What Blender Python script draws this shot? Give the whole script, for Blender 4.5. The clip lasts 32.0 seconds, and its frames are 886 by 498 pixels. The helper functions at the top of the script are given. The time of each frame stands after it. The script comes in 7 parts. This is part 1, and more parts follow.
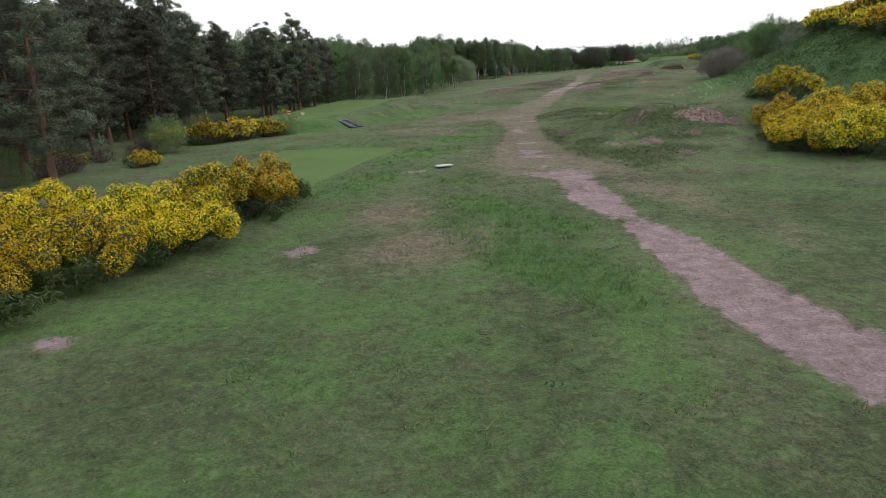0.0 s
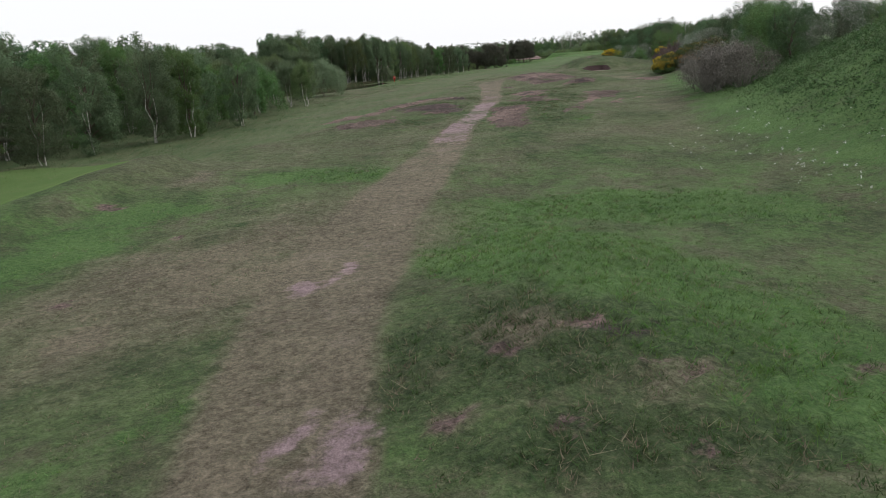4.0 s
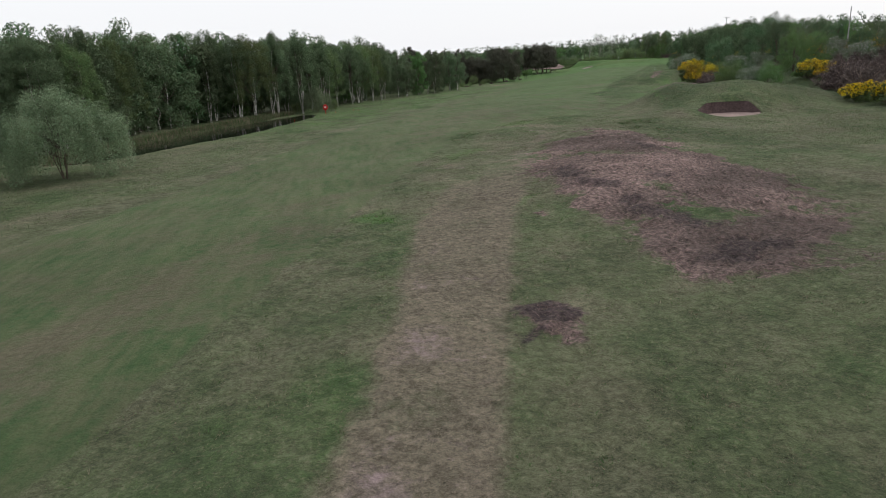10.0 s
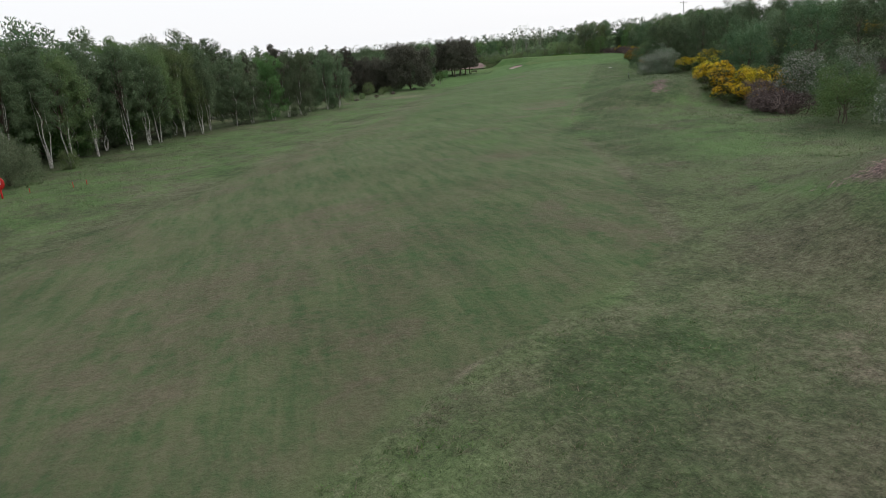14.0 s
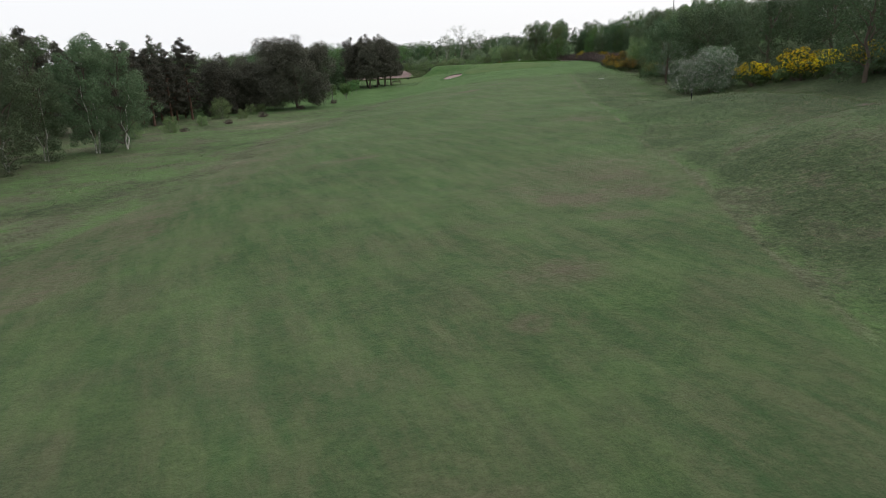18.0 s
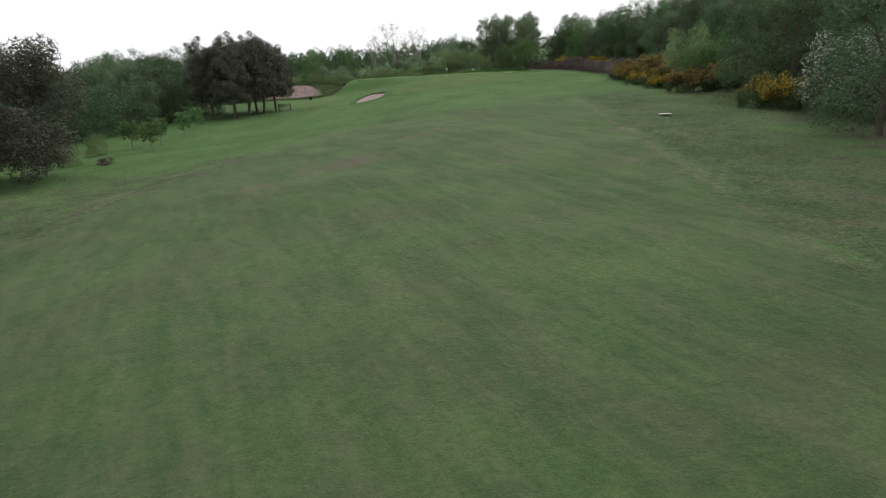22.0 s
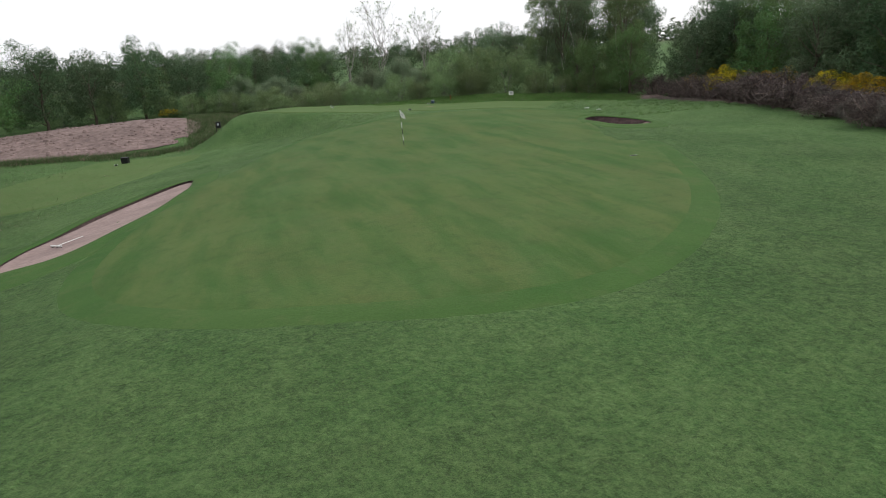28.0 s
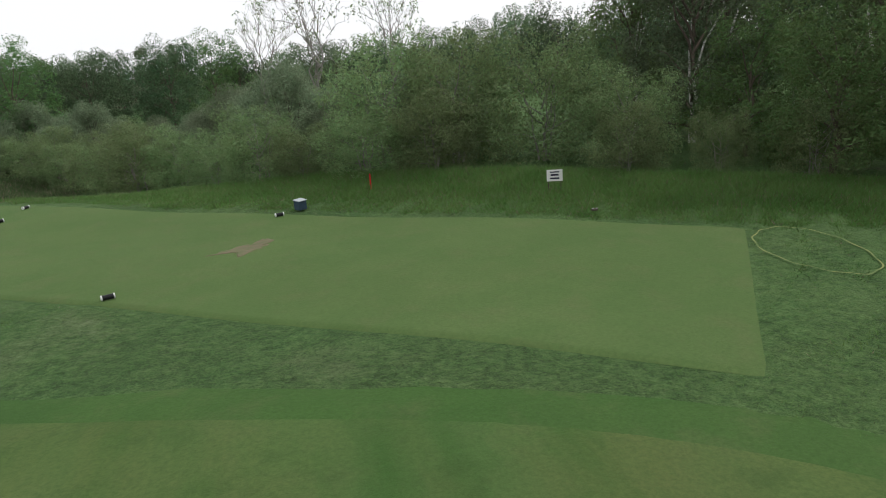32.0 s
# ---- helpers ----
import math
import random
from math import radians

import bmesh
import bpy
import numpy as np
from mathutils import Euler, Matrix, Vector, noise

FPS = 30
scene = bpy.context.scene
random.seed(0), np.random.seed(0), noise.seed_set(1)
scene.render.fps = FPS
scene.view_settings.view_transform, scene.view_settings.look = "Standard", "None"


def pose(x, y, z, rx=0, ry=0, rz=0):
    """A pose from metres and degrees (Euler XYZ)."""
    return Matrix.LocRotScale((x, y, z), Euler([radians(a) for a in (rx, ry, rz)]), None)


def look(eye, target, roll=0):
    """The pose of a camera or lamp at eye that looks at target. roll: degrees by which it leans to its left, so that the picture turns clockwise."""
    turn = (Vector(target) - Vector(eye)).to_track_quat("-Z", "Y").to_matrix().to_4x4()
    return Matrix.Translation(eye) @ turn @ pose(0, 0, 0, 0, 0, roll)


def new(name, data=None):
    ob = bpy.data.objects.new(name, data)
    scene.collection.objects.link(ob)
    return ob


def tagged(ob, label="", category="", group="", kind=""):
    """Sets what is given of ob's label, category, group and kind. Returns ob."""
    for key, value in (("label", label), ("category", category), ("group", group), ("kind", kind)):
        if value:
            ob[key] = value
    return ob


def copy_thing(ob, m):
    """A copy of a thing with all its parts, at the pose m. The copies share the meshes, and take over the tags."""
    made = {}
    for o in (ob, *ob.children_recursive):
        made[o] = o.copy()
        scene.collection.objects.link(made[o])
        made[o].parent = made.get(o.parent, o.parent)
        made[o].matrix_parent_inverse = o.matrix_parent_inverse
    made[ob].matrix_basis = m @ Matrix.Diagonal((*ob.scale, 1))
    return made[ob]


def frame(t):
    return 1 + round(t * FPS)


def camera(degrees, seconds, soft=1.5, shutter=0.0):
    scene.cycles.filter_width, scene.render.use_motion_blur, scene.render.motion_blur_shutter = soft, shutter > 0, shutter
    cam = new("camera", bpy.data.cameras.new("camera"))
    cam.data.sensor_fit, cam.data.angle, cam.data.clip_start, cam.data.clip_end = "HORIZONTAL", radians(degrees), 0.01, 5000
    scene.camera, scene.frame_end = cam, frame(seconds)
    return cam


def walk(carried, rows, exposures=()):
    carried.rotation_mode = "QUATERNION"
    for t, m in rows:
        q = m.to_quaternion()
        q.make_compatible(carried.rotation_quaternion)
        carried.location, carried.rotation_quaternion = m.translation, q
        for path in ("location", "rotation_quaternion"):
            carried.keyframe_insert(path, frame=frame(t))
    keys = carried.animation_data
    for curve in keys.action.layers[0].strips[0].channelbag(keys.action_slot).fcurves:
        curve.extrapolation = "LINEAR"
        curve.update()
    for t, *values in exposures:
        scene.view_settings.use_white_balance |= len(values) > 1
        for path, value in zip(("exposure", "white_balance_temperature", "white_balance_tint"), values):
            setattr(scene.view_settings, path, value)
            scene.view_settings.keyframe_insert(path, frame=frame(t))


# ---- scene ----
cam = camera(68.0, 32.0, soft=0.8, shutter=0.0)
PATH = [
    (0, (2.614, 3.799, 6.506), (2.571, 5.721, 5.952), -2.3),
    (0.5, (3.324, 9.777, 6.562), (3.3, 11.698, 6.004), -2.4),
    (1, (4.073, 16.073, 6.662), (4.104, 17.993, 6.101), -2.6),
    (1.5, (4.756, 22.502, 6.777), (4.85, 24.419, 6.215), -2.8),
    (2, (5.596, 29.094, 6.973), (5.713, 31.009, 6.408), -3.0),
    (2.5, (6.578, 35.969, 7.129), (6.748, 37.879, 6.562), -3.2),
    (3, (7.806, 43.02, 7.251), (8.004, 44.927, 6.682), -3.4),
    (3.5, (9.332, 50.348, 7.347), (9.549, 52.253, 6.775), -3.5),
    (4, (10.946, 57.758, 7.314), (11.184, 59.659, 6.741), -3.5),
    (4.5, (12.6, 65.464, 7.247), (12.864, 67.362, 6.672), -3.1),
    (6.5, (20.908, 96.508, 8.181), (21.098, 98.419, 7.621), -2.1),
    (7, (22.758, 104.418, 8.241), (22.942, 106.329, 7.682), -2.2),
    (7.5, (24.564, 112.315, 8.228), (24.746, 114.227, 7.668), -2.3),
    (8, (26.03, 120.008, 8.316), (26.216, 121.919, 7.756), -2.4),
    (8.5, (27.625, 127.841, 8.325), (27.814, 129.752, 7.766), -2.6),
    (9, (29.408, 135.756, 8.398), (29.595, 137.667, 7.838), -2.7),
    (9.5, (31.163, 143.781, 8.319), (31.351, 145.692, 7.759), -2.8),
    (10, (32.761, 152.267, 8.371), (32.973, 154.174, 7.808), -2.8),
    (10.5, (34.53, 160.475, 8.428), (34.774, 162.378, 7.864), -2.9),
    (11, (36.186, 168.482, 8.577), (36.457, 170.381, 8.01), -3.0),
    (11.5, (38.036, 176.482, 8.757), (38.332, 178.376, 8.185), -3.0),
    (12, (39.871, 184.505, 8.8), (40.199, 186.393, 8.228), -3.2),
    (12.5, (41.849, 192.533, 8.815), (42.221, 194.412, 8.239), -3.3),
    (13, (44.207, 200.791, 8.796), (44.616, 202.661, 8.218), -3.6),
    (13.5, (46.692, 209.002, 8.777), (47.119, 210.867, 8.195), -3.8),
    (14, (49.274, 217.262, 8.85), (49.713, 219.123, 8.263), -3.7),
    (14.5, (51.834, 225.685, 8.867), (52.284, 227.543, 8.278), -3.9),
    (16.5, (61.004, 258.493, 7.354), (61.571, 260.323, 6.779), -3.3),
    (17, (63.817, 265.763, 6.943), (64.389, 267.593, 6.372), -3.0),
    (17.5, (66.473, 272.54, 6.568), (67.044, 274.371, 6.002), -2.9),
    (18, (69.15, 279.47, 6.375), (69.799, 281.274, 5.805), -2.7),
    (18.5, (72.097, 286.768, 6.319), (72.815, 288.545, 5.749), -2.8),
    (19, (75.396, 294.554, 6.374), (76.134, 296.323, 5.803), -3.1),
    (19.5, (78.942, 302.358, 6.329), (79.694, 304.121, 5.759), -3.2),
    (20, (82.706, 310.155, 6.361), (83.465, 311.916, 5.792), -3.4),
    (20.5, (86.344, 317.685, 6.371), (87.112, 319.442, 5.804), -3.5),
    (21, (90.331, 325.095, 6.18), (91.106, 326.851, 5.618), -3.3),
    (21.5, (94.346, 332.561, 6.069), (95.126, 334.316, 5.51), -3.2),
    (22, (98.423, 339.731, 6.045), (99.204, 341.486, 5.488), -3.2),
    (22.5, (102.329, 346.647, 6.083), (103.11, 348.402, 5.527), -3.2),
    (23, (106.177, 353.481, 6.114), (106.938, 355.245, 5.56), -3.1),
    (23.5, (109.983, 360.056, 6.134), (110.738, 361.823, 5.581), -3.0),
    (24, (113.604, 366.548, 6.111), (114.353, 368.319, 5.561), -3.0),
    (24.5, (116.648, 372.505, 6.474), (117.402, 374.274, 5.922), -2.8),
    (25, (119.763, 378.29, 6.842), (120.518, 380.057, 6.287), -2.7),
    (25.5, (123.166, 384.081, 6.979), (123.916, 385.85, 6.424), -2.9),
    (27.5, (136.61, 407.78, 7.313), (137.289, 409.574, 6.745), -2.9),
    (28, (139.683, 413.17, 7.182), (140.294, 414.99, 6.619), -2.7),
    (28.5, (142.631, 418.571, 7.132), (143.205, 420.403, 6.571), -2.8),
    (29, (145.275, 423.913, 7.084), (145.838, 425.749, 6.526), -2.7),
    (29.5, (147.925, 429.426, 7.11), (148.478, 431.265, 6.551), -2.8),
    (30, (150.52, 435.052, 7.158), (151.06, 436.894, 6.598), -2.9),
    (30.5, (153.084, 440.841, 7.127), (153.614, 442.687, 6.567), -2.9),
    (31, (155.511, 446.572, 7.06), (156.034, 448.419, 6.5), -3.0),
    (31.5, (157.854, 452.301, 6.994), (158.373, 454.149, 6.434), -3.2),
    (32, (160.215, 457.826, 6.95), (160.725, 459.677, 6.391), -3.8),
]
# the camera darkens its picture a little over the pale heath and opens up again towards the wood
EXPOSURES = ((0, 0.12), (2, 0.04), (4, 0.0), (7, -0.11), (9, -0.1), (12, -0.03), (18, -0.05), (21, 0.0), (24, 0.12), (25.5, 0.11), (28, 0.06), (29.5, 0.0), (32, 0.02))
walk(cam, [(t, look(eye, target, roll)) for t, eye, target, roll in PATH], EXPOSURES)

# world, sun and exposure: a bright overcast evening
world = bpy.data.worlds.new("overcast_sky")
scene.world = world
world.use_nodes = True
wn, wl = world.node_tree.nodes, world.node_tree.links
sky = wn.new("ShaderNodeTexSky")
sky.sky_type, sky.sun_disc, sky.sun_elevation, sky.sun_rotation = "NISHITA", False, radians(41), radians(72)
sky.altitude, sky.dust_density = 50, 3.0
veil = wn.new("ShaderNodeMix")
veil.data_type, veil.blend_type = "RGBA", "MIX"
veil.inputs[0].default_value = 0.88
scaled = wn.new("ShaderNodeVectorMath")
scaled.operation = "SCALE"
scaled.inputs[3].default_value = 0.1
wl.new(sky.outputs[0], scaled.inputs[0])
wl.new(scaled.outputs[0], veil.inputs[6])
veil.inputs[7].default_value = (1.08, 1.09, 1.12, 1)
wl.new(veil.outputs[2], wn["Background"].inputs[0])
wn["Background"].inputs[1].default_value = 1.0
sun = new("sun", bpy.data.lights.new("sun", "SUN"))
sun.data.energy, sun.data.angle, sun.data.color = 1.1, radians(20), (1.0, 0.96, 0.9)
sun.matrix_world = look((0, 0, 50), (-30, -10, 22))


# materials
def tree_of(name, rough=0.9):
    m = bpy.data.materials.new(name)
    m.use_nodes = True
    n, l = m.node_tree.nodes, m.node_tree.links
    s = n["Principled BSDF"]
    s.inputs["Roughness"].default_value = rough
    s.inputs["Specular IOR Level"].default_value = 0.25
    return m, n, l, s


def noised(n, l, where, scale, detail=4, rough=0.6, low=0.35, high=0.65):
    t = n.new("ShaderNodeTexNoise")
    t.inputs["Scale"].default_value, t.inputs["Detail"].default_value, t.inputs["Roughness"].default_value = scale, detail, rough
    l.new(where, t.inputs["Vector"])
    r = n.new("ShaderNodeMapRange")
    r.inputs[1].default_value, r.inputs[2].default_value = low, high
    l.new(t.outputs[0], r.inputs[0])
    return r.outputs[0]


def mixed(n, l, fac, a, b, how="MIX"):
    m = n.new("ShaderNodeMix")
    m.data_type, m.blend_type = "RGBA", how
    for socket, v in ((m.inputs[0], fac), (m.inputs[6], a), (m.inputs[7], b)):
        if isinstance(v, (int, float)):
            socket.default_value = v
        elif isinstance(v, tuple):
            socket.default_value = (*v, 1)
        else:
            l.new(v, socket)
    return m.outputs[2]


def mathed(n, l, how, a, b, c=None):
    m = n.new("ShaderNodeMath")
    m.operation = how
    for socket, v in zip(m.inputs, (a, b, c)):
        if isinstance(v, (int, float)):
            socket.default_value = v
        elif v is not None:
            l.new(v, socket)
    return m.outputs[0]


def bumped(n, l, s, height, strength=0.5, distance=0.05):
    b = n.new("ShaderNodeBump")
    b.inputs["Strength"].default_value, b.inputs["Distance"].default_value = strength, distance
    l.new(height, b.inputs["Height"])
    l.new(b.outputs[0], s.inputs["Normal"])


def plain(name, a, b, scale=6.0, rough=0.8, metal=0.0, bump_by=0.3, distance=0.02, islands=0.0, things=0.0, third=None):
    """A surface of two colours, mottled at two scales, which may differ from island to island and from thing to thing."""
    m, n, l, s = tree_of(name, rough)
    s.inputs["Metallic"].default_value = metal
    at = n.new("ShaderNodeTexCoord").outputs["Object"]
    fine, wide = noised(n, l, at, scale), noised(n, l, at, scale * 0.13, 3)
    c = mixed(n, l, fine, a, b)
    c = mixed(n, l, mathed(n, l, "MULTIPLY", wide, 0.45), c, third or tuple(0.6 * v for v in a))
    if islands:
        r = n.new("ShaderNodeNewGeometry").outputs["Random Per Island"]
        g = n.new("ShaderNodeHueSaturation")
        l.new(mathed(n, l, "MULTIPLY_ADD", r, 2 * islands, 1 - islands), g.inputs["Value"])
        l.new(mathed(n, l, "MULTIPLY_ADD", r, 0.05, 0.475), g.inputs["Hue"])
        l.new(c, g.inputs["Color"])
        c = g.outputs[0]
    if things:
        r = n.new("ShaderNodeObjectInfo").outputs["Random"]
        g = n.new("ShaderNodeHueSaturation")
        l.new(mathed(n, l, "MULTIPLY_ADD", r, 2 * things, 1 - things), g.inputs["Value"])
        l.new(mathed(n, l, "MULTIPLY_ADD", r, 0.04, 0.48), g.inputs["Hue"])
        l.new(c, g.inputs["Color"])
        c = g.outputs[0]
    l.new(c, s.inputs["Base Color"])
    if bump_by:
        bumped(n, l, s, fine, bump_by, distance)
    return m


def leafy(name, a, b, islands=0.35, things=0.26, glow=0.35):
    """Leaves: lit from both sides, each one a little different."""
    m = plain(name, a, b, scale=0.6, rough=0.6, bump_by=0, islands=islands, things=things)
    n, l = m.node_tree.nodes, m.node_tree.links
    s = n["Principled BSDF"]
    s.inputs["Specular IOR Level"].default_value = 0.22
    thin = n.new("ShaderNodeBsdfTranslucent")
    both = n.new("ShaderNodeMixShader")
    both.inputs[0].default_value = glow
    l.new(s.inputs["Base Color"].links[0].from_socket, thin.inputs[0])
    l.new(s.outputs[0], both.inputs[1])
    l.new(thin.outputs[0], both.inputs[2])
    l.new(both.outputs[0], n["Material Output"].inputs[0])
    return m


LEAF_BIRCH = leafy("birch_leaves", (0.1, 0.148, 0.078), (0.16, 0.214, 0.114), glow=0.4)
LEAF_WEEPING = leafy("weeping_birch_leaves", (0.122, 0.18, 0.072), (0.19, 0.248, 0.106), islands=0.3, glow=0.45)
LEAF_SALLOW = leafy("sallow_leaves", (0.16, 0.215, 0.125), (0.25, 0.305, 0.185), islands=0.3, glow=0.4)
LEAF_OAK = leafy("oak_leaves", (0.06, 0.11, 0.05), (0.11, 0.168, 0.078), glow=0.25)
LEAF_WILLOW = leafy("willow_leaves", (0.15, 0.22, 0.09), (0.24, 0.31, 0.14), islands=0.28, glow=0.42)
LEAF_BRIGHT = leafy("sycamore_leaves", (0.092, 0.176, 0.056), (0.15, 0.24, 0.084), glow=0.42)
NEEDLES = leafy("pine_needles", (0.095, 0.115, 0.076), (0.16, 0.175, 0.118), islands=0.24, glow=0.3)
NEEDLES_RED = leafy("rusty_pine_needles", (0.068, 0.07, 0.05), (0.122, 0.12, 0.088), islands=0.24, glow=0.25)
GORSE_LEAF = leafy("gorse_spines", (0.05, 0.085, 0.025), (0.085, 0.12, 0.04), glow=0.2)
GORSE_FLOWER = leafy("gorse_flowers", (0.84, 0.58, 0.014), (0.95, 0.74, 0.03), islands=0.18, glow=0.5)
GORSE_FADED = leafy("faded_gorse_flowers", (0.74, 0.36, 0.015), (0.85, 0.5, 0.03), islands=0.25, glow=0.3)
BROWN_TWIG = leafy("brown_twigs", (0.075, 0.055, 0.05), (0.13, 0.098, 0.09), islands=0.35, glow=0.05)
GREY_TWIG = leafy("grey_twigs", (0.13, 0.118, 0.1), (0.21, 0.195, 0.17), islands=0.3, glow=0.05)
BLOSSOM = leafy("may_blossom", (0.6, 0.6, 0.56), (0.75, 0.75, 0.72), islands=0.15, glow=0.3)
GRASS_LONG = leafy("long_grass", (0.062, 0.112, 0.038), (0.1, 0.152, 0.056), islands=0.3, things=0.0)
GRASS_DRY = leafy("dry_grass", (0.2, 0.172, 0.118), (0.29, 0.245, 0.175), islands=0.3, things=0.0)
HEATHER = leafy("heather_twigs", (0.12, 0.08, 0.077), (0.3, 0.2, 0.185), islands=0.35, things=0.0, glow=0.1)
LEAF_HERB = leafy("nettle_leaves", (0.055, 0.11, 0.038), (0.1, 0.165, 0.064), islands=0.4, things=0.0)
GRASS_LUSH = leafy("lush_grass", (0.1, 0.205, 0.046), (0.155, 0.265, 0.074), islands=0.3, things=0.0)
BARK = plain("bark", (0.09, 0.07, 0.055), (0.16, 0.13, 0.1), 9, 0.9)
BARK_PINE = plain("pine_bark", (0.12, 0.075, 0.055), (0.2, 0.12, 0.085), 7, 0.9)
BARK_DEAD = plain("bleached_dead_wood", (0.19, 0.145, 0.13), (0.3, 0.235, 0.21), 8, 0.9)
BARK_GREY = plain("grey_bark", (0.2, 0.19, 0.17), (0.3, 0.28, 0.25), 9, 0.9)


def birch_bark():
    m, n, l, s = tree_of("birch_bark", 0.7)
    at = n.new("ShaderNodeTexCoord").outputs["Object"]
    flat = n.new("ShaderNodeMapping")
    flat.inputs["Scale"].default_value = (2, 2, 9)
    l.new(at, flat.inputs[0])
    mark = noised(n, l, flat.outputs[0], 1.6, 3, 0.6, 0.52, 0.6)
    c = mixed(n, l, noised(n, l, at, 5), (0.5, 0.48, 0.44), (0.66, 0.64, 0.6))
    c = mixed(n, l, mark, c, (0.06, 0.055, 0.05))
    l.new(c, s.inputs["Base Color"])
    bumped(n, l, s, mark, 0.3, 0.01)
    return m


BARK_BIRCH = birch_bark()


def turf_material():
    """Turf of the whole course: rough, fairway, worn track, bare soil, heather and moss, by what grows where."""
    m, n, l, s = tree_of("course_turf", 0.95)
    s.inputs["Specular IOR Level"].default_value = 0.1
    s.inputs["Sheen Weight"].default_value, s.inputs["Sheen Roughness"].default_value = 0.04, 0.6
    s.inputs["Sheen Tint"].default_value = (0.8, 0.85, 0.7, 1)
    at = n.new("ShaderNodeTexCoord").outputs["Object"]
    wide, mid, fine, tiny = noised(n, l, at, 0.06, 6, 0.6, 0.36, 0.64), noised(n, l, at, 0.33, 6, 0.65, 0.38, 0.62), noised(n, l, at, 2.2, 6, 0.7), noised(n, l, at, 15, 5, 0.75)
    drift, tuft = noised(n, l, at, 0.17, 4, 0.6, 0.46, 0.66), noised(n, l, at, 6, 5, 0.65, 0.33, 0.67)
    along = n.new("ShaderNodeMapping")
    along.inputs["Rotation"].default_value, along.inputs["Scale"].default_value = (0, 0, radians(22)), (1.0, 0.16, 1.0)
    l.new(at, along.inputs[0])
    streak = noised(n, l, along.outputs[0], 0.55, 5, 0.6)
    clump = noised(n, l, at, 1.25, 3, 0.55, 0.34, 0.66)
    bent = n.new("ShaderNodeVectorMath")
    bent.operation = "MULTIPLY_ADD"
    wobble = n.new("ShaderNodeTexNoise")
    wobble.inputs["Scale"].default_value = 2.5
    l.new(at, wobble.inputs["Vector"])
    l.new(wobble.outputs["Color"], bent.inputs[0])
    bent.inputs[1].default_value = (0.4, 0.4, 0.4)
    l.new(at, bent.inputs[2])
    cells = n.new("ShaderNodeTexVoronoi")
    cells.inputs["Scale"].default_value = 3.4
    l.new(bent.outputs[0], cells.inputs["Vector"])
    tussock = n.new("ShaderNodeMapRange")
    tussock.inputs[1].default_value, tussock.inputs[2].default_value, tussock.inputs[3].default_value, tussock.inputs[4].default_value = 0.1, 0.75, 1.0, 0.0
    l.new(cells.outputs["Distance"], tussock.inputs[0])
    tussock = tussock.outputs[0]
    ply = noised(n, l, along.outputs[0], 1.5, 5, 0.7, 0.39, 0.61)
    fleck = noised(n, l, at, 8.5, 3, 0.6, 0.54, 0.68)

    def grows(name, soft=0.5, low=0.35, high=0.65):
        a = n.new("ShaderNodeAttribute")
        a.attribute_name = name
        v = mathed(n, l, "MULTIPLY_ADD", mid, soft * 0.6, a.outputs["Fac"])
        v = mathed(n, l, "MULTIPLY_ADD", fine, soft * 0.4, v)
        r = n.new("ShaderNodeMapRange")
        r.inputs[1].default_value, r.inputs[2].default_value = low + soft * 0.5, high + soft * 0.5
        l.new(v, r.inputs[0])
        there = n.new("ShaderNodeMapRange")
        there.inputs[1].default_value, there.inputs[2].default_value = 0.08, 0.3
        l.new(a.outputs["Fac"], there.inputs[0])
        return mathed(n, l, "MULTIPLY", r.outputs[0], there.outputs[0])

    blot = noised(n, l, at, 0.14, 4, 0.5, 0.38, 0.62)
    mown = grows("mown", 0.25)
    deep_green = mixed(n, l, mid, (0.044, 0.096, 0.029), (0.084, 0.14, 0.05))
    green = mixed(n, l, blot, (0.054, 0.122, 0.033), (0.094, 0.164, 0.052))
    olive = mixed(n, l, mid, (0.122, 0.134, 0.076), (0.162, 0.166, 0.1))
    straw = mixed(n, l, mown, mixed(n, l, tuft, (0.155, 0.128, 0.096), (0.262, 0.215, 0.168)), mixed(n, l, tuft, (0.12, 0.106, 0.07), (0.18, 0.155, 0.108)))
    c = mixed(n, l, mown, deep_green, green)
    c = mixed(n, l, mathed(n, l, "MULTIPLY", wide, 0.8), c, olive)
    c = mixed(n, l, mathed(n, l, "MULTIPLY", streak, 0.45), c, olive)
    c = mixed(n, l, mathed(n, l, "MULTIPLY", drift, 0.42), c, straw)
    # the mown fairway: green and olive plied together, streaked the way it is cut
    sward = mixed(n, l, mathed(n, l, "MULTIPLY_ADD", ply, 0.55, mathed(n, l, "MULTIPLY", fine, 0.45)), (0.046, 0.122, 0.037), (0.148, 0.154, 0.084))
    sward = mixed(n, l, mathed(n, l, "MULTIPLY", drift, 0.3), sward, (0.135, 0.13, 0.078))
    c = mixed(n, l, mathed(n, l, "MULTIPLY", mown, 0.75), c, sward)
    full = grows("lush", 0.8, 0.15, 0.65)
    c = mixed(n, l, mathed(n, l, "MULTIPLY", full, mathed(n, l, "MULTIPLY_ADD", mown, -0.42, 0.92)), c, mixed(n, l, mathed(n, l, "MULTIPLY_ADD", mid, 0.4, mathed(n, l, "MULTIPLY", tuft, 0.6)), (0.058, 0.142, 0.036), (0.118, 0.206, 0.066)))
    c = mixed(n, l, mathed(n, l, "MULTIPLY", grows("rank", 0.9, 0.2, 0.7), 0.9), c, mixed(n, l, tuft, (0.026, 0.052, 0.02), (0.088, 0.124, 0.054)))
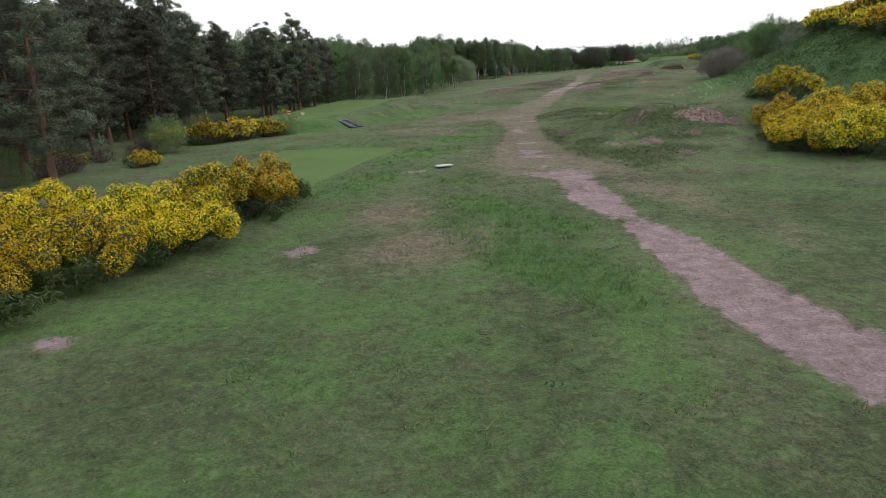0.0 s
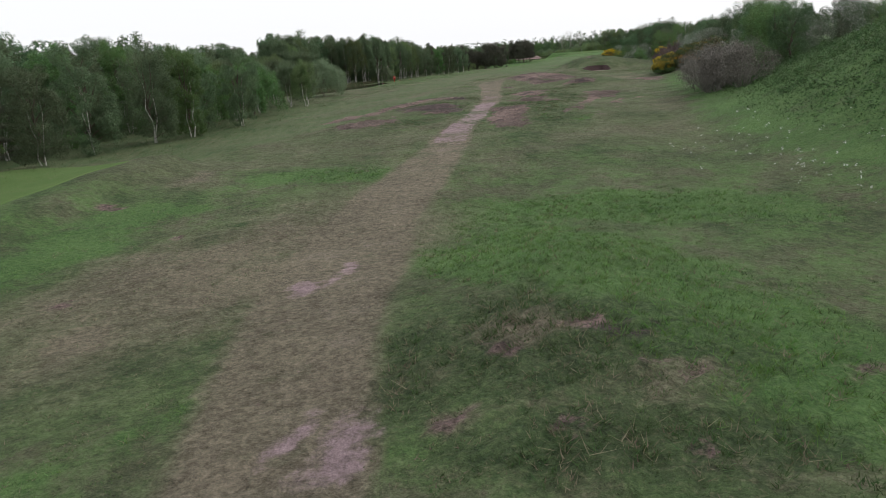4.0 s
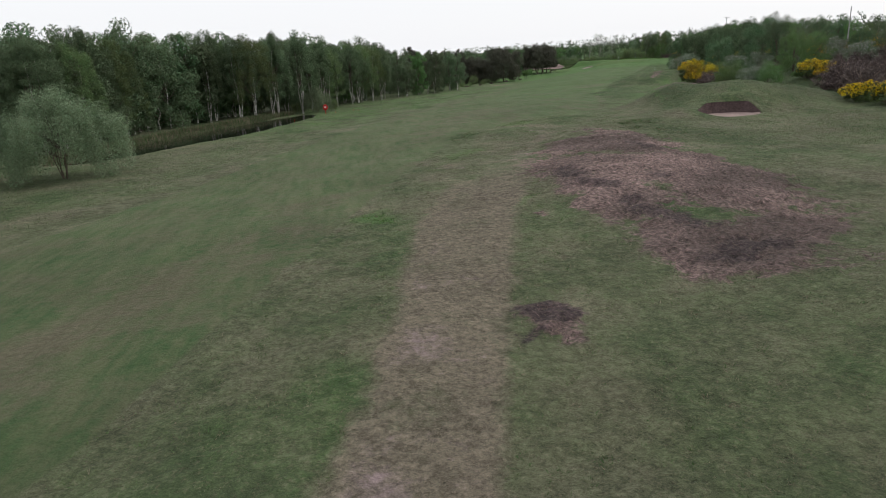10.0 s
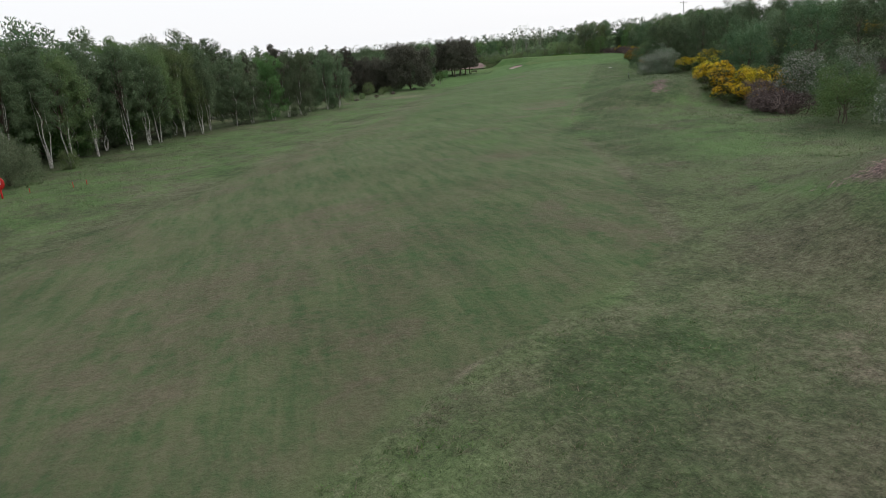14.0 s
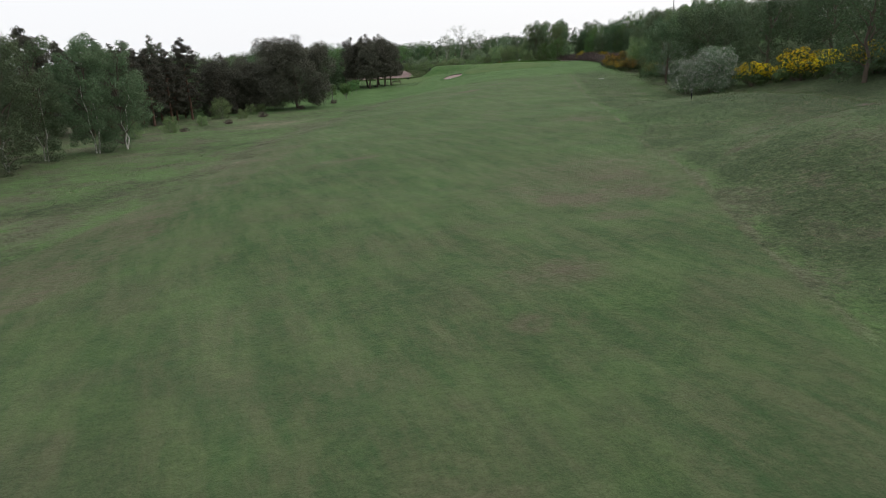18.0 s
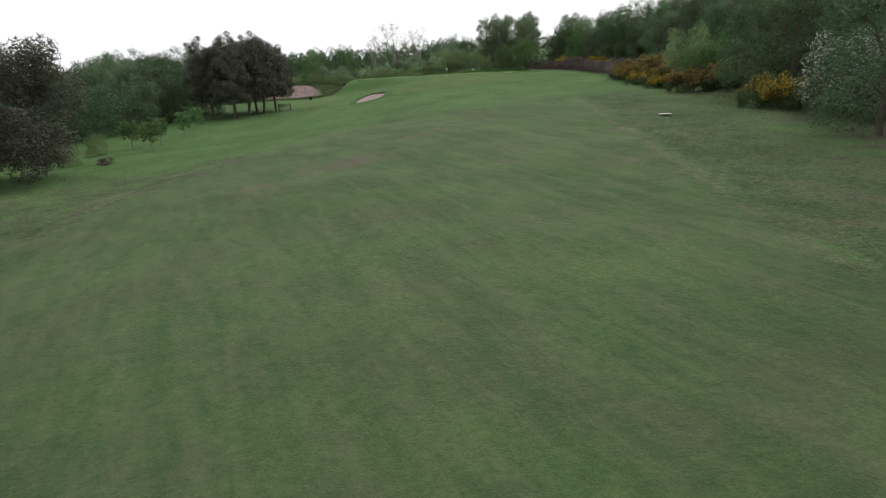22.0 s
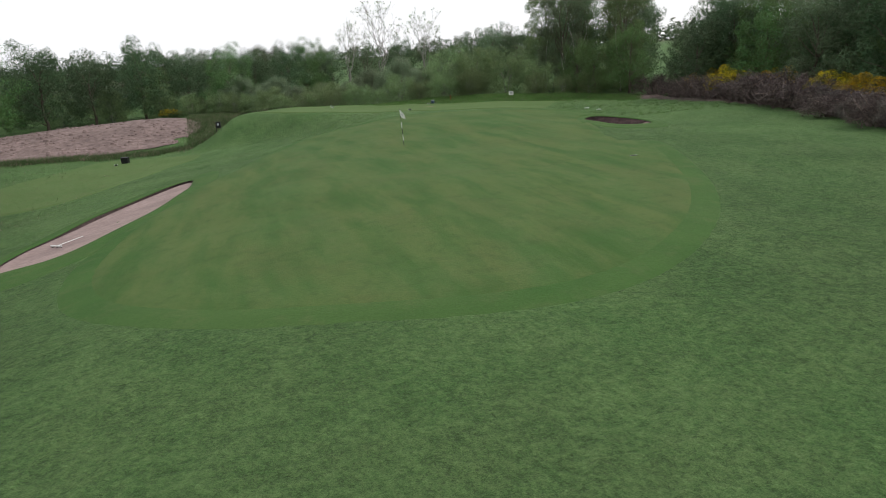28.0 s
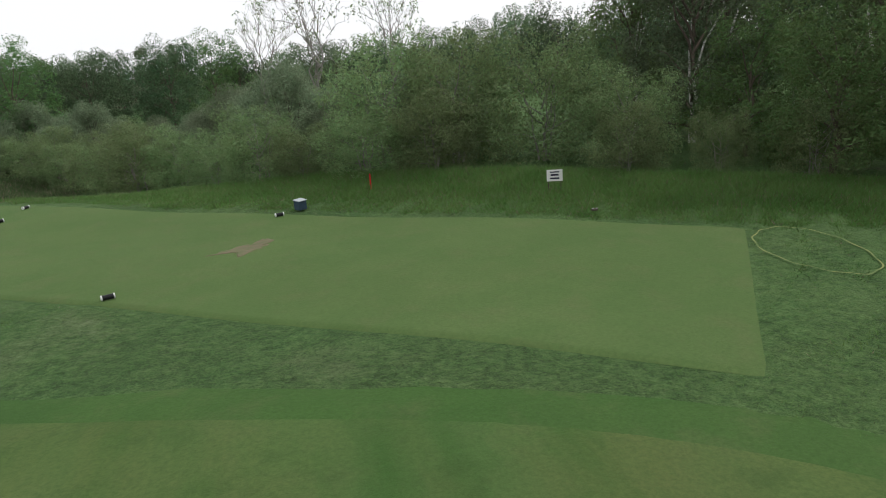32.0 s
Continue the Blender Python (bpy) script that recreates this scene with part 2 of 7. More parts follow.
    c = mixed(n, l, mathed(n, l, "MULTIPLY", grows("dry", 0.9, 0.15, 0.8), 0.85), c, straw)
    c = mixed(n, l, mathed(n, l, "MULTIPLY", grows("heath", 1.25, 0.26, 0.55), 0.9), c, mixed(n, l, mathed(n, l, "MULTIPLY", mathed(n, l, "MULTIPLY_ADD", blot, 0.7, 0.3), tuft), (0.066, 0.045, 0.047), (0.43, 0.288, 0.276)))
    c = mixed(n, l, mathed(n, l, "MULTIPLY", grows("ling", 1.2, 0.25, 0.6), 0.85), c, mixed(n, l, tuft, (0.03, 0.022, 0.026), (0.104, 0.073, 0.079)))
    worn = grows("bare", 0.9, 0.3, 0.7)
    c = mixed(n, l, worn, c, mixed(n, l, fine, (0.255, 0.188, 0.198), (0.37, 0.276, 0.29)))
    grain_shade = mathed(n, l, "MULTIPLY_ADD", tiny, 0.5, mathed(n, l, "MULTIPLY_ADD", tuft, 0.2, mathed(n, l, "MULTIPLY_ADD", fine, 0.15, mathed(n, l, "MULTIPLY", blot, 0.17))))
    speck = noised(n, l, at, 48, 3, 0.7, 0.3, 0.7)
    grain_shade = mathed(n, l, "MULTIPLY_ADD", speck, 0.5, grain_shade)
    # longer grass in clumps: pale straw flecks, and shade between tufts put into the colour
    long_grass = mathed(n, l, "MULTIPLY", mathed(n, l, "MULTIPLY_ADD", mown, -0.8, 1.0), mathed(n, l, "MULTIPLY_ADD", worn, -0.9, 1.0))
    c = mixed(n, l, mathed(n, l, "MULTIPLY", mathed(n, l, "MULTIPLY", fleck, 0.34), mathed(n, l, "MULTIPLY", long_grass, mathed(n, l, "MULTIPLY_ADD", full, -0.85, 1.0))), c, (0.25, 0.215, 0.15))
    long_grass = mathed(n, l, "MULTIPLY", long_grass, mathed(n, l, "MULTIPLY_ADD", full, -0.55, 1.0))
    # painted shade: the colour darkens in the gaps between clumps and tussocks
    gap_shade = mathed(n, l, "MULTIPLY_ADD", clump, 0.2, mathed(n, l, "MULTIPLY_ADD", tussock, 0.3, -0.26))
    gap_shade = mathed(n, l, "MULTIPLY", gap_shade, long_grass)
    grain_shade = mathed(n, l, "ADD", grain_shade, gap_shade)
    even = mathed(n, l, "MULTIPLY_ADD", streak, 0.2, mathed(n, l, "MULTIPLY_ADD", wide, 0.22, mathed(n, l, "MULTIPLY_ADD", ply, 0.14, 0.49)))
    grain_shade = mathed(n, l, "ADD", grain_shade, mathed(n, l, "MULTIPLY", mathed(n, l, "MULTIPLY", mown, 0.55), mathed(n, l, "SUBTRACT", even, grain_shade)))
    shade = n.new("ShaderNodeHueSaturation")
    l.new(mathed(n, l, "MULTIPLY_ADD", grain_shade, 0.9, 0.11), shade.inputs["Value"])
    l.new(c, shade.inputs["Color"])
    l.new(shade.outputs[0], s.inputs["Base Color"])
    height = mathed(n, l, "ADD", mathed(n, l, "MULTIPLY", tuft, 0.5), mathed(n, l, "MULTIPLY", tiny, 0.3))
    height = mathed(n, l, "ADD", height, mathed(n, l, "MULTIPLY", mathed(n, l, "MULTIPLY", tussock, 0.7), long_grass))
    bumped(n, l, s, height, 0.8, 0.1)
    return m


TURF = turf_material()


def lawn(name, a, b, scale=0.5, stripe=0.0, turn=0.0):
    """Closely mown turf."""
    m, n, l, s = tree_of(name, 0.9)
    s.inputs["Specular IOR Level"].default_value = 0.1
    at = n.new("ShaderNodeTexCoord").outputs["Object"]
    c = mixed(n, l, noised(n, l, at, scale, 5), a, b)
    c = mixed(n, l, mathed(n, l, "MULTIPLY", noised(n, l, at, 0.16, 6, 0.65), 0.45), c, (0.1, 0.148, 0.05))
    c = mixed(n, l, mathed(n, l, "MULTIPLY", noised(n, l, at, 1.1, 6, 0.7, 0.5, 0.7), 0.35), c, (0.15, 0.15, 0.075))
    if stripe:
        w = n.new("ShaderNodeTexWave")
        w.inputs["Scale"].default_value, w.inputs["Distortion"].default_value, w.inputs["Detail"].default_value = stripe, 1.2, 2
        p = n.new("ShaderNodeMapping")
        p.inputs["Rotation"].default_value = (0, 0, radians(turn))
        l.new(at, p.inputs[0])
        l.new(p.outputs[0], w.inputs[0])
        c = mixed(n, l, mathed(n, l, "MULTIPLY", w.outputs[1], 0.16), c, tuple(0.6 * v for v in a))
        q = n.new("ShaderNodeMapping")
        q.inputs["Rotation"].default_value, q.inputs["Scale"].default_value = (0, 0, radians(turn)), (1.0, 0.2, 1.0)
        l.new(at, q.inputs[0])
        c = mixed(n, l, mathed(n, l, "MULTIPLY", noised(n, l, q.outputs[0], 0.45, 5, 0.6, 0.38, 0.64), 0.7), c, (0.118, 0.145, 0.046))
        c = mixed(n, l, mathed(n, l, "MULTIPLY", noised(n, l, q.outputs[0], 0.8, 5, 0.6, 0.46, 0.66), 0.85), c, (0.036, 0.1, 0.02))
        c = mixed(n, l, mathed(n, l, "MULTIPLY", noised(n, l, at, 0.3, 6, 0.7, 0.48, 0.68), 0.45), c, (0.108, 0.112, 0.044))
        c = mixed(n, l, mathed(n, l, "MULTIPLY", noised(n, l, at, 1.7, 5, 0.7, 0.52, 0.68), 0.45), c, (0.04, 0.075, 0.022))
    tiny = noised(n, l, at, 16, 5, 0.75)
    c = mixed(n, l, mathed(n, l, "MULTIPLY", tiny, 0.4), c, tuple(0.45 * v for v in a))
    speck = noised(n, l, at, 48, 3, 0.7, 0.35, 0.65)
    c = mixed(n, l, mathed(n, l, "MULTIPLY", speck, 0.3), c, tuple(1.05 * v for v in b))
    l.new(c, s.inputs["Base Color"])
    bumped(n, l, s, tiny, 0.4, 0.02)
    return m


TEE_TURF = lawn("tee_turf", (0.08, 0.146, 0.043), (0.108, 0.168, 0.056))
WORN_TURF = plain("worn_turf", (0.17, 0.14, 0.09), (0.12, 0.14, 0.06), 5, 0.95)
GREEN_TURF = lawn("green_turf", (0.056, 0.126, 0.032), (0.082, 0.144, 0.044), 0.35, 0.11, 23)
COLLAR_TURF = lawn("collar_turf", (0.038, 0.1, 0.023), (0.058, 0.13, 0.031))
SAND = plain("pink_sand", (0.27, 0.198, 0.183), (0.36, 0.268, 0.248), 3.0, 0.95, bump_by=0.5, distance=0.03)
SOIL = plain("bare_soil", (0.15, 0.108, 0.098), (0.28, 0.205, 0.188), 2.0, 0.95, bump_by=0.5, distance=0.04)
TURF_WALL = plain("stacked_turf", (0.1, 0.07, 0.07), (0.19, 0.136, 0.132), 5, 0.95, islands=0.3)
BLACK = plain("black_plastic", (0.012, 0.012, 0.013), (0.02, 0.02, 0.022), 8, 0.45)
WHITE = plain("white_paint", (0.72, 0.72, 0.7), (0.8, 0.8, 0.78), 5, 0.5, bump_by=0.05)
RED = plain("red_paint", (0.55, 0.022, 0.022), (0.64, 0.035, 0.03), 5, 0.45, bump_by=0.05)
BLUE_BOX = plain("slate_blue_plastic", (0.035, 0.06, 0.09), (0.05, 0.08, 0.12), 6, 0.5, bump_by=0.1)
GREY_LID = plain("pale_grey_plastic", (0.4, 0.44, 0.47), (0.5, 0.53, 0.56), 6, 0.5, bump_by=0.1)
WOOD = plain("weathered_wood", (0.08, 0.066, 0.054), (0.15, 0.125, 0.1), 8, 0.85)
STEP_RUBBER = plain("dark_step_mat", (0.03, 0.035, 0.04), (0.05, 0.055, 0.06), 8, 0.7)
STONE = plain("pale_stone", (0.5, 0.48, 0.45), (0.62, 0.6, 0.57), 8, 0.85)
INK = plain("ink", (0.03, 0.03, 0.05), (0.05, 0.05, 0.08), 8, 0.6, bump_by=0)
WATER, _n, _l, _s = tree_of("pond_water", 0.06)
_s.inputs["Base Color"].default_value = (0.012, 0.014, 0.01, 1)
_s.inputs["Specular IOR Level"].default_value = 0.5
bumped(_n, _l, _s, noised(_n, _l, _n.new("ShaderNodeTexCoord").outputs["Object"], 3), 0.08, 0.02)


# mesh helpers
def mesh_of(name, verts, faces, mats, index=None, soft=False):
    """A mesh from arrays: verts (n, 3) and faces (m, 4) or (m, 3)."""
    me = bpy.data.meshes.new(name)
    verts, faces = np.asarray(verts, np.float32), np.asarray(faces, np.int32)
    k = faces.shape[1]
    me.vertices.add(len(verts))
    me.vertices.foreach_set("co", verts.ravel())
    me.loops.add(faces.size)
    me.loops.foreach_set("vertex_index", faces.ravel())
    me.polygons.add(len(faces))
    me.polygons.foreach_set("loop_start", np.arange(0, faces.size, k, dtype=np.int32))
    for mat in mats:
        me.materials.append(mat)
    if index is not None:
        me.polygons.foreach_set("material_index", np.asarray(index, np.int32))
    if soft:
        me.polygons.foreach_set("use_smooth", np.ones(len(faces), bool))
    me.update(calc_edges=True)
    return me


def joined(pieces):
    """Arrays of several pieces as one."""
    verts, faces, at = [], [], 0
    for v, f in pieces:
        verts.append(np.asarray(v, float))
        faces.append(np.asarray(f) + at)
        at += len(v)
    return np.concatenate(verts), np.concatenate(faces)


def tube(points, radii, sides=6):
    """A tapered, bent round bar through the points."""
    points, radii = np.asarray(points, float), np.asarray(radii, float)
    along = np.gradient(points, axis=0)
    along /= np.linalg.norm(along, axis=1)[:, None] + 1e-9
    side = np.cross(along, (0.31, 0.95, 0.05))
    side /= np.linalg.norm(side, axis=1)[:, None] + 1e-9
    other = np.cross(along, side)
    a = np.linspace(0, 2 * np.pi, sides, endpoint=False)
    ring = np.cos(a)[None, :, None] * side[:, None] + np.sin(a)[None, :, None] * other[:, None]
    verts = (points[:, None] + radii[:, None, None] * ring).reshape(-1, 3)
    i, j = np.meshgrid(np.arange(len(points) - 1), np.arange(sides), indexing="ij")
    k = (j + 1) % sides
    faces = np.stack([i * sides + j, i * sides + k, (i + 1) * sides + k, (i + 1) * sides + j], -1).reshape(-1, 4)
    return verts, faces


def box(cx, cy, cz, sx, sy, sz, edge=0.0):
    """A box with sloped edges, as arrays."""
    bm = bmesh.new()
    bmesh.ops.create_cube(bm, size=1, matrix=Matrix.Translation((cx, cy, cz)) @ Matrix.Diagonal((sx, sy, sz, 1)))
    if edge:
        bmesh.ops.bevel(bm, geom=list(bm.edges), offset=edge, segments=1, affect="EDGES")
    return bm


def part(name, bm, material, parent, label=""):
    """One mesh object under a thing or a part, from a bmesh or a mesh."""
    if isinstance(bm, bmesh.types.BMesh):
        me = bpy.data.meshes.new(name)
        bm.to_mesh(me)
        bm.free()
        me.materials.append(material)
    else:
        me = bm
    ob = new(name, me)
    ob.parent = parent
    return tagged(ob, label)


def leaves(rng, centres, spreads, count, size, lift=0.2, long=1.5, shell=0.55, flat=0.75, ruffled=0.7):
    """Leaf blades round the centres of clumps: arrays of quads."""
    centres, spreads = np.asarray(centres, float), np.asarray(spreads, float)
    weight = spreads ** 2
    pick = rng.choice(len(centres), count, p=weight / weight.sum())
    out = rng.normal(size=(count, 3))
    out /= np.linalg.norm(out, axis=1)[:, None]
    far = shell + (1.08 - shell) * rng.random(count) ** 0.6
    at = centres[pick] + out * (spreads[pick] * far)[:, None] * (1, 1, flat)
    face = out + rng.normal(size=(count, 3)) * ruffled + (0, 0, lift)
    face /= np.linalg.norm(face, axis=1)[:, None]
    a = np.cross(face, rng.normal(size=(count, 3)))
    a /= np.linalg.norm(a, axis=1)[:, None]
    b = np.cross(face, a)
    s = size * (0.6 + 0.8 * rng.random(count))[:, None]
    verts = np.stack([at - a * s * long * 0.5, at - b * s * 0.42, at + a * s * long * 0.5 + face * s * 0.12, at + b * s * 0.42], 1)
    return verts.reshape(-1, 3), np.arange(4 * count).reshape(-1, 4), at


def limb(rng, start, end, r, sag=0.0, bends=4, kink=0.12):
    start, end = np.asarray(start, float), np.asarray(end, float)
    q = np.linspace(0, 1, bends + 1)[:, None]
    far = np.linalg.norm(end - start)
    line = start + (end - start) * q + np.sin(np.pi * q) * (0, 0, sag * far)
    line[1:-1] += rng.normal(size=(bends - 1, 3)) * kink * far / bends
    return line, np.linspace(r, r * 0.25, bends + 1)


def thing(name, label, category, group=""):
    return tagged(new(name), label, category, group)


def smooth(a, b, v):
    q = np.clip((v - a) / (b - a), 0.0, 1.0)
    return q * q * (3 - 2 * q)


def glide(v, knots, values):
    """A smooth line through a few knots."""
    return np.interp(v, knots, values) * 0.5 + 0.25 * (np.interp(v - 9, knots, values) + np.interp(v + 9, knots, values))


def axis(y):
    """The middle line of the fairway: its x for each y."""
    return glide(y, (-60, 0, 58, 97, 136, 184, 216, 259, 295, 325, 353, 377, 409, 436, 459, 520, 700),
                 (-8, 1, 10, 21, 29, 40, 49, 62.5, 76.6, 91, 106, 119, 136.5, 150, 160, 187, 265))


def bump(x, y, cx, cy, rx, ry, h, turn=0.0, power=1.0):
    c, s = np.cos(np.radians(turn)), np.sin(np.radians(turn))
    a, b = ((x - cx) * c + (y - cy) * s) / rx, ((y - cy) * c - (x - cx) * s) / ry
    return h * np.exp(-(a * a + b * b) ** power)


def ripple(x, y):
    """Small unevenness of the turf."""
    return (0.05 * np.sin(0.31 * x + 0.17 * y + 1) + 0.05 * np.sin(0.23 * y - 0.19 * x) + 0.03 * np.sin(0.71 * x - 0.33 * y + 2)
            + 0.025 * np.sin(0.9 * y + 0.41 * x))


def oblong(x, y, cx, cy, turn, hx, hy, edge):
    """1 within a turned rectangle, falling to 0 over its edge."""
    c, s = np.cos(np.radians(turn)), np.sin(np.radians(turn))
    a, b = abs((x - cx) * c + (y - cy) * s) - hx, abs((y - cy) * c - (x - cx) * s) - hy
    return (1 - smooth(0, edge, a)) * (1 - smooth(0, edge, b))


def oval(x, y, cx, cy, turn, rx, ry):
    """Distance from the middle of a turned oval: 1 on its edge."""
    c, s = np.cos(np.radians(turn)), np.sin(np.radians(turn))
    return np.hypot(((x - cx) * c + (y - cy) * s) / rx, ((y - cy) * c - (x - cx) * s) / ry)


BUNKERS = {"fairway_bunker": (73.3, 222.5, 25, 4.2, 2.7, 0.12), "greenside_bunker": (165.4, 451.8, -12, 1.9, 3.6, 0.6), "long_bunker": (134.7, 447.8, -19, 2.5, 8.8, 0.2)}


def toe(y):
    """How far right of the middle line the rising ground begins."""
    return glide(y, (-40, 20, 55, 85, 104, 126, 150, 176, 215, 260, 300, 345, 392, 420, 450, 490), (34, 30, 23, 16, 15, 20, 25, 27, 40, 36, 36, 31, 27, 23, 26, 34))


def ground(x, y, dug=True):
    u = x - axis(y)
    z = glide(y, (-60, 0, 25, 60, 85, 102, 120, 145, 165, 187, 215, 260, 300, 340, 380, 410, 440, 475, 520, 700),
              (1.2, 1, 0.8, 0.5, -0.3, 0.1, 0.85, 1.1, 0.85, 1.1, 0.6, 0.2, -0.2, 0.1, 0.9, 1.5, 2.2, 2.6, 2.8, 4))
    z = z - glide(y, (0, 95, 130, 165, 200, 280, 340, 430, 480, 540), (0.8, 0.2, 1.3, 1.5, 1.6, 1.0, 1.6, 4.2, 3.4, 1.5)) * smooth(2, 38, -u)
    # the hillside along the right
    v = u - toe(y)
    rise = glide(y, (-40, 0, 50, 100, 128, 180, 240, 330, 400, 460, 540), (8, 10, 12.5, 11, 5.8, 4.5, 4.5, 6.5, 5.5, 4.5, 4))
    z = z + rise * smooth(-3, 26, v) + 0.03 * np.clip(v - 20, 0, 120) * smooth(110, 200, y)
    # banks and mounds
    z = z + bump(x, y, 20.3, 56.2, 8.0, 8.6, 1.15, 0, 2.5) + bump(x, y, 23.5, 55.4, 8.5, 4.6, 0.85, 6, 6) + bump(x, y, 30, 58, 7, 6, 0.9, 0, 2) + bump(x, y, 16.2, 71, 5, 7.5, 0.85) + bump(x, y, 48.5, 191, 6.5, 13, 1.0, -12) + bump(x, y, 50.5, 166, 5, 6, 1.2)
    z = z + bump(x, y, 81.5, 236.5, 14, 10.5, 2.5, 25, 2.2) + bump(x, y, 68, 222, 4, 3.2, 0.7, 30) + bump(x, y, 76.6, 228.4, 8, 5, 0.9, 25, 2) + bump(x, y, 114, 321, 9, 19, 1.9, -25) - bump(x, y, 124.5, 345, 8, 7, 0.8) + bump(x, y, 20, 143, 7, 7, 0.55, -20)
    z = z + bump(x, y, 37, 149, 4, 4, 0.25) + bump(x, y, 31, 123, 4, 9, 0.35, -15) + bump(x, y, -2, 102, 5, 7, 0.6, -10)
    z = z + bump(x, y, 102, 299, 11.5, 9.5, 2.7, 20, 1.6) + bump(x, y, 73, 237, 3.5, 9, 0.7, -35, 1.5) + bump(x, y, 67.5, 226.5, 3, 4, 0.5) + bump(x, y, 80, 250, 5, 5, 0.6)
    z = z + bump(x, y, 17.5, 77, 5.5, 4, 0.35, 20) + bump(x, y, 53.5, 207, 5, 8, 0.55, -15) + bump(x, y, 101, 325, 7, 15, 0.6, -25)
    z = z + 1.1 * oblong(x, y, -12.5, 92, -14, 5.5, 18, 3.0)
    z = z + (2.5 - z) * oblong(x, y, 157.7, 476.4, 52, 4.4, 15.0, 6.0)
    z = z + 0.3 * bump(x, y, 166, 481.5, 15, 1.8, 1, -38)
    z = z + bump(x, y, 150, 446, 14, 24, 0.3, -23, 2)
    # the pond lies lower
    z = z - 0.9 * (1 - smooth(0.75, 1.1, oval(x, y, 11.5, 254, -23, 5.5, 30)))
    z = z + bump(x, y, 240, 531, 30, 30, 1.0)
    z = z + bump(x, y, 126.5, 496, 12, 8, 1.3, 0, 1.5) + bump(x, y, 138, 503, 8, 10, 0.9, -20)
    if dug:
        for cx, cy, turn, rx, ry, deep in BUNKERS.values():
            a, b, c = bunker_floor(cx, cy, turn, rx, ry, deep)
            low = a + b * (x - cx) + c * (y - cy) - 0.35
            z = z + (np.minimum(low, z) - z) * (1 - smooth(0.95, 1.25, oval(x, y, cx, cy, turn, rx, ry)))
    return z + ripple(x, y)


def bunker_floor(cx, cy, turn, rx, ry, deep):
    """The plane of a bunker's sand: level where its wall is high, else tilted with the ground."""
    k = np.linspace(0, 2 * np.pi, 36, endpoint=False)
    co, si = np.cos(np.radians(turn)), np.sin(np.radians(turn))
    px, py = rx * np.cos(k) * co - ry * np.sin(k) * si, rx * np.cos(k) * si + ry * np.sin(k) * co
    rim = ground(cx + px, cy + py, False)
    if rim.max() - rim.min() > 0.9 and ry < 5:
        return np.quantile(rim, 0.12) - deep, 0.0, 0.0
    fit = np.linalg.lstsq(np.stack([np.ones(36), px, py], -1), rim, rcond=None)[0]
    return fit[0] - deep, fit[1], fit[2]

# the ground, one sheet to the horizon
def steps(inner, step, far, grow):
    out, s = list(np.arange(inner[0], inner[1] + step / 2, step)), step
    a, b = inner
    while max(abs(a), abs(b)) < far:
        s *= grow
        a, b = a - s, b + s
        out = [a] + out + [b]
    return np.array(out)


def near_line(x, y, points):
    """Distance to a line of points, and how far along it."""
    best, along, run = np.full(np.shape(x), 1e9), np.zeros(np.shape(x)), 0.0
    for (ax, ay, *_), (bx, by, *_) in zip(points, points[1:]):
        dx, dy = bx - ax, by - ay
        q = np.clip(((x - ax) * dx + (y - ay) * dy) / (dx * dx + dy * dy), 0, 1)
        d = np.hypot(x - ax - q * dx, y - ay - q * dy)
        along = np.where(d < best, run + q * np.hypot(dx, dy), along)
        best = np.minimum(best, d)
        run += np.hypot(dx, dy)
    return best, along


# the worn track: x, y and half its width
TRACK = ((14, 4, 1.3), (11, 12, 1.25), (9.7, 16.2, 1.2), (9.3, 18.3, 1.15), (9.3, 21.7, 0.95), (8.8, 27.4, 0.6), (8.4, 30.6, 1.15), (8.4, 35.6, 1.0), (8.0, 38, 2.9), (7.8, 41.7, 2.8),
         (7.4, 47.1, 2.1), (7.5, 50.3, 1.8), (8.0, 53.9, 1.5), (8.6, 60, 1.2), (8.9, 68.8, 1.8), (9.0, 74.4, 2.0), (9.7, 80, 2.6), (11.2, 88, 2.4), (13.2, 94, 2.2), (15.3, 100, 1.9),
         (18.2, 109, 1.6), (20.2, 116, 1.4), (21.7, 120.3, 1.3), (23.8, 125.9, 1.25), (26.0, 133, 1.1), (28.0, 138, 1.05), (30.2, 148, 1.25), (33, 161.8, 1.4), (34.7, 169, 1.6), (37, 181, 2.2), (40, 190, 2.4), (45, 200, 2.4))


def patches(x, y, some, power=1.6):
    """The most of several turned oval patches: x, y, half length, half width, strength, turn."""
    out = np.zeros_like(x)
    wx = 0.2 * np.sin(0.9 * y + 0.5 * x) + 0.2 * np.sin(1.9 * y - 1.3 * x + 2) + 0.14 * np.sin(3.7 * x + 2.3 * y)
    wy = 0.2 * np.sin(0.8 * x - 0.6 * y + 1) + 0.2 * np.sin(2.1 * x + 1.1 * y) + 0.14 * np.sin(3.3 * y - 2.9 * x + 4)
    x, y = x + wx, y + wy
    for cx, cy, rx, ry, h, turn in some:
        out = np.maximum(out, bump(x, y, cx, cy, rx, ry, h, turn, power))
    return out


def track_at(x, y):
    """Distance to the track's middle line, the run along it, and half its width there."""
    d, along = near_line(x, y, TRACK)
    runs = np.concatenate([[0], np.cumsum([math.dist(a[:2], b[:2]) for a, b in zip(TRACK, TRACK[1:])])])
    return d, along, np.interp(along, runs, [p[2] for p in TRACK])


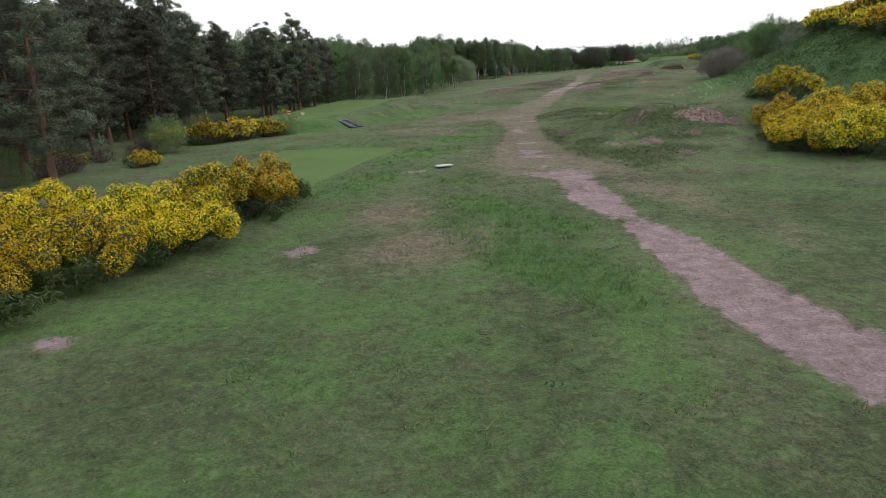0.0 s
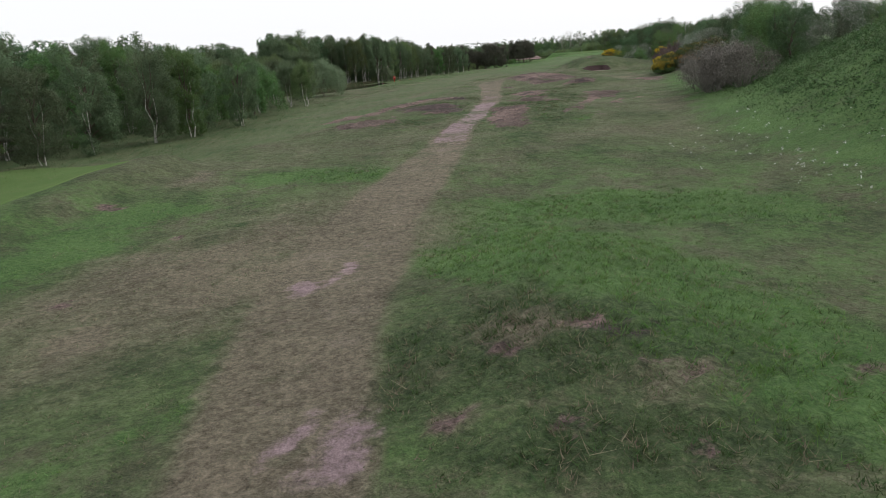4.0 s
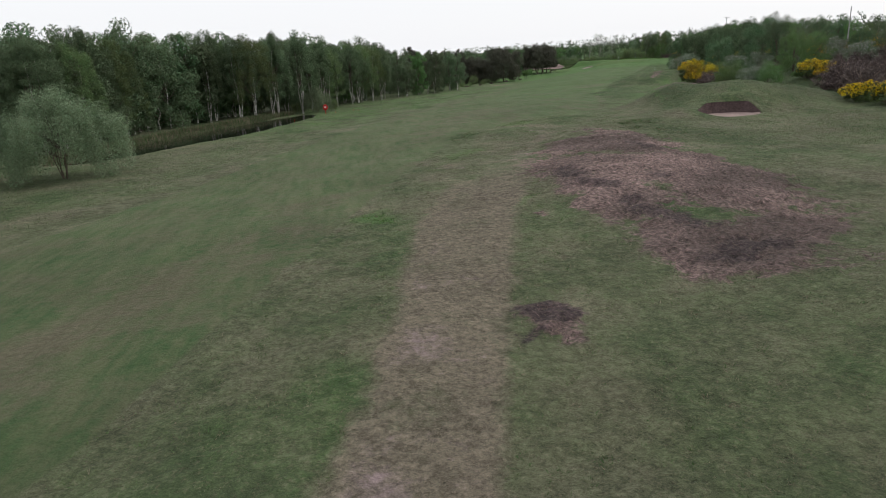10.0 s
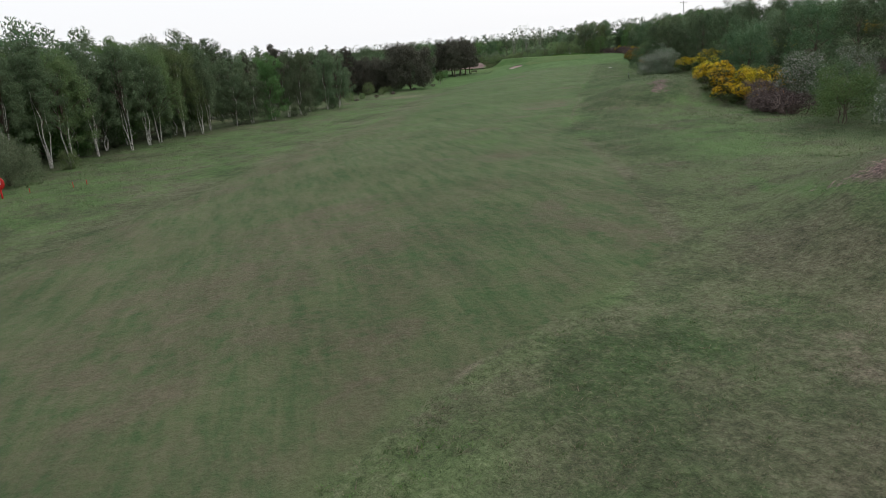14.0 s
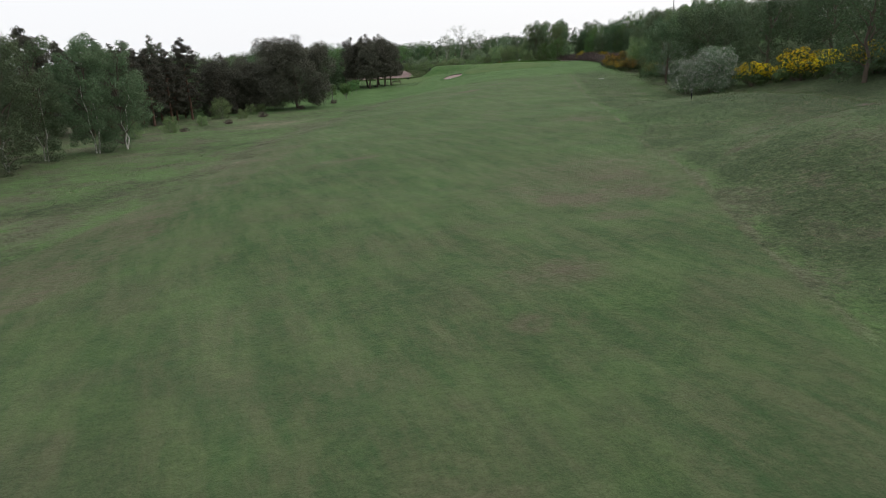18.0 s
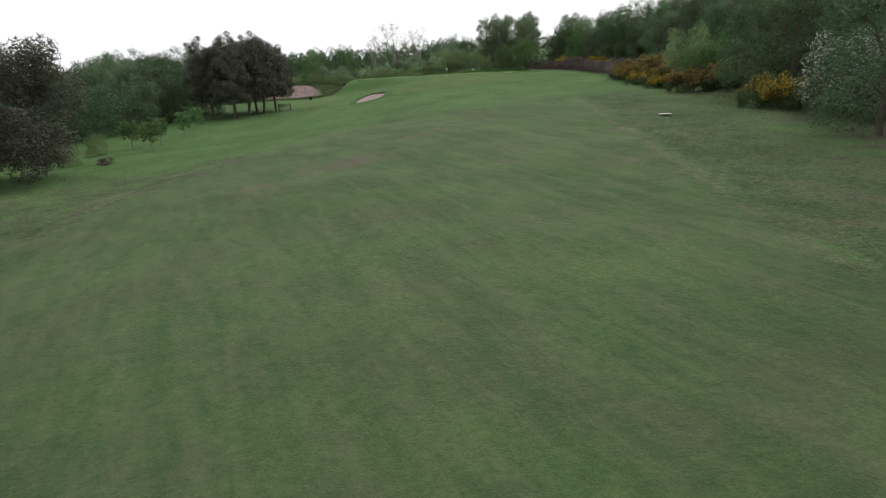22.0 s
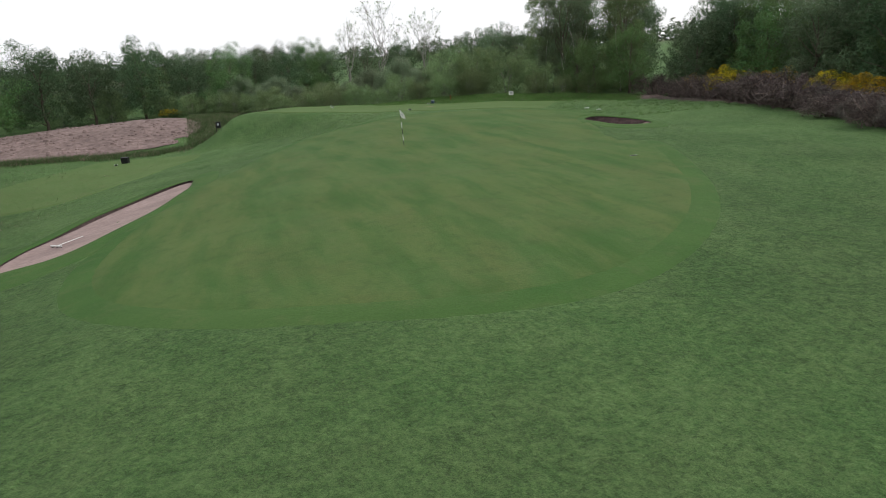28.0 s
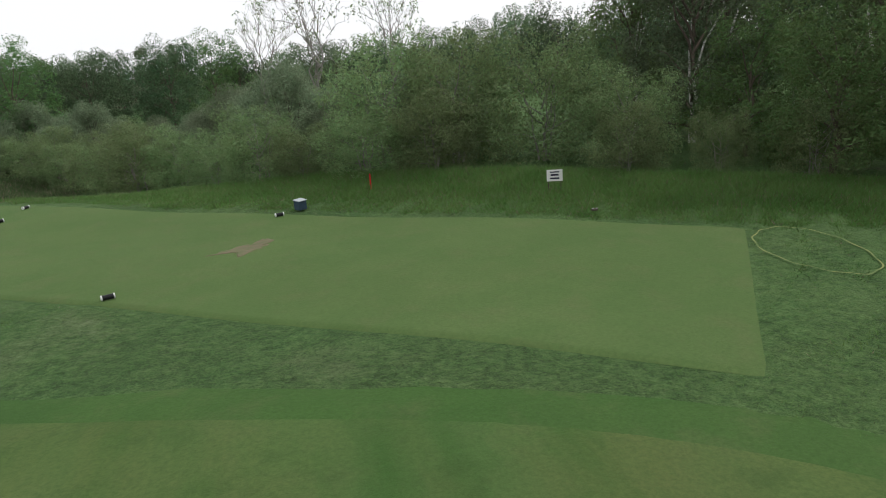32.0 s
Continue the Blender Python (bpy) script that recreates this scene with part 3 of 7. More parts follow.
HEATH_A = ((10.9, 55.1, 1.2, 1.3, 0.8, 130), (15.5, 49.4, 0.5, 0.4, 0.7, 133), (13.1, 47.7, 1.0, 0.7, 0.7, 125), (15.6, 47.2, 1.0, 0.6, 0.75, 130), (16.2, 52.9, 1.4, 0.6, 0.5, 22),
    (20.3, 50.9, 2.4, 0.7, 0.8, 163), (16.5, 42.9, 0.6, 0.4, 0.6, 97), (14.0, 71.0, 0.4, 0.4, 0.46, 146), (15.9, 71.0, 0.4, 0.4, 0.37, 152), (12.1, 68.8, 0.5, 0.5, 0.46, 167),
    (14.2, 67.5, 0.5, 0.3, 0.43, 163), (16.5, 69.0, 0.6, 0.3, 0.5, 12), (17.2, 68.2, 0.7, 0.5, 0.53, 173), (15.6, 68.5, 0.3, 0.3, 0.37, 156), (16.1, 66.6, 0.7, 0.3, 0.43, 46),)
HEATH_B = ((16.6, 65.4, 0.5, 0.3, 0.46, 149), (14.6, 75.4, 0.3, 0.4, 0.37, 158), (11.8, 127.9, 2.4, 1.9, 0.95, 47), (12.3, 123.7, 1.2, 0.8, 0.9, 55),
    (11.7, 137.2, 4.4, 1.6, 0.95, 44), (16.6, 141.9, 2.2, 2.1, 0.9, 174), (22.7, 148.0, 4.1, 2.4, 0.95, 58), (15.5, 130.7, 0.6, 1.1, 0.7, 177), (27.2, 127.9, 2.5, 1.1, 0.95, 95),
    (28.4, 126.8, 2.3, 1.2, 0.9, 107), (26.6, 122.0, 2.2, 0.9, 0.95, 71), (25.2, 121.0, 1.1, 0.9, 0.85, 142), (25.1, 119.4, 1.7, 1.1, 0.9, 67), (27.0, 117.6, 0.5, 0.5, 0.85, 165),)
HEATH_C = ((25.4, 116.9, 0.7, 0.5, 0.8, 177), (25.7, 115.4, 0.8, 0.6, 0.8, 168), (25.5, 114.5, 0.6, 0.4, 0.75, 35), (28.9, 120.9, 0.3, 0.3, 0.7, 161), (35.1, 147.2, 2.1, 2.0, 0.95, 2),
    (32.9, 139.0, 1.6, 1.2, 0.9, 2), (43.5, 142.8, 2.8, 1.1, 0.95, 34), (41.5, 137.7, 2.0, 1.9, 0.9, 179), (38.0, 132.1, 5.9, 0.5, 0.85, 60), (34.1, 124.2, 0.7, 0.7, 0.85, 177),
    (32.2, 121.4, 2.8, 0.3, 0.85, 60), (34.3, 122.5, 1.0, 0.3, 0.7, 72), (42.2, 131.9, 1.0, 0.3, 0.7, 65), (39.9, 128.3, 0.5, 0.8, 0.85, 0), (24.8, 150.7, 2.5, 0.8, 0.95, 46),)
HEATH_D = ((21.6, 150.4, 1.2, 0.6, 0.6, 42), (22.7, 147.6, 1.1, 0.8, 0.85, 68), (34.4, 149.2, 1.0, 0.7, 0.85, 24), (34.0, 147.5, 1.3, 0.5, 0.9, 56), (36.9, 149.8, 1.9, 0.7, 0.9, 8),
    (34.8, 146.2, 1.6, 0.5, 0.9, 44), (35.5, 146.1, 1.4, 0.5, 0.85, 67), (36.2, 147.6, 0.9, 0.6, 0.8, 131), (50.4, 199.7, 7.1, 3.9, 1.0, 43), (51.6, 186.6, 6.6, 3.8, 1.0, 103),
    (44.8, 182.2, 2.8, 2.0, 0.85, 111), (45.3, 174.7, 3.4, 1.7, 1.0, 113), (48.5, 175.0, 4.3, 1.9, 1.0, 39), (37.7, 169.3, 0.9, 1.4, 0.85, 13), (47.9, 165.0, 0.7, 1.0, 0.6, 128),)
HEATH_E = ((48.9, 161.5, 1.4, 0.7, 0.6, 91), (53.7, 205.8, 2.5, 2.8, 0.95, 160), (49.1, 201.6, 2.7, 1.8, 1.0, 36), (50.5, 195.0, 4.3, 2.3, 1.0, 108), (45.8, 190.6, 2.6, 1.2, 1.0, 94),
    (44.6, 185.3, 2.4, 1.1, 1.0, 104), (53.3, 190.8, 2.2, 1.3, 0.9, 111), (47.7, 184.9, 1.9, 1.3, 1.0, 114), (49.0, 182.9, 1.0, 1.0, 0.9, 118), (43.0, 181.6, 1.5, 0.7, 0.95, 110),
    (44.4, 180.6, 1.2, 0.7, 0.95, 100), (44.0, 178.6, 0.9, 0.7, 0.85, 175), (46.2, 179.9, 0.9, 0.7, 0.7, 132), (40.4, 180.9, 0.6, 0.4, 0.6, 5), (53.1, 209.4, 1.3, 0.7, 0.95, 1),)
HEATH_F = ((52.4, 208.5, 1.0, 0.4, 0.9, 179), (118, 314, 6, 2.5, 0.5, 30), (180.5, 464, 10, 1.8, 0.85, 95), (172, 430, 16, 1.6, 0.6, 63), (75, 238, 5, 2.5, 0.35, -30),
    (112, 306, 6, 3, 0.45, -20),)
HEATH_MORE = ((16.2, 140.5, 2.1, 1.1, 0.9, 39), (18.9, 142.3, 2.2, 1.0, 0.9, 10), (23.3, 147.3, 5.8, 1.7, 0.95, 63), (21.6, 137.5, 1.7, 0.6, 0.75, 0), (18.6, 135.5, 1.6, 0.9, 0.7, 36),
    (20.7, 131.4, 2.1, 0.7, 0.7, 176), (35.3, 148.6, 2.2, 1.9, 0.95, 20), (32.9, 141.4, 0.3, 0.6, 0.7, 145), (32.5, 138.4, 1.9, 0.9, 0.85, 180), (33.5, 136.5, 0.4, 0.6, 0.75, 136),
    (44.1, 143.1, 2.7, 1.8, 0.9, 18), (41.4, 139.0, 1.8, 0.6, 0.9, 19), (28.3, 130.3, 1.2, 0.5, 0.85, 29), (29.9, 131.4, 0.8, 0.4, 0.6, 175),)
HEATH_LATE_A = ((16.3, 141.0, 2.4, 1.1, 1.0, 46), (18.8, 143.2, 2.0, 1.1, 1.0, 165), (22.3, 147.0, 4.3, 2.3, 1.0, 61), (24.6, 152.6, 1.9, 1.6, 1.0, 3), (24.6, 142.8, 1.5, 1.2, 0.9, 160),
    (20.0, 136.1, 3.6, 1.2, 0.9, 6), (20.2, 135.6, 1.1, 0.8, 1.0, 21), (21.3, 132.5, 2.4, 1.4, 0.85, 179), (35.4, 148.3, 2.6, 1.5, 1.0, 20), (34.4, 145.8, 1.0, 0.5, 1.0, 23),
    (33.6, 141.6, 0.8, 0.6, 1.0, 5), (35.6, 142.1, 1.2, 0.8, 0.9, 125), (33.1, 138.5, 1.7, 1.0, 1.0, 4), (33.1, 136.2, 0.9, 0.6, 0.85, 116), (35.2, 136.0, 1.4, 0.6, 0.85, 151),)
HEATH_LATE_B = ((43.3, 142.0, 2.1, 2.7, 1.0, 8), (39.9, 136.1, 0.5, 1.1, 0.95, 91), (29.1, 129.9, 1.7, 0.7, 0.8, 177), (30.4, 131.4, 0.9, 0.5, 0.6, 151), (48.7, 186.7, 8.2, 4.7, 1.0, 120),
    (45.8, 173.6, 3.8, 2.9, 1.0, 128), (48.0, 162.8, 2.6, 2.1, 0.95, 130), (60.9, 166.2, 5.4, 2.8, 0.9, 87), (50.9, 199.4, 5.0, 4.0, 1.0, 122), (44.4, 183.0, 6.9, 2.0, 1.0, 92),
    (50.4, 182.6, 5.6, 4.0, 1.0, 98), (45.6, 172.6, 2.7, 2.4, 0.95, 180), (44.4, 174.5, 2.8, 1.3, 1.0, 99), (53.4, 209.6, 1.1, 1.1, 0.95, 168), (52.1, 208.6, 1.1, 0.7, 0.95, 158),)
HEATH_LATE_C = ((98.5, 296.5, 4.5, 1.3, 0.6, 58),)
HEATH_LOW = ((27.7, 129.4, 2.3, 1.9, 1.0, 139), (26.2, 122.7, 5.5, 1.6, 1.0, 81), (24.8, 120.3, 2.7, 0.7, 0.9, 92), (25.2, 115.7, 1.1, 1.0, 0.75, 179), (12.3, 126.7, 2.8, 3.1, 1.0, 64), (24.0, 116.7, 1.2, 0.5, 0.7, 113))
HEATH = HEATH_LOW + HEATH_A + HEATH_B + HEATH_C + HEATH_D + HEATH_E + HEATH_F + HEATH_MORE + HEATH_LATE_A + HEATH_LATE_B + HEATH_LATE_C
LUSH_A = ((4.8, 22.7, 7.2, 2.0, 0.95, 115), (-2.1, 38.0, 3.4, 2.6, 0.8, 47), (0.2, 17.5, 1.4, 0.9, 0.5, 144), (-2.1, 15.6, 2.7, 1.6, 0.45, 169), (0.2, 48.1, 5.5, 2.5, 0.8, 64),
    (-1.7, 92.3, 6.0, 3.2, 0.8, 46), (19.1, 72.8, 18.7, 3.8, 0.9, 101), (-13.4, 71.7, 6.0, 4.2, 0.9, 179), (9.2, 100.6, 7.4, 3.4, 0.75, 157), (24.5, 86.5, 9.4, 4.0, 0.9, 163),
    (20.9, 71.7, 2.5, 4.2, 0.8, 138), (6.5, 71.0, 2.4, 0.8, 0.6, 60), (-1.6, 87.0, 3.6, 1.7, 0.9, 61), (15.3, 78.9, 5.6, 2.9, 0.8, 111), (18.7, 66.7, 1.7, 0.8, 0.6, 21),)
LUSH_B = ((16.7, 127.0, 4.4, 3.5, 0.3, 26), (19.0, 123.6, 2.6, 2.1, 0.3, 51), (16.1, 119.1, 2.7, 1.8, 0.25, 50), (32.4, 117.1, 4.2, 0.5, 0.6, 56), (29.3, 119.8, 3.2, 0.9, 0.5, 85),
    (23.7, 116.5, 0.9, 0.8, 0.6, 35), (26.9, 149.2, 2.4, 1.3, 0.44, 47), (23.0, 163.5, 1.9, 3.4, 0.5, 19), (33.3, 150.1, 3.4, 0.5, 0.33, 66), (39.6, 154.1, 4.4, 1.7, 0.45, 25),
    (32.9, 183.8, 1.8, 1.4, 0.75, 60), (40.2, 203.3, 5.6, 1.5, 0.5, 62), (40.3, 183.1, 2.3, 0.4, 0.5, 62), (35.9, 183.7, 0.4, 0.3, 0.9, 165), (42.6, 218.3, 5.6, 1.4, 0.4, 70),)
LUSH_C = ((49.6, 217.6, 1.4, 1.1, 0.5, 113), (50.2, 228.7, 4.4, 2.1, 0.5, 21), (70.1, 233.5, 6.6, 0.5, 0.7, 74), (80.3, 306.4, 3.7, 1.2, 0.55, 39), (88.3, 317.5, 3.9, 1.7, 0.4, 40),
    (94.7, 313.3, 3.4, 0.7, 0.5, 74), (108.8, 366.4, 2.7, 1.7, 0.6, 179), (116.7, 375.8, 3.4, 1.4, 0.5, 25), (83, 262, 14, 9, 0.6, 64), (84, 288, 8, 2, 0.6, 64),
    (104, 330, 28, 2.6, 0.55, 63), (155, 434, 24, 14, 0.6, 67), (168, 470, 24, 12, 0.65, 140), (72, 283, 26, 5, 0.4, 68), (138, 412, 20, 10, 0.5, 62),)
LUSH_D = ((97, 322, 20, 7, 0.4, 63), (160, 440, 20, 6, 0.6, 66),)
LUSH_MORE = ((52.5, 231.5, 4.6, 1.0, 0.4, 33), (73.0, 243.7, 10.0, 0.8, 0.7, 68), (59.6, 236.8, 3.0, 1.0, 0.5, 36), (67.4, 277.5, 4.0, 2.2, 0.55, 177), (78.1, 276.3, 4.8, 3.3, 0.7, 98),
    (80.2, 294.0, 6.7, 2.5, 0.55, 36), (73.0, 286.8, 2.8, 2.0, 0.45, 131), (80.2, 285.5, 6.1, 1.0, 0.7, 63), (4.6, 28.3, 5.3, 1.6, 1.0, 121), (-2.4, 35.3, 3.8, 2.0, 0.8, 44),
    (2.8, 35.9, 2.7, 1.2, 0.7, 138),)
LUSH_LATE_A = ((-1.5, 43.1, 2.0, 1.8, 0.7, 51), (2.0, 49.5, 4.7, 3.5, 0.6, 47), (-4.4, 54.2, 5.7, 3.3, 0.65, 4), (-13.0, 74.3, 7.3, 1.5, 0.85, 9), (-4.3, 84.7, 8.4, 2.9, 0.85, 63),
    (19.5, 77, 7, 3.6, 0.8, 102), (-0.8, 39.4, 0.7, 1.0, 0.7, 41), (4.6, 61.3, 3.1, 3.4, 0.5, 48), (-2.7, 86.9, 1.8, 2.7, 0.85, 14), (23.8, 84.9, 10.3, 2.5, 0.8, 160),
    (8.2, 100.3, 5.9, 3.7, 0.6, 5), (8.9, 72.8, 1.8, 0.9, 0.45, 47), (22.5, 73.5, 2.6, 3.0, 0.4, 125),)
LUSH_LOW = ((3.0, 56.1, 3.3, 2.7, 0.75, 31), (4.0, 67.3, 3.1, 2.9, 0.6, 16), (-4.0, 67.7, 2.2, 2.6, 0.8, 43),)
LUSH = LUSH_LOW + LUSH_A + LUSH_B + LUSH_C + LUSH_D + LUSH_MORE + LUSH_LATE_A
DRY_A = ((1.4, 24.4, 3.9, 2.8, 0.7, 31), (5.5, 41.8, 9.5, 1.9, 0.6, 97), (10.2, 35.9, 4.9, 1.0, 0.6, 109), (12.7, 25.4, 5.6, 1.2, 0.5, 102), (1.8, 61.7, 2.7, 2.5, 0.7, 44),
    (3.9, 43.8, 1.6, 0.9, 0.5, 67), (10.4, 38.4, 1.5, 0.6, 0.6, 96), (2.9, 76.9, 3.7, 1.2, 0.75, 68), (6.4, 87.2, 8.2, 1.3, 0.7, 73), (0.3, 102.5, 4.1, 1.0, 0.6, 80),
    (7.5, 135.1, 2.0, 1.5, 0.5, 35), (23.8, 174.0, 18.2, 4.0, 0.55, 58), (8.0, 151.8, 11.8, 4.6, 0.5, 49), (17.5, 169.5, 6.0, 3.4, 0.65, 44), (15.6, 161.6, 1.4, 0.8, 0.5, 67),)
DRY_B = ((29.8, 159.5, 3.4, 1.7, 0.45, 59), (29.3, 188.5, 4.4, 2.0, 0.5, 49), (29.6, 188.5, 1.8, 1.1, 0.5, 62), (33.5, 192.4, 1.8, 0.9, 0.6, 43), (40.1, 197.5, 3.9, 1.4, 0.55, 7),
    (40.4, 190.8, 2.4, 1.4, 0.65, 22), (30.2, 183.1, 1.3, 0.8, 0.5, 64), (37.0, 182.8, 4.3, 1.0, 0.5, 61), (40.2, 223.2, 6.0, 1.9, 0.6, 56), (46.2, 242.3, 11.6, 2.2, 0.6, 57),
    (52.4, 225.2, 2.9, 1.7, 0.65, 11), (47.6, 217.5, 1.6, 0.8, 0.6, 9), (53.9, 221.7, 1.1, 0.8, 0.7, 170), (51.4, 213.9, 1.3, 0.6, 0.6, 4), (54.1, 218.1, 1.1, 0.7, 0.5, 1),)
DRY_C = ((47.6, 213.3, 1.5, 0.5, 0.5, 45), (54.2, 214.4, 0.9, 0.6, 0.5, 155), (51.4, 235.0, 1.4, 1.0, 0.6, 31), (62.1, 229.0, 1.3, 0.9, 0.6, 179), (48.4, 210.6, 1.2, 0.4, 0.6, 165),
    (89.7, 307.5, 2.1, 0.7, 0.6, 157), (85.6, 303.9, 1.1, 0.7, 0.6, 117), (84.8, 306.3, 1.8, 0.7, 0.5, 180), (77.9, 324.0, 3.2, 2.0, 0.5, 19), (78.7, 372.4, 7.0, 5.2, 0.5, 35),
    (72.2, 331.7, 9.4, 1.2, 0.55, 67), (99.6, 328.2, 3.6, 2.6, 0.5, 100), (109.6, 377.1, 4.2, 2.0, 0.65, 25), (103.6, 374.2, 2.1, 1.5, 0.6, 11), (117.5, 384.0, 6.3, 1.0, 0.5, 40),)
DRY_D = ((116.2, 369.9, 1.3, 1.7, 0.4, 176), (127.6, 375.5, 1.7, 1.2, 0.6, 167), (121.1, 365.9, 1.2, 0.9, 0.5, 102), (108.4, 363.5, 1.8, 0.6, 0.35, 35), (119.1, 394.8, 1.1, 1.1, 0.45, 28),
    (119.3, 389.9, 2.2, 1.0, 0.45, 176), (129.0, 387.9, 2.0, 0.6, 0.4, 6), (135.6, 403.1, 3.6, 2.0, 0.3, 156), (157, 470, 9, 1.6, 0.2, 142), 
    )
DRY_MORE = ((51.9, 253.8, 7.1, 3.6, 0.6, 41), (45.8, 235.8, 4.7, 2.1, 0.55, 42), (51.4, 235.9, 2.3, 1.2, 0.7, 25), (50.6, 233.1, 1.6, 0.4, 0.7, 25), (52.9, 232.7, 0.7, 0.3, 0.7, 21),
    (63.0, 245.6, 5.4, 1.5, 0.65, 99), (66.6, 268.5, 3.9, 2.6, 0.6, 19), (62.7, 230.8, 2.8, 0.9, 0.55, 3), (61.2, 228.6, 1.4, 0.7, 0.5, 169), (64.7, 243.0, 1.4, 1.0, 0.6, 109),
    (64.0, 271.9, 1.1, 0.6, 0.6, 9), (62.3, 268.9, 1.6, 0.8, 0.55, 6), (66.1, 267.6, 1.5, 0.6, 0.65, 1), (70.3, 285.3, 4.7, 2.0, 0.45, 39), (78.6, 296.0, 2.0, 1.4, 0.6, 21),)
DRY_MORE_B = ((88.4, 310.5, 5.0, 4.0, 0.55, 167), (59.9, 301.3, 16.8, 2.6, 0.55, 59), (75.2, 279.5, 1.5, 1.1, 0.5, 168), (76.7, 292.8, 1.3, 0.5, 0.65, 19), (86.2, 306.1, 5.3, 3.8, 0.5, 149),
    (66.5, 283.9, 1.0, 1.0, 0.4, 56), (73.5, 281.0, 1.0, 0.9, 0.4, 104), (64.4, 305.4, 14.3, 1.0, 0.5, 67), (10.7, 37.5, 10.2, 1.7, 0.75, 100), (0.2, 29.1, 3.2, 1.7, 0.75, 79),)
DRY_LATE_A = ((6.3, 83.6, 12.3, 5.6, 0.75, 65), (-0.9, 66.8, 7.3, 3.5, 0.7, 127), (5.3, 42.6, 5.6, 0.7, 0.55, 91), (7.2, 38.4, 2.4, 1.4, 0.65, 171), (10.8, 37.5, 1.9, 0.9, 0.6, 152),
    (9.7, 43.2, 3.8, 0.7, 0.85, 94), (7.3, 49.3, 3.7, 2.5, 0.6, 52), (3.8, 40.2, 2.7, 0.5, 0.55, 111), (9.2, 48.9, 2.0, 0.6, 0.8, 102), (1.9, 82.6, 6.8, 3.1, 0.75, 76),
    (9.7, 86.2, 6.7, 5.7, 0.65, 31), (9.3, 75.1, 2.6, 3.7, 0.5, 174), (16.8, 68.4, 1.5, 0.8, 0.8, 175), (12.1, 68.8, 0.6, 0.6, 0.7, 155), (14.6, 72.0, 1.5, 0.9, 0.55, 157),)
DRY_LATE_B = ((16.9, 65.6, 1.7, 0.5, 0.5, 167), (28.8, 132.0, 1.0, 0.7, 0.55, 142), (31.4, 131.9, 0.9, 0.4, 0.5, 110), (12.0, 157.5, 7.1, 6.2, 0.45, 47), (31.0, 155.0, 10.1, 1.1, 0.5, 89),
    (48.6, 244.9, 13.4, 7.4, 0.5, 46), (41.0, 228.1, 5.7, 3.9, 0.5, 44), (37.7, 219.9, 2.5, 3.5, 0.5, 29), (52.4, 222.7, 3.1, 2.8, 0.6, 141), (46.7, 217.0, 1.2, 1.6, 0.55, 156),
    (52.7, 214.8, 2.5, 1.6, 0.6, 163), (46.3, 213.2, 2.7, 1.6, 0.5, 163), (48.9, 210.4, 1.7, 1.0, 0.6, 164), (54.6, 217.4, 2.1, 1.5, 0.5, 121), (62.6, 231.2, 3.3, 1.2, 0.5, 81),)
DRY_FAIRWAY = ((36.9, 200.8, 2.4, 2.1, 0.6, 12), (48.1, 209.4, 14.0, 1.1, 0.85, 67), (89.1, 307.6, 2.0, 1.4, 0.75, 136), (85.0, 304.7, 2.5, 1.6, 0.75, 128), (87.4, 303.9, 2.1, 1.5, 0.75, 103), (84.5, 301.0, 1.5, 1.0, 0.6, 162), (83.2, 308.4, 2.3, 1.5, 0.4, 22),)
DRY = DRY_FAIRWAY + DRY_A + DRY_B + DRY_C + DRY_D + DRY_MORE + DRY_MORE_B + DRY_LATE_A + DRY_LATE_B
RANK_A = ((16.4, 60.1, 6.3, 3.2, 0.8, 124), (11.7, 49.0, 2.4, 1.6, 0.85, 49), (15.3, 44.3, 3.8, 2.5, 0.8, 16), (13.1, 40.0, 1.4, 1.7, 0.7, 144), (15.9, 70.7, 2.7, 2.4, 0.85, 170),
    (16.5, 66.5, 2.6, 1.4, 0.8, 3), (11.8, 71.5, 3.0, 0.8, 0.8, 75), (10.5, 68.7, 1.8, 0.3, 0.5, 65), (34.6, 132.1, 9.0, 1.7, 0.55, 51), (29.8, 116.9, 3.1, 1.5, 0.6, 21),
    (20.2, 131.3, 4.1, 2.1, 0.6, 146), (27.6, 149.6, 1.6, 1.2, 0.6, 68), (42.3, 153.1, 4.0, 1.8, 0.5, 23), (46.5, 160.6, 2.5, 1.6, 0.8, 143), (86.3, 239.0, 20.4, 0.7, 0.8, 29),)
RANK_B = ((62.6, 208.8, 10.5, 5.4, 0.6, 103), (73.0, 232.7, 3.7, 4.7, 0.8, 132), (69.9, 227.5, 2.8, 1.5, 0.8, 169), (61.3, 219.5, 2.8, 2.5, 0.6, 115), (47.7, 161.5, 2.7, 2.6, 0.8, 164),
    (78.0, 230.0, 5.7, 0.8, 0.6, 165), (97, 264, 9, 6, 0.8, 30), (84, 237, 14, 9, 0.85, 20), (115, 322, 11, 18, 0.7, -25),)
RANK_MORE = ((42.6, 218.3, 5.6, 1.6, 0.55, 70), (76, 233.5, 8, 5, 0.85, 25), (70.5, 229.5, 4, 2, 0.85, 60), (18, 51.5, 4.5, 2.2, 0.9, 170), (20, 54.5, 4, 1.5, 0.6, 170), (109.6, 305.3, 13.4, 12.9, 0.8, 10), (115.5, 324.1, 33.1, 6.7, 0.8, 68), (33.2, 133.7, 5.2, 3.6, 0.65, 10), (24.8, 136.5, 1.5, 0.9, 0.5, 66), (57.2, 228.5, 4.5, 2.2, 0.35, 176),)
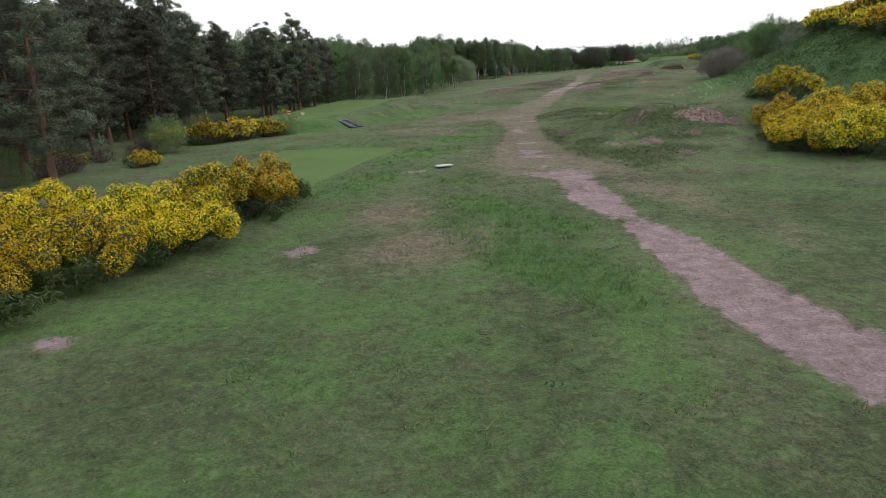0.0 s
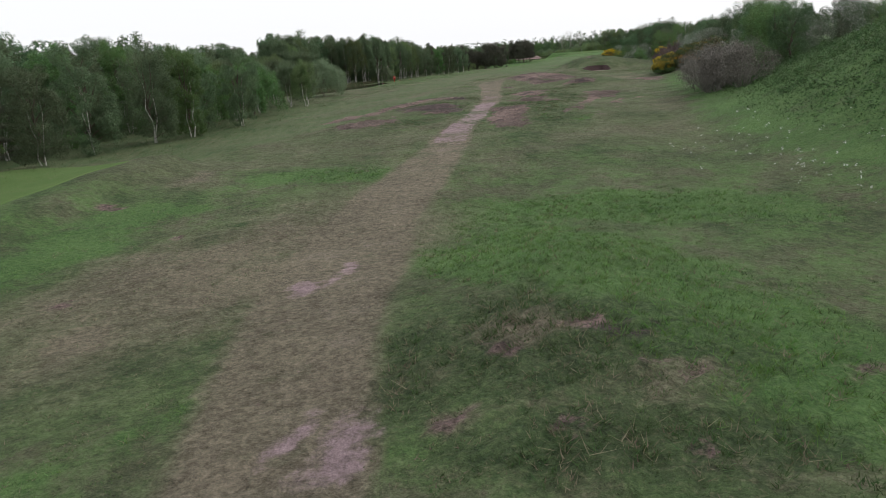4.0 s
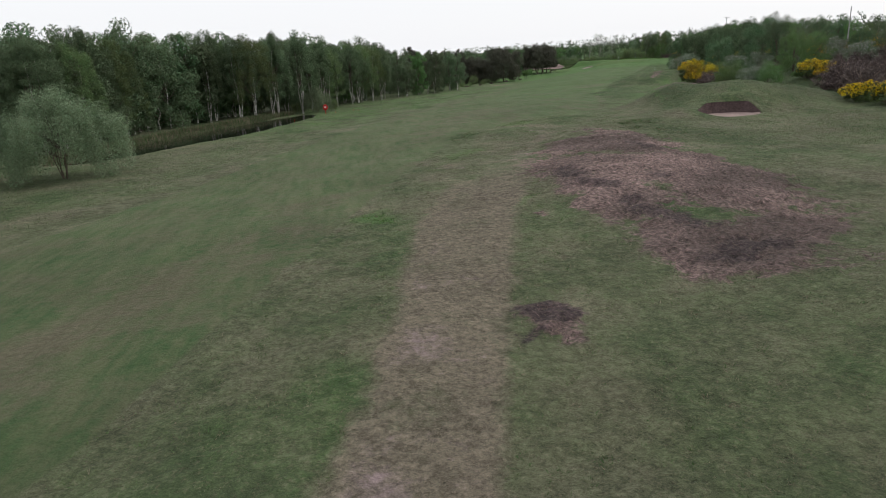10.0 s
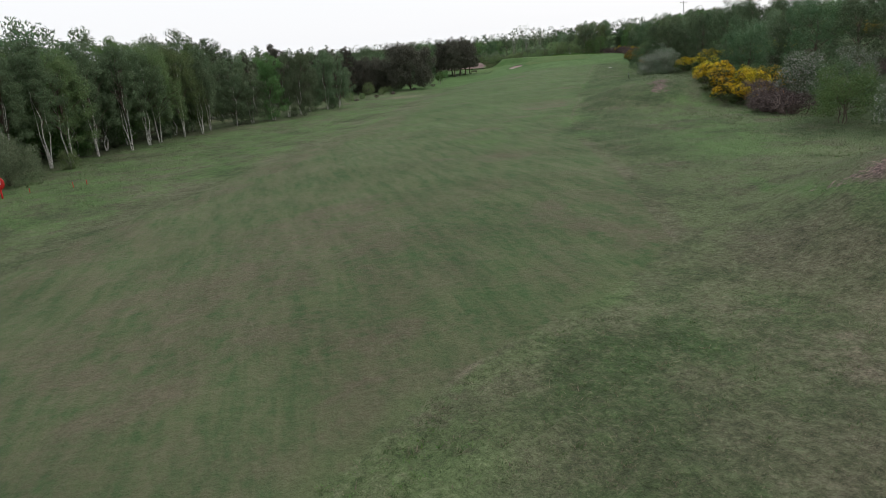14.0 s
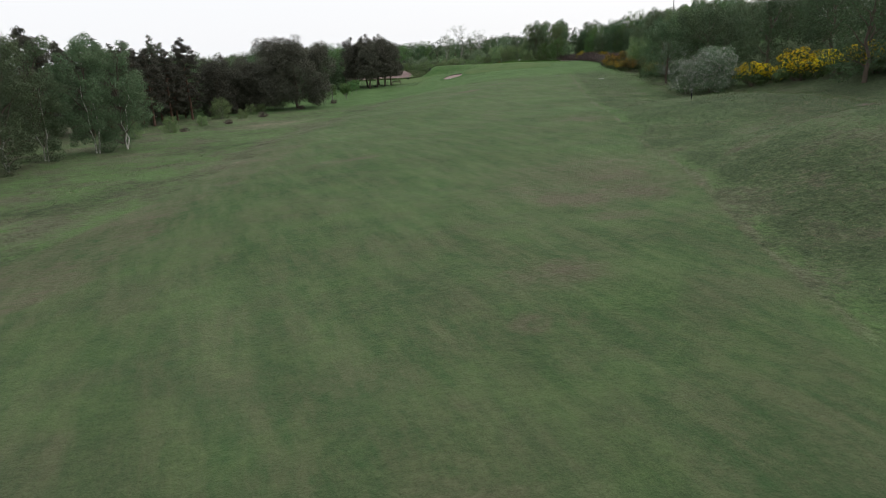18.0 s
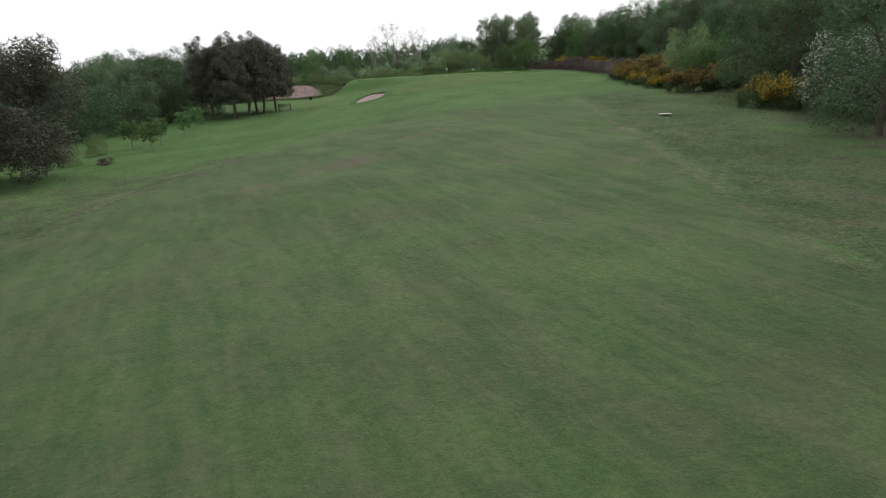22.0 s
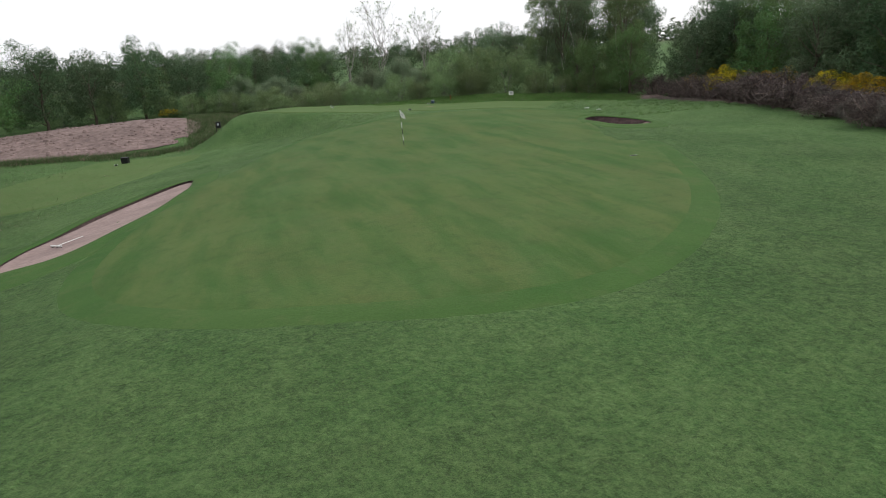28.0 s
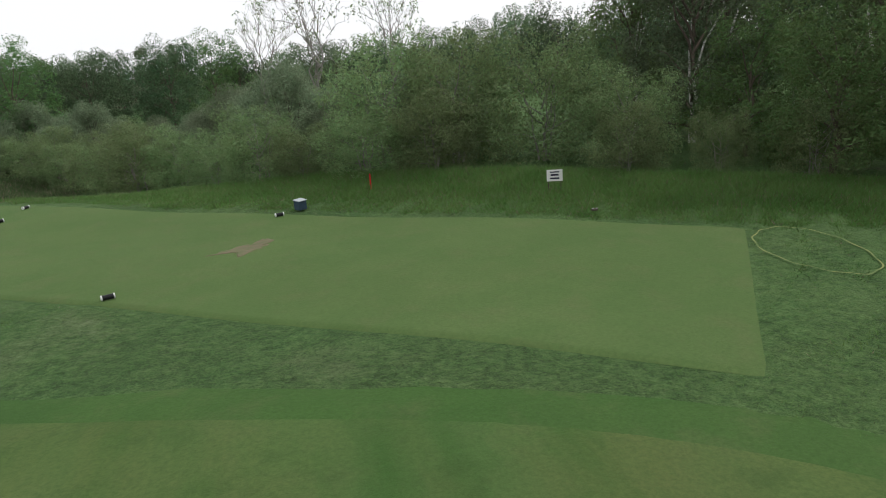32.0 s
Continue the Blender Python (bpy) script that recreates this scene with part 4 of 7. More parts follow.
RANK_LATE_A = ((10.3, 54.8, 7.5, 1.1, 0.8, 91), (11.0, 45.1, 3.3, 1.3, 0.85, 100), (13.6, 41.9, 2.3, 2.0, 0.8, 137), (13.6, 43.7, 2.9, 2.1, 0.85, 168), (17.9, 48.3, 3.0, 1.1, 0.8, 171),
    (19.3, 49.6, 2.8, 0.7, 0.85, 178), (15.8, 70.6, 4.5, 2.9, 0.75, 151), (15.4, 55.7, 4.4, 1.0, 0.7, 121), (12.4, 39.3, 1.6, 1.2, 0.7, 164), (15.3, 72.0, 3.2, 2.0, 0.85, 143),
    (14.3, 67.1, 2.6, 1.3, 0.8, 164), (15.0, 73.6, 1.1, 1.5, 0.7, 170), (29.5, 133.7, 1.5, 1.4, 0.75, 7), (34.5, 133.3, 3.3, 2.1, 0.75, 166), (33.0, 130.3, 2.3, 1.4, 0.7, 160),)
# rank grass; the patch at (94.3, 291.8) paints in the shadow below a mound
RANK_SHADE_LATE_B = ((26.2, 143.9, 2.9, 2.1, 0.7, 135), (20.6, 139.5, 4.5, 1.2, 0.7, 169), (24.3, 135.1, 1.5, 0.6, 0.75, 67), (36.1, 144.0, 3.8, 1.8, 0.6, 17), (39.0, 142.3, 2.7, 3.5, 0.65, 1),
    (37.6, 137.4, 2.2, 2.1, 0.7, 129), (71.1, 230.9, 4.6, 2.7, 0.8, 104), (68.7, 226.0, 2.1, 2.6, 0.85, 148), (61.9, 220.0, 2.7, 3.3, 0.85, 150), (59.8, 216.1, 1.2, 2.2, 0.8, 123),
    (98.5, 294.2, 4.6, 3.7, 0.6, 142), (94.3, 291.8, 2.6, 2.3, 0.8, 87), (81.1, 282.8, 11.4, 1.5, 0.7, 56), (93.0, 300, 10, 1.4, 0.5, 62),)
RANK_LATE_C = ((95.7, 313.5, 5.0, 1.3, 0.55, 67), (103.4, 315.8, 4.8, 1.4, 0.4, 73),)
RANK_FAIRWAY = ((42.7, 157.0, 5.3, 4.2, 0.7, 177), (38.7, 147.2, 2.3, 1.0, 0.75, 75), (27.8, 151.3, 3.9, 1.0, 0.7, 76), (33.4, 150.8, 2.6, 0.7, 0.65, 63), (23.7, 158.6, 3.9, 3.0, 0.45, 25), (16.5, 124, 5, 3.2, 0.7, 40), (21, 118, 3, 2, 0.6, 70), (29, 118, 3, 1.6, 0.6, 80), (31, 125, 6, 2, 0.65, 75), (79.2, 303.9, 2.7, 1.3, 0.3, 112), (83.1, 302.7, 2.1, 1.3, 0.3, 138), (71.7, 276.5, 4.3, 1.7, 0.3, 89), (77.4, 279.7, 6.6, 1.3, 0.5, 63), (97.2, 333.4, 3.5, 1.4, 0.3, 96),)
RANK = RANK_FAIRWAY + RANK_A + RANK_B + RANK_MORE + RANK_LATE_A + RANK_SHADE_LATE_B + RANK_LATE_C
LING_A = ((21.0, 134.3, 3.4, 2.5, 1.0, 158), (17.9, 137.5, 1.9, 2.0, 0.8, 171), (22.5, 148.0, 3.1, 2.0, 0.8, 56), (26.4, 128.2, 1.1, 0.6, 0.7, 61), (24.8, 119.5, 1.1, 0.5, 0.6, 56),
    (34.9, 147.0, 0.9, 0.9, 0.8, 138), (21.3, 150.1, 0.6, 0.5, 0.7, 178), (37.5, 169.4, 0.6, 0.6, 0.9, 32), (44.8, 184.1, 1.1, 0.6, 0.7, 109), (44.6, 180.5, 0.7, 0.6, 0.7, 115),
    (34.9, 146.9, 1.6, 0.6, 0.7, 26), (17.1, 70.9, 0.9, 1.0, 0.6, 127), (51.9, 195.7, 3.8, 0.9, 0.5, 85), (48.2, 184.7, 1.1, 0.6, 0.6, 102),)
LING_MORE = ((20.0, 136.2, 3.0, 2.3, 1.0, 22), (21.6, 133.2, 1.6, 1.4, 0.8, 36), (23.0, 146.8, 2.2, 1.4, 0.7, 51),)
LING_LATE_A = ((22.0, 146.8, 2.5, 1.3, 0.9, 57), (24.9, 142.8, 1.4, 0.8, 0.8, 159), (20.0, 134.4, 2.5, 0.9, 1.0, 175), (21.5, 132.4, 2.7, 1.0, 1.0, 173), (22.4, 130.9, 1.2, 0.5, 0.9, 173),
    (23.0, 136.9, 2.0, 0.4, 0.7, 122), (37.7, 169.9, 1.2, 0.6, 0.9, 140), (36.8, 168.1, 0.4, 0.5, 0.9, 140), (45.4, 177.8, 2.0, 1.2, 0.8, 117), (46.0, 173.2, 2.0, 1.1, 0.8, 11),
    (44.2, 186.1, 3.8, 0.9, 0.7, 94), (48.1, 162.5, 2.3, 0.9, 0.8, 112), (33.8, 146.3, 0.9, 0.5, 0.8, 133), (52.4, 208.5, 0.8, 0.4, 0.7, 152),)
LING = LING_A + LING_MORE + LING_LATE_A
BARE_A = ((-2.1, 24.3, 0.6, 0.7, 0.9, 17), (8.3, 37.5, 0.7, 0.5, 0.9, 12), (7.5, 39.4, 0.5, 0.5, 0.85, 24), (7.6, 46.2, 0.9, 1.0, 0.8, 150), (8.2, 44.1, 0.5, 0.7, 0.8, 19),
    (9.3, 43.0, 0.4, 0.3, 0.7, 5), (8.3, 59.7, 0.5, 1.4, 0.8, 19), (7.8, 51.5, 1.3, 0.7, 0.7, 11), (0.2, 39.1, 1.2, 0.4, 0.9, 57), (9.0, 78.9, 0.8, 1.1, 0.85, 6),
    (10.4, 81.0, 0.5, 0.8, 0.85, 21), (9.1, 68.9, 1.3, 0.3, 0.8, 80), (9.5, 72.3, 0.5, 0.3, 0.7, 74), (21.0, 116.4, 1.4, 0.7, 0.8, 63), (22.6, 122.6, 2.7, 0.5, 0.8, 69),)
BARE_B = ((26.3, 134.3, 1.3, 0.8, 1.0, 42), (23.8, 128.1, 1.8, 0.7, 0.8, 59), (30.2, 151.3, 1.9, 0.3, 0.9, 74), (29.5, 148.1, 0.4, 0.3, 0.9, 54), (29.9, 146.2, 0.6, 0.4, 0.7, 8),
    (-6.7, 16.8, 0.5, 0.5, 0.8, 64), (121.5, 452.6, 1.6, 0.8, 0.6, 20),)
BARE_LATE_A = ((8.2, 37.4, 0.5, 0.4, 0.9, 173), (7.6, 39.6, 0.8, 0.4, 0.7, 113), (7.6, 44.3, 1.1, 0.6, 0.7, 155), (7.7, 46.2, 0.7, 0.4, 0.7, 121), (8.1, 51.6, 0.9, 1.1, 0.7, 164),
    (8.4, 58.3, 2.7, 0.3, 0.6, 90), (0.1, 39.5, 0.8, 0.4, 0.8, 44), (10.0, 68.5, 1.5, 0.5, 0.75, 64), (10.3, 80.4, 1.1, 0.6, 0.7, 58), (27.4, 136.3, 0.8, 0.3, 0.6, 78),
    (28.2, 142.3, 2.3, 0.3, 0.6, 81), (29.1, 141.0, 1.0, 0.3, 0.5, 93),)
BARE_LOW = ((50.1, 217.7, 4.9, 1.2, 0.26, 57), (44.3, 199.6, 3.0, 0.8, 0.38, 58), (39.6, 196.3, 0.8, 0.7, 0.42, 25))
BARE = BARE_LOW + BARE_A + BARE_B + BARE_LATE_A


def scars():
    """Small worn and dead patches strewn through the rough."""
    rng = np.random.default_rng(19)
    out = []
    for cx, cy, rx, ry, count in ((18, 58, 6, 11, 26), (33, 135, 12, 14, 24), (52, 170, 6, 10, 9), (3, 78, 5, 12, 10)):
        for _ in range(count):
            out.append((cx + rng.normal() * rx * 0.55, cy + rng.normal() * ry * 0.55, rng.uniform(0.35, 0.9), rng.uniform(0.25, 0.5), rng.uniform(0.5, 0.8), rng.uniform(0, 180)))
    return out


SCARS = scars()


def mown_edge(y):
    """How far right of the middle line the mown fairway reaches."""
    return np.interp(y, (70, 100, 128, 144, 165, 200, 222, 229, 233, 237, 241, 257, 275, 284, 304, 340, 410, 425), (-45, -32, -19.5, -13.5, -9.5, -8, -8, -4, -0.8, 4.7, 8.1, 9, 7.6, 7.6, 9.6, 9.8, 10, 11.5))


def build_ground():
    rows, cols = steps((-12, 500), 0.7, 2600, 1.16), steps((-56, 56), 0.7, 2600, 1.16)
    rows = np.union1d(rows, np.arange(0.35 - 12, 235, 0.7))
    cols = np.union1d(cols, np.arange(-21.35, 22, 0.7))
    y, v = np.meshgrid(rows, cols, indexing="ij")
    x = axis(np.clip(y, -60, 700)) + v
    u = x - axis(y)
    d, along, wide = track_at(x, y)
    side = mown_edge(y)
    far_side = np.interp(y, (235, 290, 320, 362, 400, 430), (26, 22, 21.5, 25, 21, 19.6))
    mown = smooth(80, 110, y) * (1 - smooth(side - 0.4, side + 0.4, u)) * (1 - smooth(far_side, far_side + 0.8, -u) * smooth(170, 200, y))
    mown = mown * (1 - 0.85 * smooth(375, 412, y))
    heath = np.clip(1.15 * np.maximum(patches(x, y, HEATH), 0.55 * patches(x, y, SCARS)), 0, 1)
    lush = np.maximum(patches(x, y, LUSH, 1.3), 0.42 * (1 - smooth(28, 44, y)) * (1 - smooth(6, 9, x)))
    hill = smooth(-3, 3, u - toe(y)) * (1 - smooth(60 + 14 * np.sin(0.05 * y), 150 + 20 * np.sin(0.031 * y + 1), abs(u)))
    along_hill = y + 9 * np.sin(0.11 * x) + 6 * np.sin(0.23 * x + 1)
    scrub = smooth(158, 190, along_hill) * (1 - smooth(330, 385, along_hill))
    lush = np.maximum(lush, 0.3 * (1 - smooth(92, 118, y)) * (1 - smooth(40, 70, abs(u))))
    lush = np.maximum(lush, 0.7 * hill * (1 - 0.7 * scrub))
    dry = np.maximum(patches(x, y, DRY, 1.2), 0.9 * patches(x, y, SCARS, 1.0))
    lush = np.maximum(lush, 0.32 * smooth(mown_edge(y) + 0.2, mown_edge(y) + 1.5, u) * smooth(226, 245, y) * (1 - smooth(380, 420, y)))
    lush = np.maximum(lush, 0.45 * smooth(265, 310, y) * (1 - smooth(20, 30, abs(u))))
    lush = np.maximum(lush, smooth(375, 418, y) * (1 - smooth(60, 90, abs(u))))
    dry = np.maximum(dry, 0.4 * (1 - smooth(0.1, 0.5, abs(u - side - 0.1))) * smooth(270, 300, y) * (1 - smooth(395, 410, y)))
    dry = np.maximum(dry, 0.42 * (1 - smooth(1.0, 3.0, abs(u + far_side - 1.5))) * smooth(235, 260, y) * (1 - smooth(330, 350, y)))
    rank = np.maximum(patches(x, y, RANK, 1.3), 0.45 * smooth(side + 0.2, side + 1.6, u) * (1 - smooth(side + 5.0, side + 14.0, u)) * smooth(230, 270, y) * (1 - smooth(395, 415, y)))
    rank = np.maximum(rank, 0.85 * hill * scrub)
    dry = np.maximum(dry, 0.24 * smooth(150, 175, y) * (1 - smooth(250, 280, y)) * (1 - smooth(26, 60, abs(u))) * (1 - hill))
    lush = np.maximum(lush, 0.36 * smooth(far_side + 1, far_side + 5, -u) * (1 - smooth(40, 90, -u)) * smooth(225, 260, y))
    dry = np.maximum(dry, np.interp(y, (25, 36, 40, 60, 100, 112, 135, 140, 180, 200), (0.4, 0.5, 1.0, 0.95, 0.9, 0.7, 0.6, 0.9, 0.95, 0)) * (1 - smooth(wide * 0.8, wide * 1.05 + 0.5, d)) * (y < 205))
    dry = dry * (1 - 0.65 * np.clip(rank, 0, 1) * smooth(150, 170, y))
    bare = (1 - smooth(wide * 0.75, wide * 1.08, d)) * np.interp(y, (24, 27, 29, 36, 38, 108, 114, 122, 131, 134, 136, 142, 153, 175, 190), (1, 0.7, 0.95, 0.9, 0.12, 0.18, 0.6, 0.62, 0.66, 0.95, 0.3, 0.3, 0.26, 0.22, 0))
    bare = np.maximum(bare, patches(x, y, BARE))
    rng = np.random.default_rng(3)
    close = (oval(x, y, 150, 446.5, -23, 13.2, 23.2) < 1.12) | (oval(x, y, 129.5, 470, -30, 5.5, 10.5) < 1.15)
    for a in ((-7.6, 44.6, -14, 4.6, 7.8), (-13.5, 92, -14, 4.8, 17.2), (157.6, 476.3, 52, 4.1, 14.6)):
        close |= oblong(x, y, *a, 0.3) > 0.5
    tussock = rng.normal(size=x.shape) * (0.03 * (1 - 0.85 * mown) * (1 - smooth(1, 2, wide / np.maximum(d, 0.01))) + 0.035 * heath + 0.03 * rank) * (abs(v) < 62) * (1 - smooth(0.5, 0.9, bare)) * ~close
    z = ground(x, y) + tussock + 0.2 * np.clip(heath - 0.35, 0, 1) - 0.06 * np.clip(bare - 0.4, 0, 1)
    i, j = np.meshgrid(np.arange(len(rows) - 1), np.arange(len(cols) - 1), indexing="ij")
    k = i * len(cols) + j
    faces = np.stack([k, k + 1, k + 1 + len(cols), k + len(cols)], -1).reshape(-1, 4)
    me = mesh_of("ground", np.stack([x, y, z], -1).reshape(-1, 3), faces, [TURF], soft=True)
    for key, values in (("bare", bare), ("dry", dry), ("heath", heath), ("lush", lush), ("mown", mown), ("ling", patches(x, y, LING)), ("rank", rank)):
        me.attributes.new(key, "FLOAT", "POINT").data.foreach_set("value", values.astype(np.float32).ravel())
    return tagged(new("ground", me), "undulating golf course turf with worn paths and heather patches", "ground", kind="structure")


build_ground()


# sheets of close turf and sand, draped on the ground
def draped(name, inside, bounds, step, mat, lift, label, category, dug=True):
    x0, x1, y0, y1 = bounds
    xs, ys = np.arange(x0, x1, step), np.arange(y0, y1, step)
    y, x = np.meshgrid(ys, xs, indexing="ij")
    keep = inside(x, y) > 0
    i, j = np.nonzero(keep[:-1, :-1] & keep[1:, :-1] & keep[:-1, 1:] & keep[1:, 1:])
    w = len(xs)
    k = i * w + j
    faces = np.stack([k, k + 1, k + 1 + w, k + w], -1)
    used, again = np.unique(faces, return_inverse=True)
    verts = np.stack([x.ravel()[used], y.ravel()[used], (ground(x, y, dug) + lift).ravel()[used]], -1)
    return tagged(new(name, mesh_of(name, verts, again.reshape(-1, 4), [mat], soft=True)), label, category, kind="structure")


def ring_sheet(name, cx, cy, turn, hx, hy, mat, lift, label, category, rounded=False, rings=40, around=96, dug=True, uneven=0.0):
    """A sheet with a clean edge: a turned oval or rectangle, draped on the ground."""
    a = np.linspace(0, 2 * np.pi, around, endpoint=False)
    if rounded:
        far = np.sin(a) > 0
        ex, ey = np.sign(np.cos(a)) * abs(np.cos(a)) ** np.where(far, 0.46, 0.8), np.sign(np.sin(a)) * abs(np.sin(a)) ** np.where(far, 0.26, 0.8)
    else:
        big = np.maximum(abs(np.cos(a)), abs(np.sin(a)))
        ex, ey = np.cos(a) / big, np.sin(a) / big
    reach = 1 + uneven * (np.sin(3 * a + 1) + 0.7 * np.sin(5 * a) + 0.5 * np.sin(9 * a + 2) + 0.35 * np.sin(17 * a))
    ex, ey = ex * reach, ey * reach
    q = np.linspace(0, 1, rings)[:, None]
    px, py = q * ex * hx, q * ey * hy
    c, s = np.cos(radians(turn)), np.sin(radians(turn))
    x, y = cx + px * c - py * s, cy + px * s + py * c
    verts = np.stack([x, y, ground(x, y, dug) + lift - 0.06 * (q >= 1)], -1).reshape(-1, 3)
    i, j = np.meshgrid(np.arange(rings - 1), np.arange(around), indexing="ij")
    k = (j + 1) % around
    faces = np.stack([i * around + j, (i + 1) * around + j, (i + 1) * around + k, i * around + k], -1).reshape(-1, 4)
    return tagged(new(name, mesh_of(name, verts, faces, [mat], soft=True)), label, category, kind="structure")


ring_sheet("tee_1", -7.6, 44.6, -14, 4.4, 7.6, TEE_TURF, 0.06, "closely mown flat green tee", "tee")
ring_sheet("tee_2", -13.5, 92, -14, 4.6, 17, TEE_TURF, 0.06, "raised mown tee above a grass bank", "tee")
ring_sheet("tee_3", 157.58, 476.24, 52, 3.9, 14.3, TEE_TURF, 0.06, "flat mown pale green back tee", "tee")
ring_sheet("tee_4", 129.5, 470, -30, 5.5, 10.5, TEE_TURF, 0.06, "lower mown tee beside a heap of soil", "tee", True)
ring_sheet("collar", 150, 446.5, -23, 12.5, 22.5, COLLAR_TURF, 0.05, "darker green collar of turf round the putting green", "turf", True)
ring_sheet("putting_green", 150, 446.5, -23, 11.7, 21.7, GREEN_TURF, 0.085, "closely mown putting green with faint stripes", "green", True)


ring_sheet("worn_patch", 159.7, 474.9, 40, 0.75, 0.4, WORN_TURF, 0.075, "worn bare patch on the tee", "turf", True, 10, 40, uneven=0.3)


def bunker(name, label):
    """A dish of sand with a wall of stacked turves on its far side."""
    cx, cy, turn, rx, ry, deep = BUNKERS[name]
    ob = tagged(new(name), label, "bunker", kind="structure")
    around, c, s = 72, np.cos(radians(turn)), np.sin(radians(turn))
    a = np.linspace(0, 2 * np.pi, around, endpoint=False)
    wob = 1 + 0.05 * np.sin(3 * a + cx) + 0.03 * np.sin(5 * a)

    def ring(q, z):
        px, py = q * wob * rx * np.cos(a), q * wob * ry * np.sin(a)
        x, y = cx + px * c - py * s, cy + px * s + py * c
        return np.stack([x, y, z(x, y) if callable(z) else np.full_like(x, z)], -1)

    def skin(rings):
        n = len(rings)
        i, j = np.meshgrid(np.arange(n - 1), np.arange(around), indexing="ij")
        k = (j + 1) % around
        return np.concatenate(rings), np.stack([i * around + j, i * around + k, (i + 1) * around + k, (i + 1) * around + j], -1).reshape(-1, 4)

    base, tx, ty = bunker_floor(cx, cy, turn, rx, ry, deep)
    rim = lambda x, y: np.minimum(ground(x, y, False) + 0.05, base + tx * (x - cx) + ty * (y - cy) + 1.35)
    turf = lambda x, y: ground(x, y, False) + 0.03
    back = smooth(-0.3, 0.3, (np.cos(a) * rx * s + np.sin(a) * ry * c) / max(rx, ry))

    def floor(q):
        r = ring(q, 0.0)
        top = ring(1.0, rim)[:, 2]
        edge = base + tx * (r[:, 0] - cx) + ty * (r[:, 1] - cy) + 0.1 * q ** 2
        r[:, 2] = edge + (1 - back) * smooth(0.7, 1.0, np.full(around, q)) * (top - 0.04 - edge)
        return r

    v, f = skin([floor(q) for q in (1.0, 0.93, 0.85, 0.75, 0.6, 0.45, 0.3, 0.15, 0.02)])
    part("sand", mesh_of("sand", v, f, [SAND], soft=True), None, ob, "raked pink sand")
    layers = 11
    low, high = floor(1.0), ring(1.0, rim)
    for k in range(layers):
        p, q = k / layers, (k + 1) / layers
        rings = []
        for w, out in ((p, 0.985 + 0.03 * p), (p, 0.965 + 0.03 * p), (q - 0.03, 0.96 + 0.03 * q), (q, 0.975 + 0.03 * q)):
            r = ring(out + 0.012 * np.sin(9 * a + 3 * k), 0.0)
            r[:, 2] = low[:, 2] - 0.03 + (high[:, 2] - low[:, 2]) * w
            rings.append(r)
        part("turf_layer", mesh_of("turf_layer", *skin(rings), [TURF_WALL], soft=False), None, ob)
    lip = [ring(0.975, rim), ring(1.0, lambda x, y: rim(x, y) + 0.05), ring(1.1, lambda x, y: 0.4 * rim(x, y) + 0.6 * turf(x, y) + 0.03), ring(1.25, turf), ring(1.4, turf), ring(1.5, lambda x, y: ground(x, y) - 0.1)]
    part("grass_lip", mesh_of("grass_lip", *skin(lip), [TURF if name == "fairway_bunker" else COLLAR_TURF], soft=True), None, ob, "mown turf rim")


bunker("fairway_bunker", "small pot bunker of pink sand in a grass mound")
bunker("greenside_bunker", "deep bunker with a wall of stacked turf")
bunker("long_bunker", "long shallow bunker of pale pink sand")

# the pond
pond_level = -1.25
_a = np.linspace(0, 2 * np.pi, 64, endpoint=False)
_c, _q = np.cos(radians(-23)), np.sin(radians(-23))
_px, _py = 6.5 * np.cos(_a), 32 * np.sin(_a)
_ring = np.stack([11.5 + _px * _c - _py * _q, 254 + _px * _q + _py * _c, np.full(64, pond_level)], -1)
_mid = np.array([(11.5, 254, pond_level)])
pond = mesh_of("water", np.concatenate([_ring, _mid]), [(k, (k + 1) % 64, 64) for k in range(64)], [WATER])
tagged(new("water", pond), "still dark pond water", "pond", kind="structure")



# trees and shrubs: a few of each kind are built, then set out as copies
def height_at(x, y):
    return float(ground(np.array(x, float), np.array(y, float)))


def crowned(name, trunk, bark, clumps, spreads, kinds, rng, label, category, light=False):
    """A tree of a trunk with its limbs, and a crown of leaf blades; kinds: (material, count, size, and leaves' settings)."""
    ob = thing(name, label, category)
    stems = [t for t in trunk if len(t[0]) >= 40]
    for v, f in stems or trunk[:1]:
        part("stem" if len(stems) > 1 else "trunk", mesh_of("trunk", v, f, [bark], soft=True), None, ob)
    rest = [t for t in trunk if len(t[0]) < 40] if stems else trunk[1:]
    if rest:
        v, f = joined(rest)
        tagged(part("branchwork", mesh_of("branchwork", v, f, [BARK if bark is BARK_BIRCH else bark], soft=True), None, ob), kind="stuff")
    pieces, index, mats = [], [], []
    for mat, count, size, more in kinds:
        cs, ss = np.asarray(clumps), np.asarray(spreads)
        some = more.pop("top", None)
        if some is not None:
            keep = cs[:, 2] > np.quantile(cs[:, 2], some)
            cs, ss = cs[keep], ss[keep]
        a, b, _ = leaves(rng, cs, ss, count, size, **more)
        pieces.append((a, b))
        index += [len(mats)] * len(b)
        mats.append(mat)
    v, f = joined(pieces)
    if light:
        v = v.reshape(-1, 4, 3)[:, :3].reshape(-1, 3)
        f = np.arange(len(v)).reshape(-1, 3)
    part("crown", mesh_of("crown", v, f, mats, index), None, ob)
    return ob


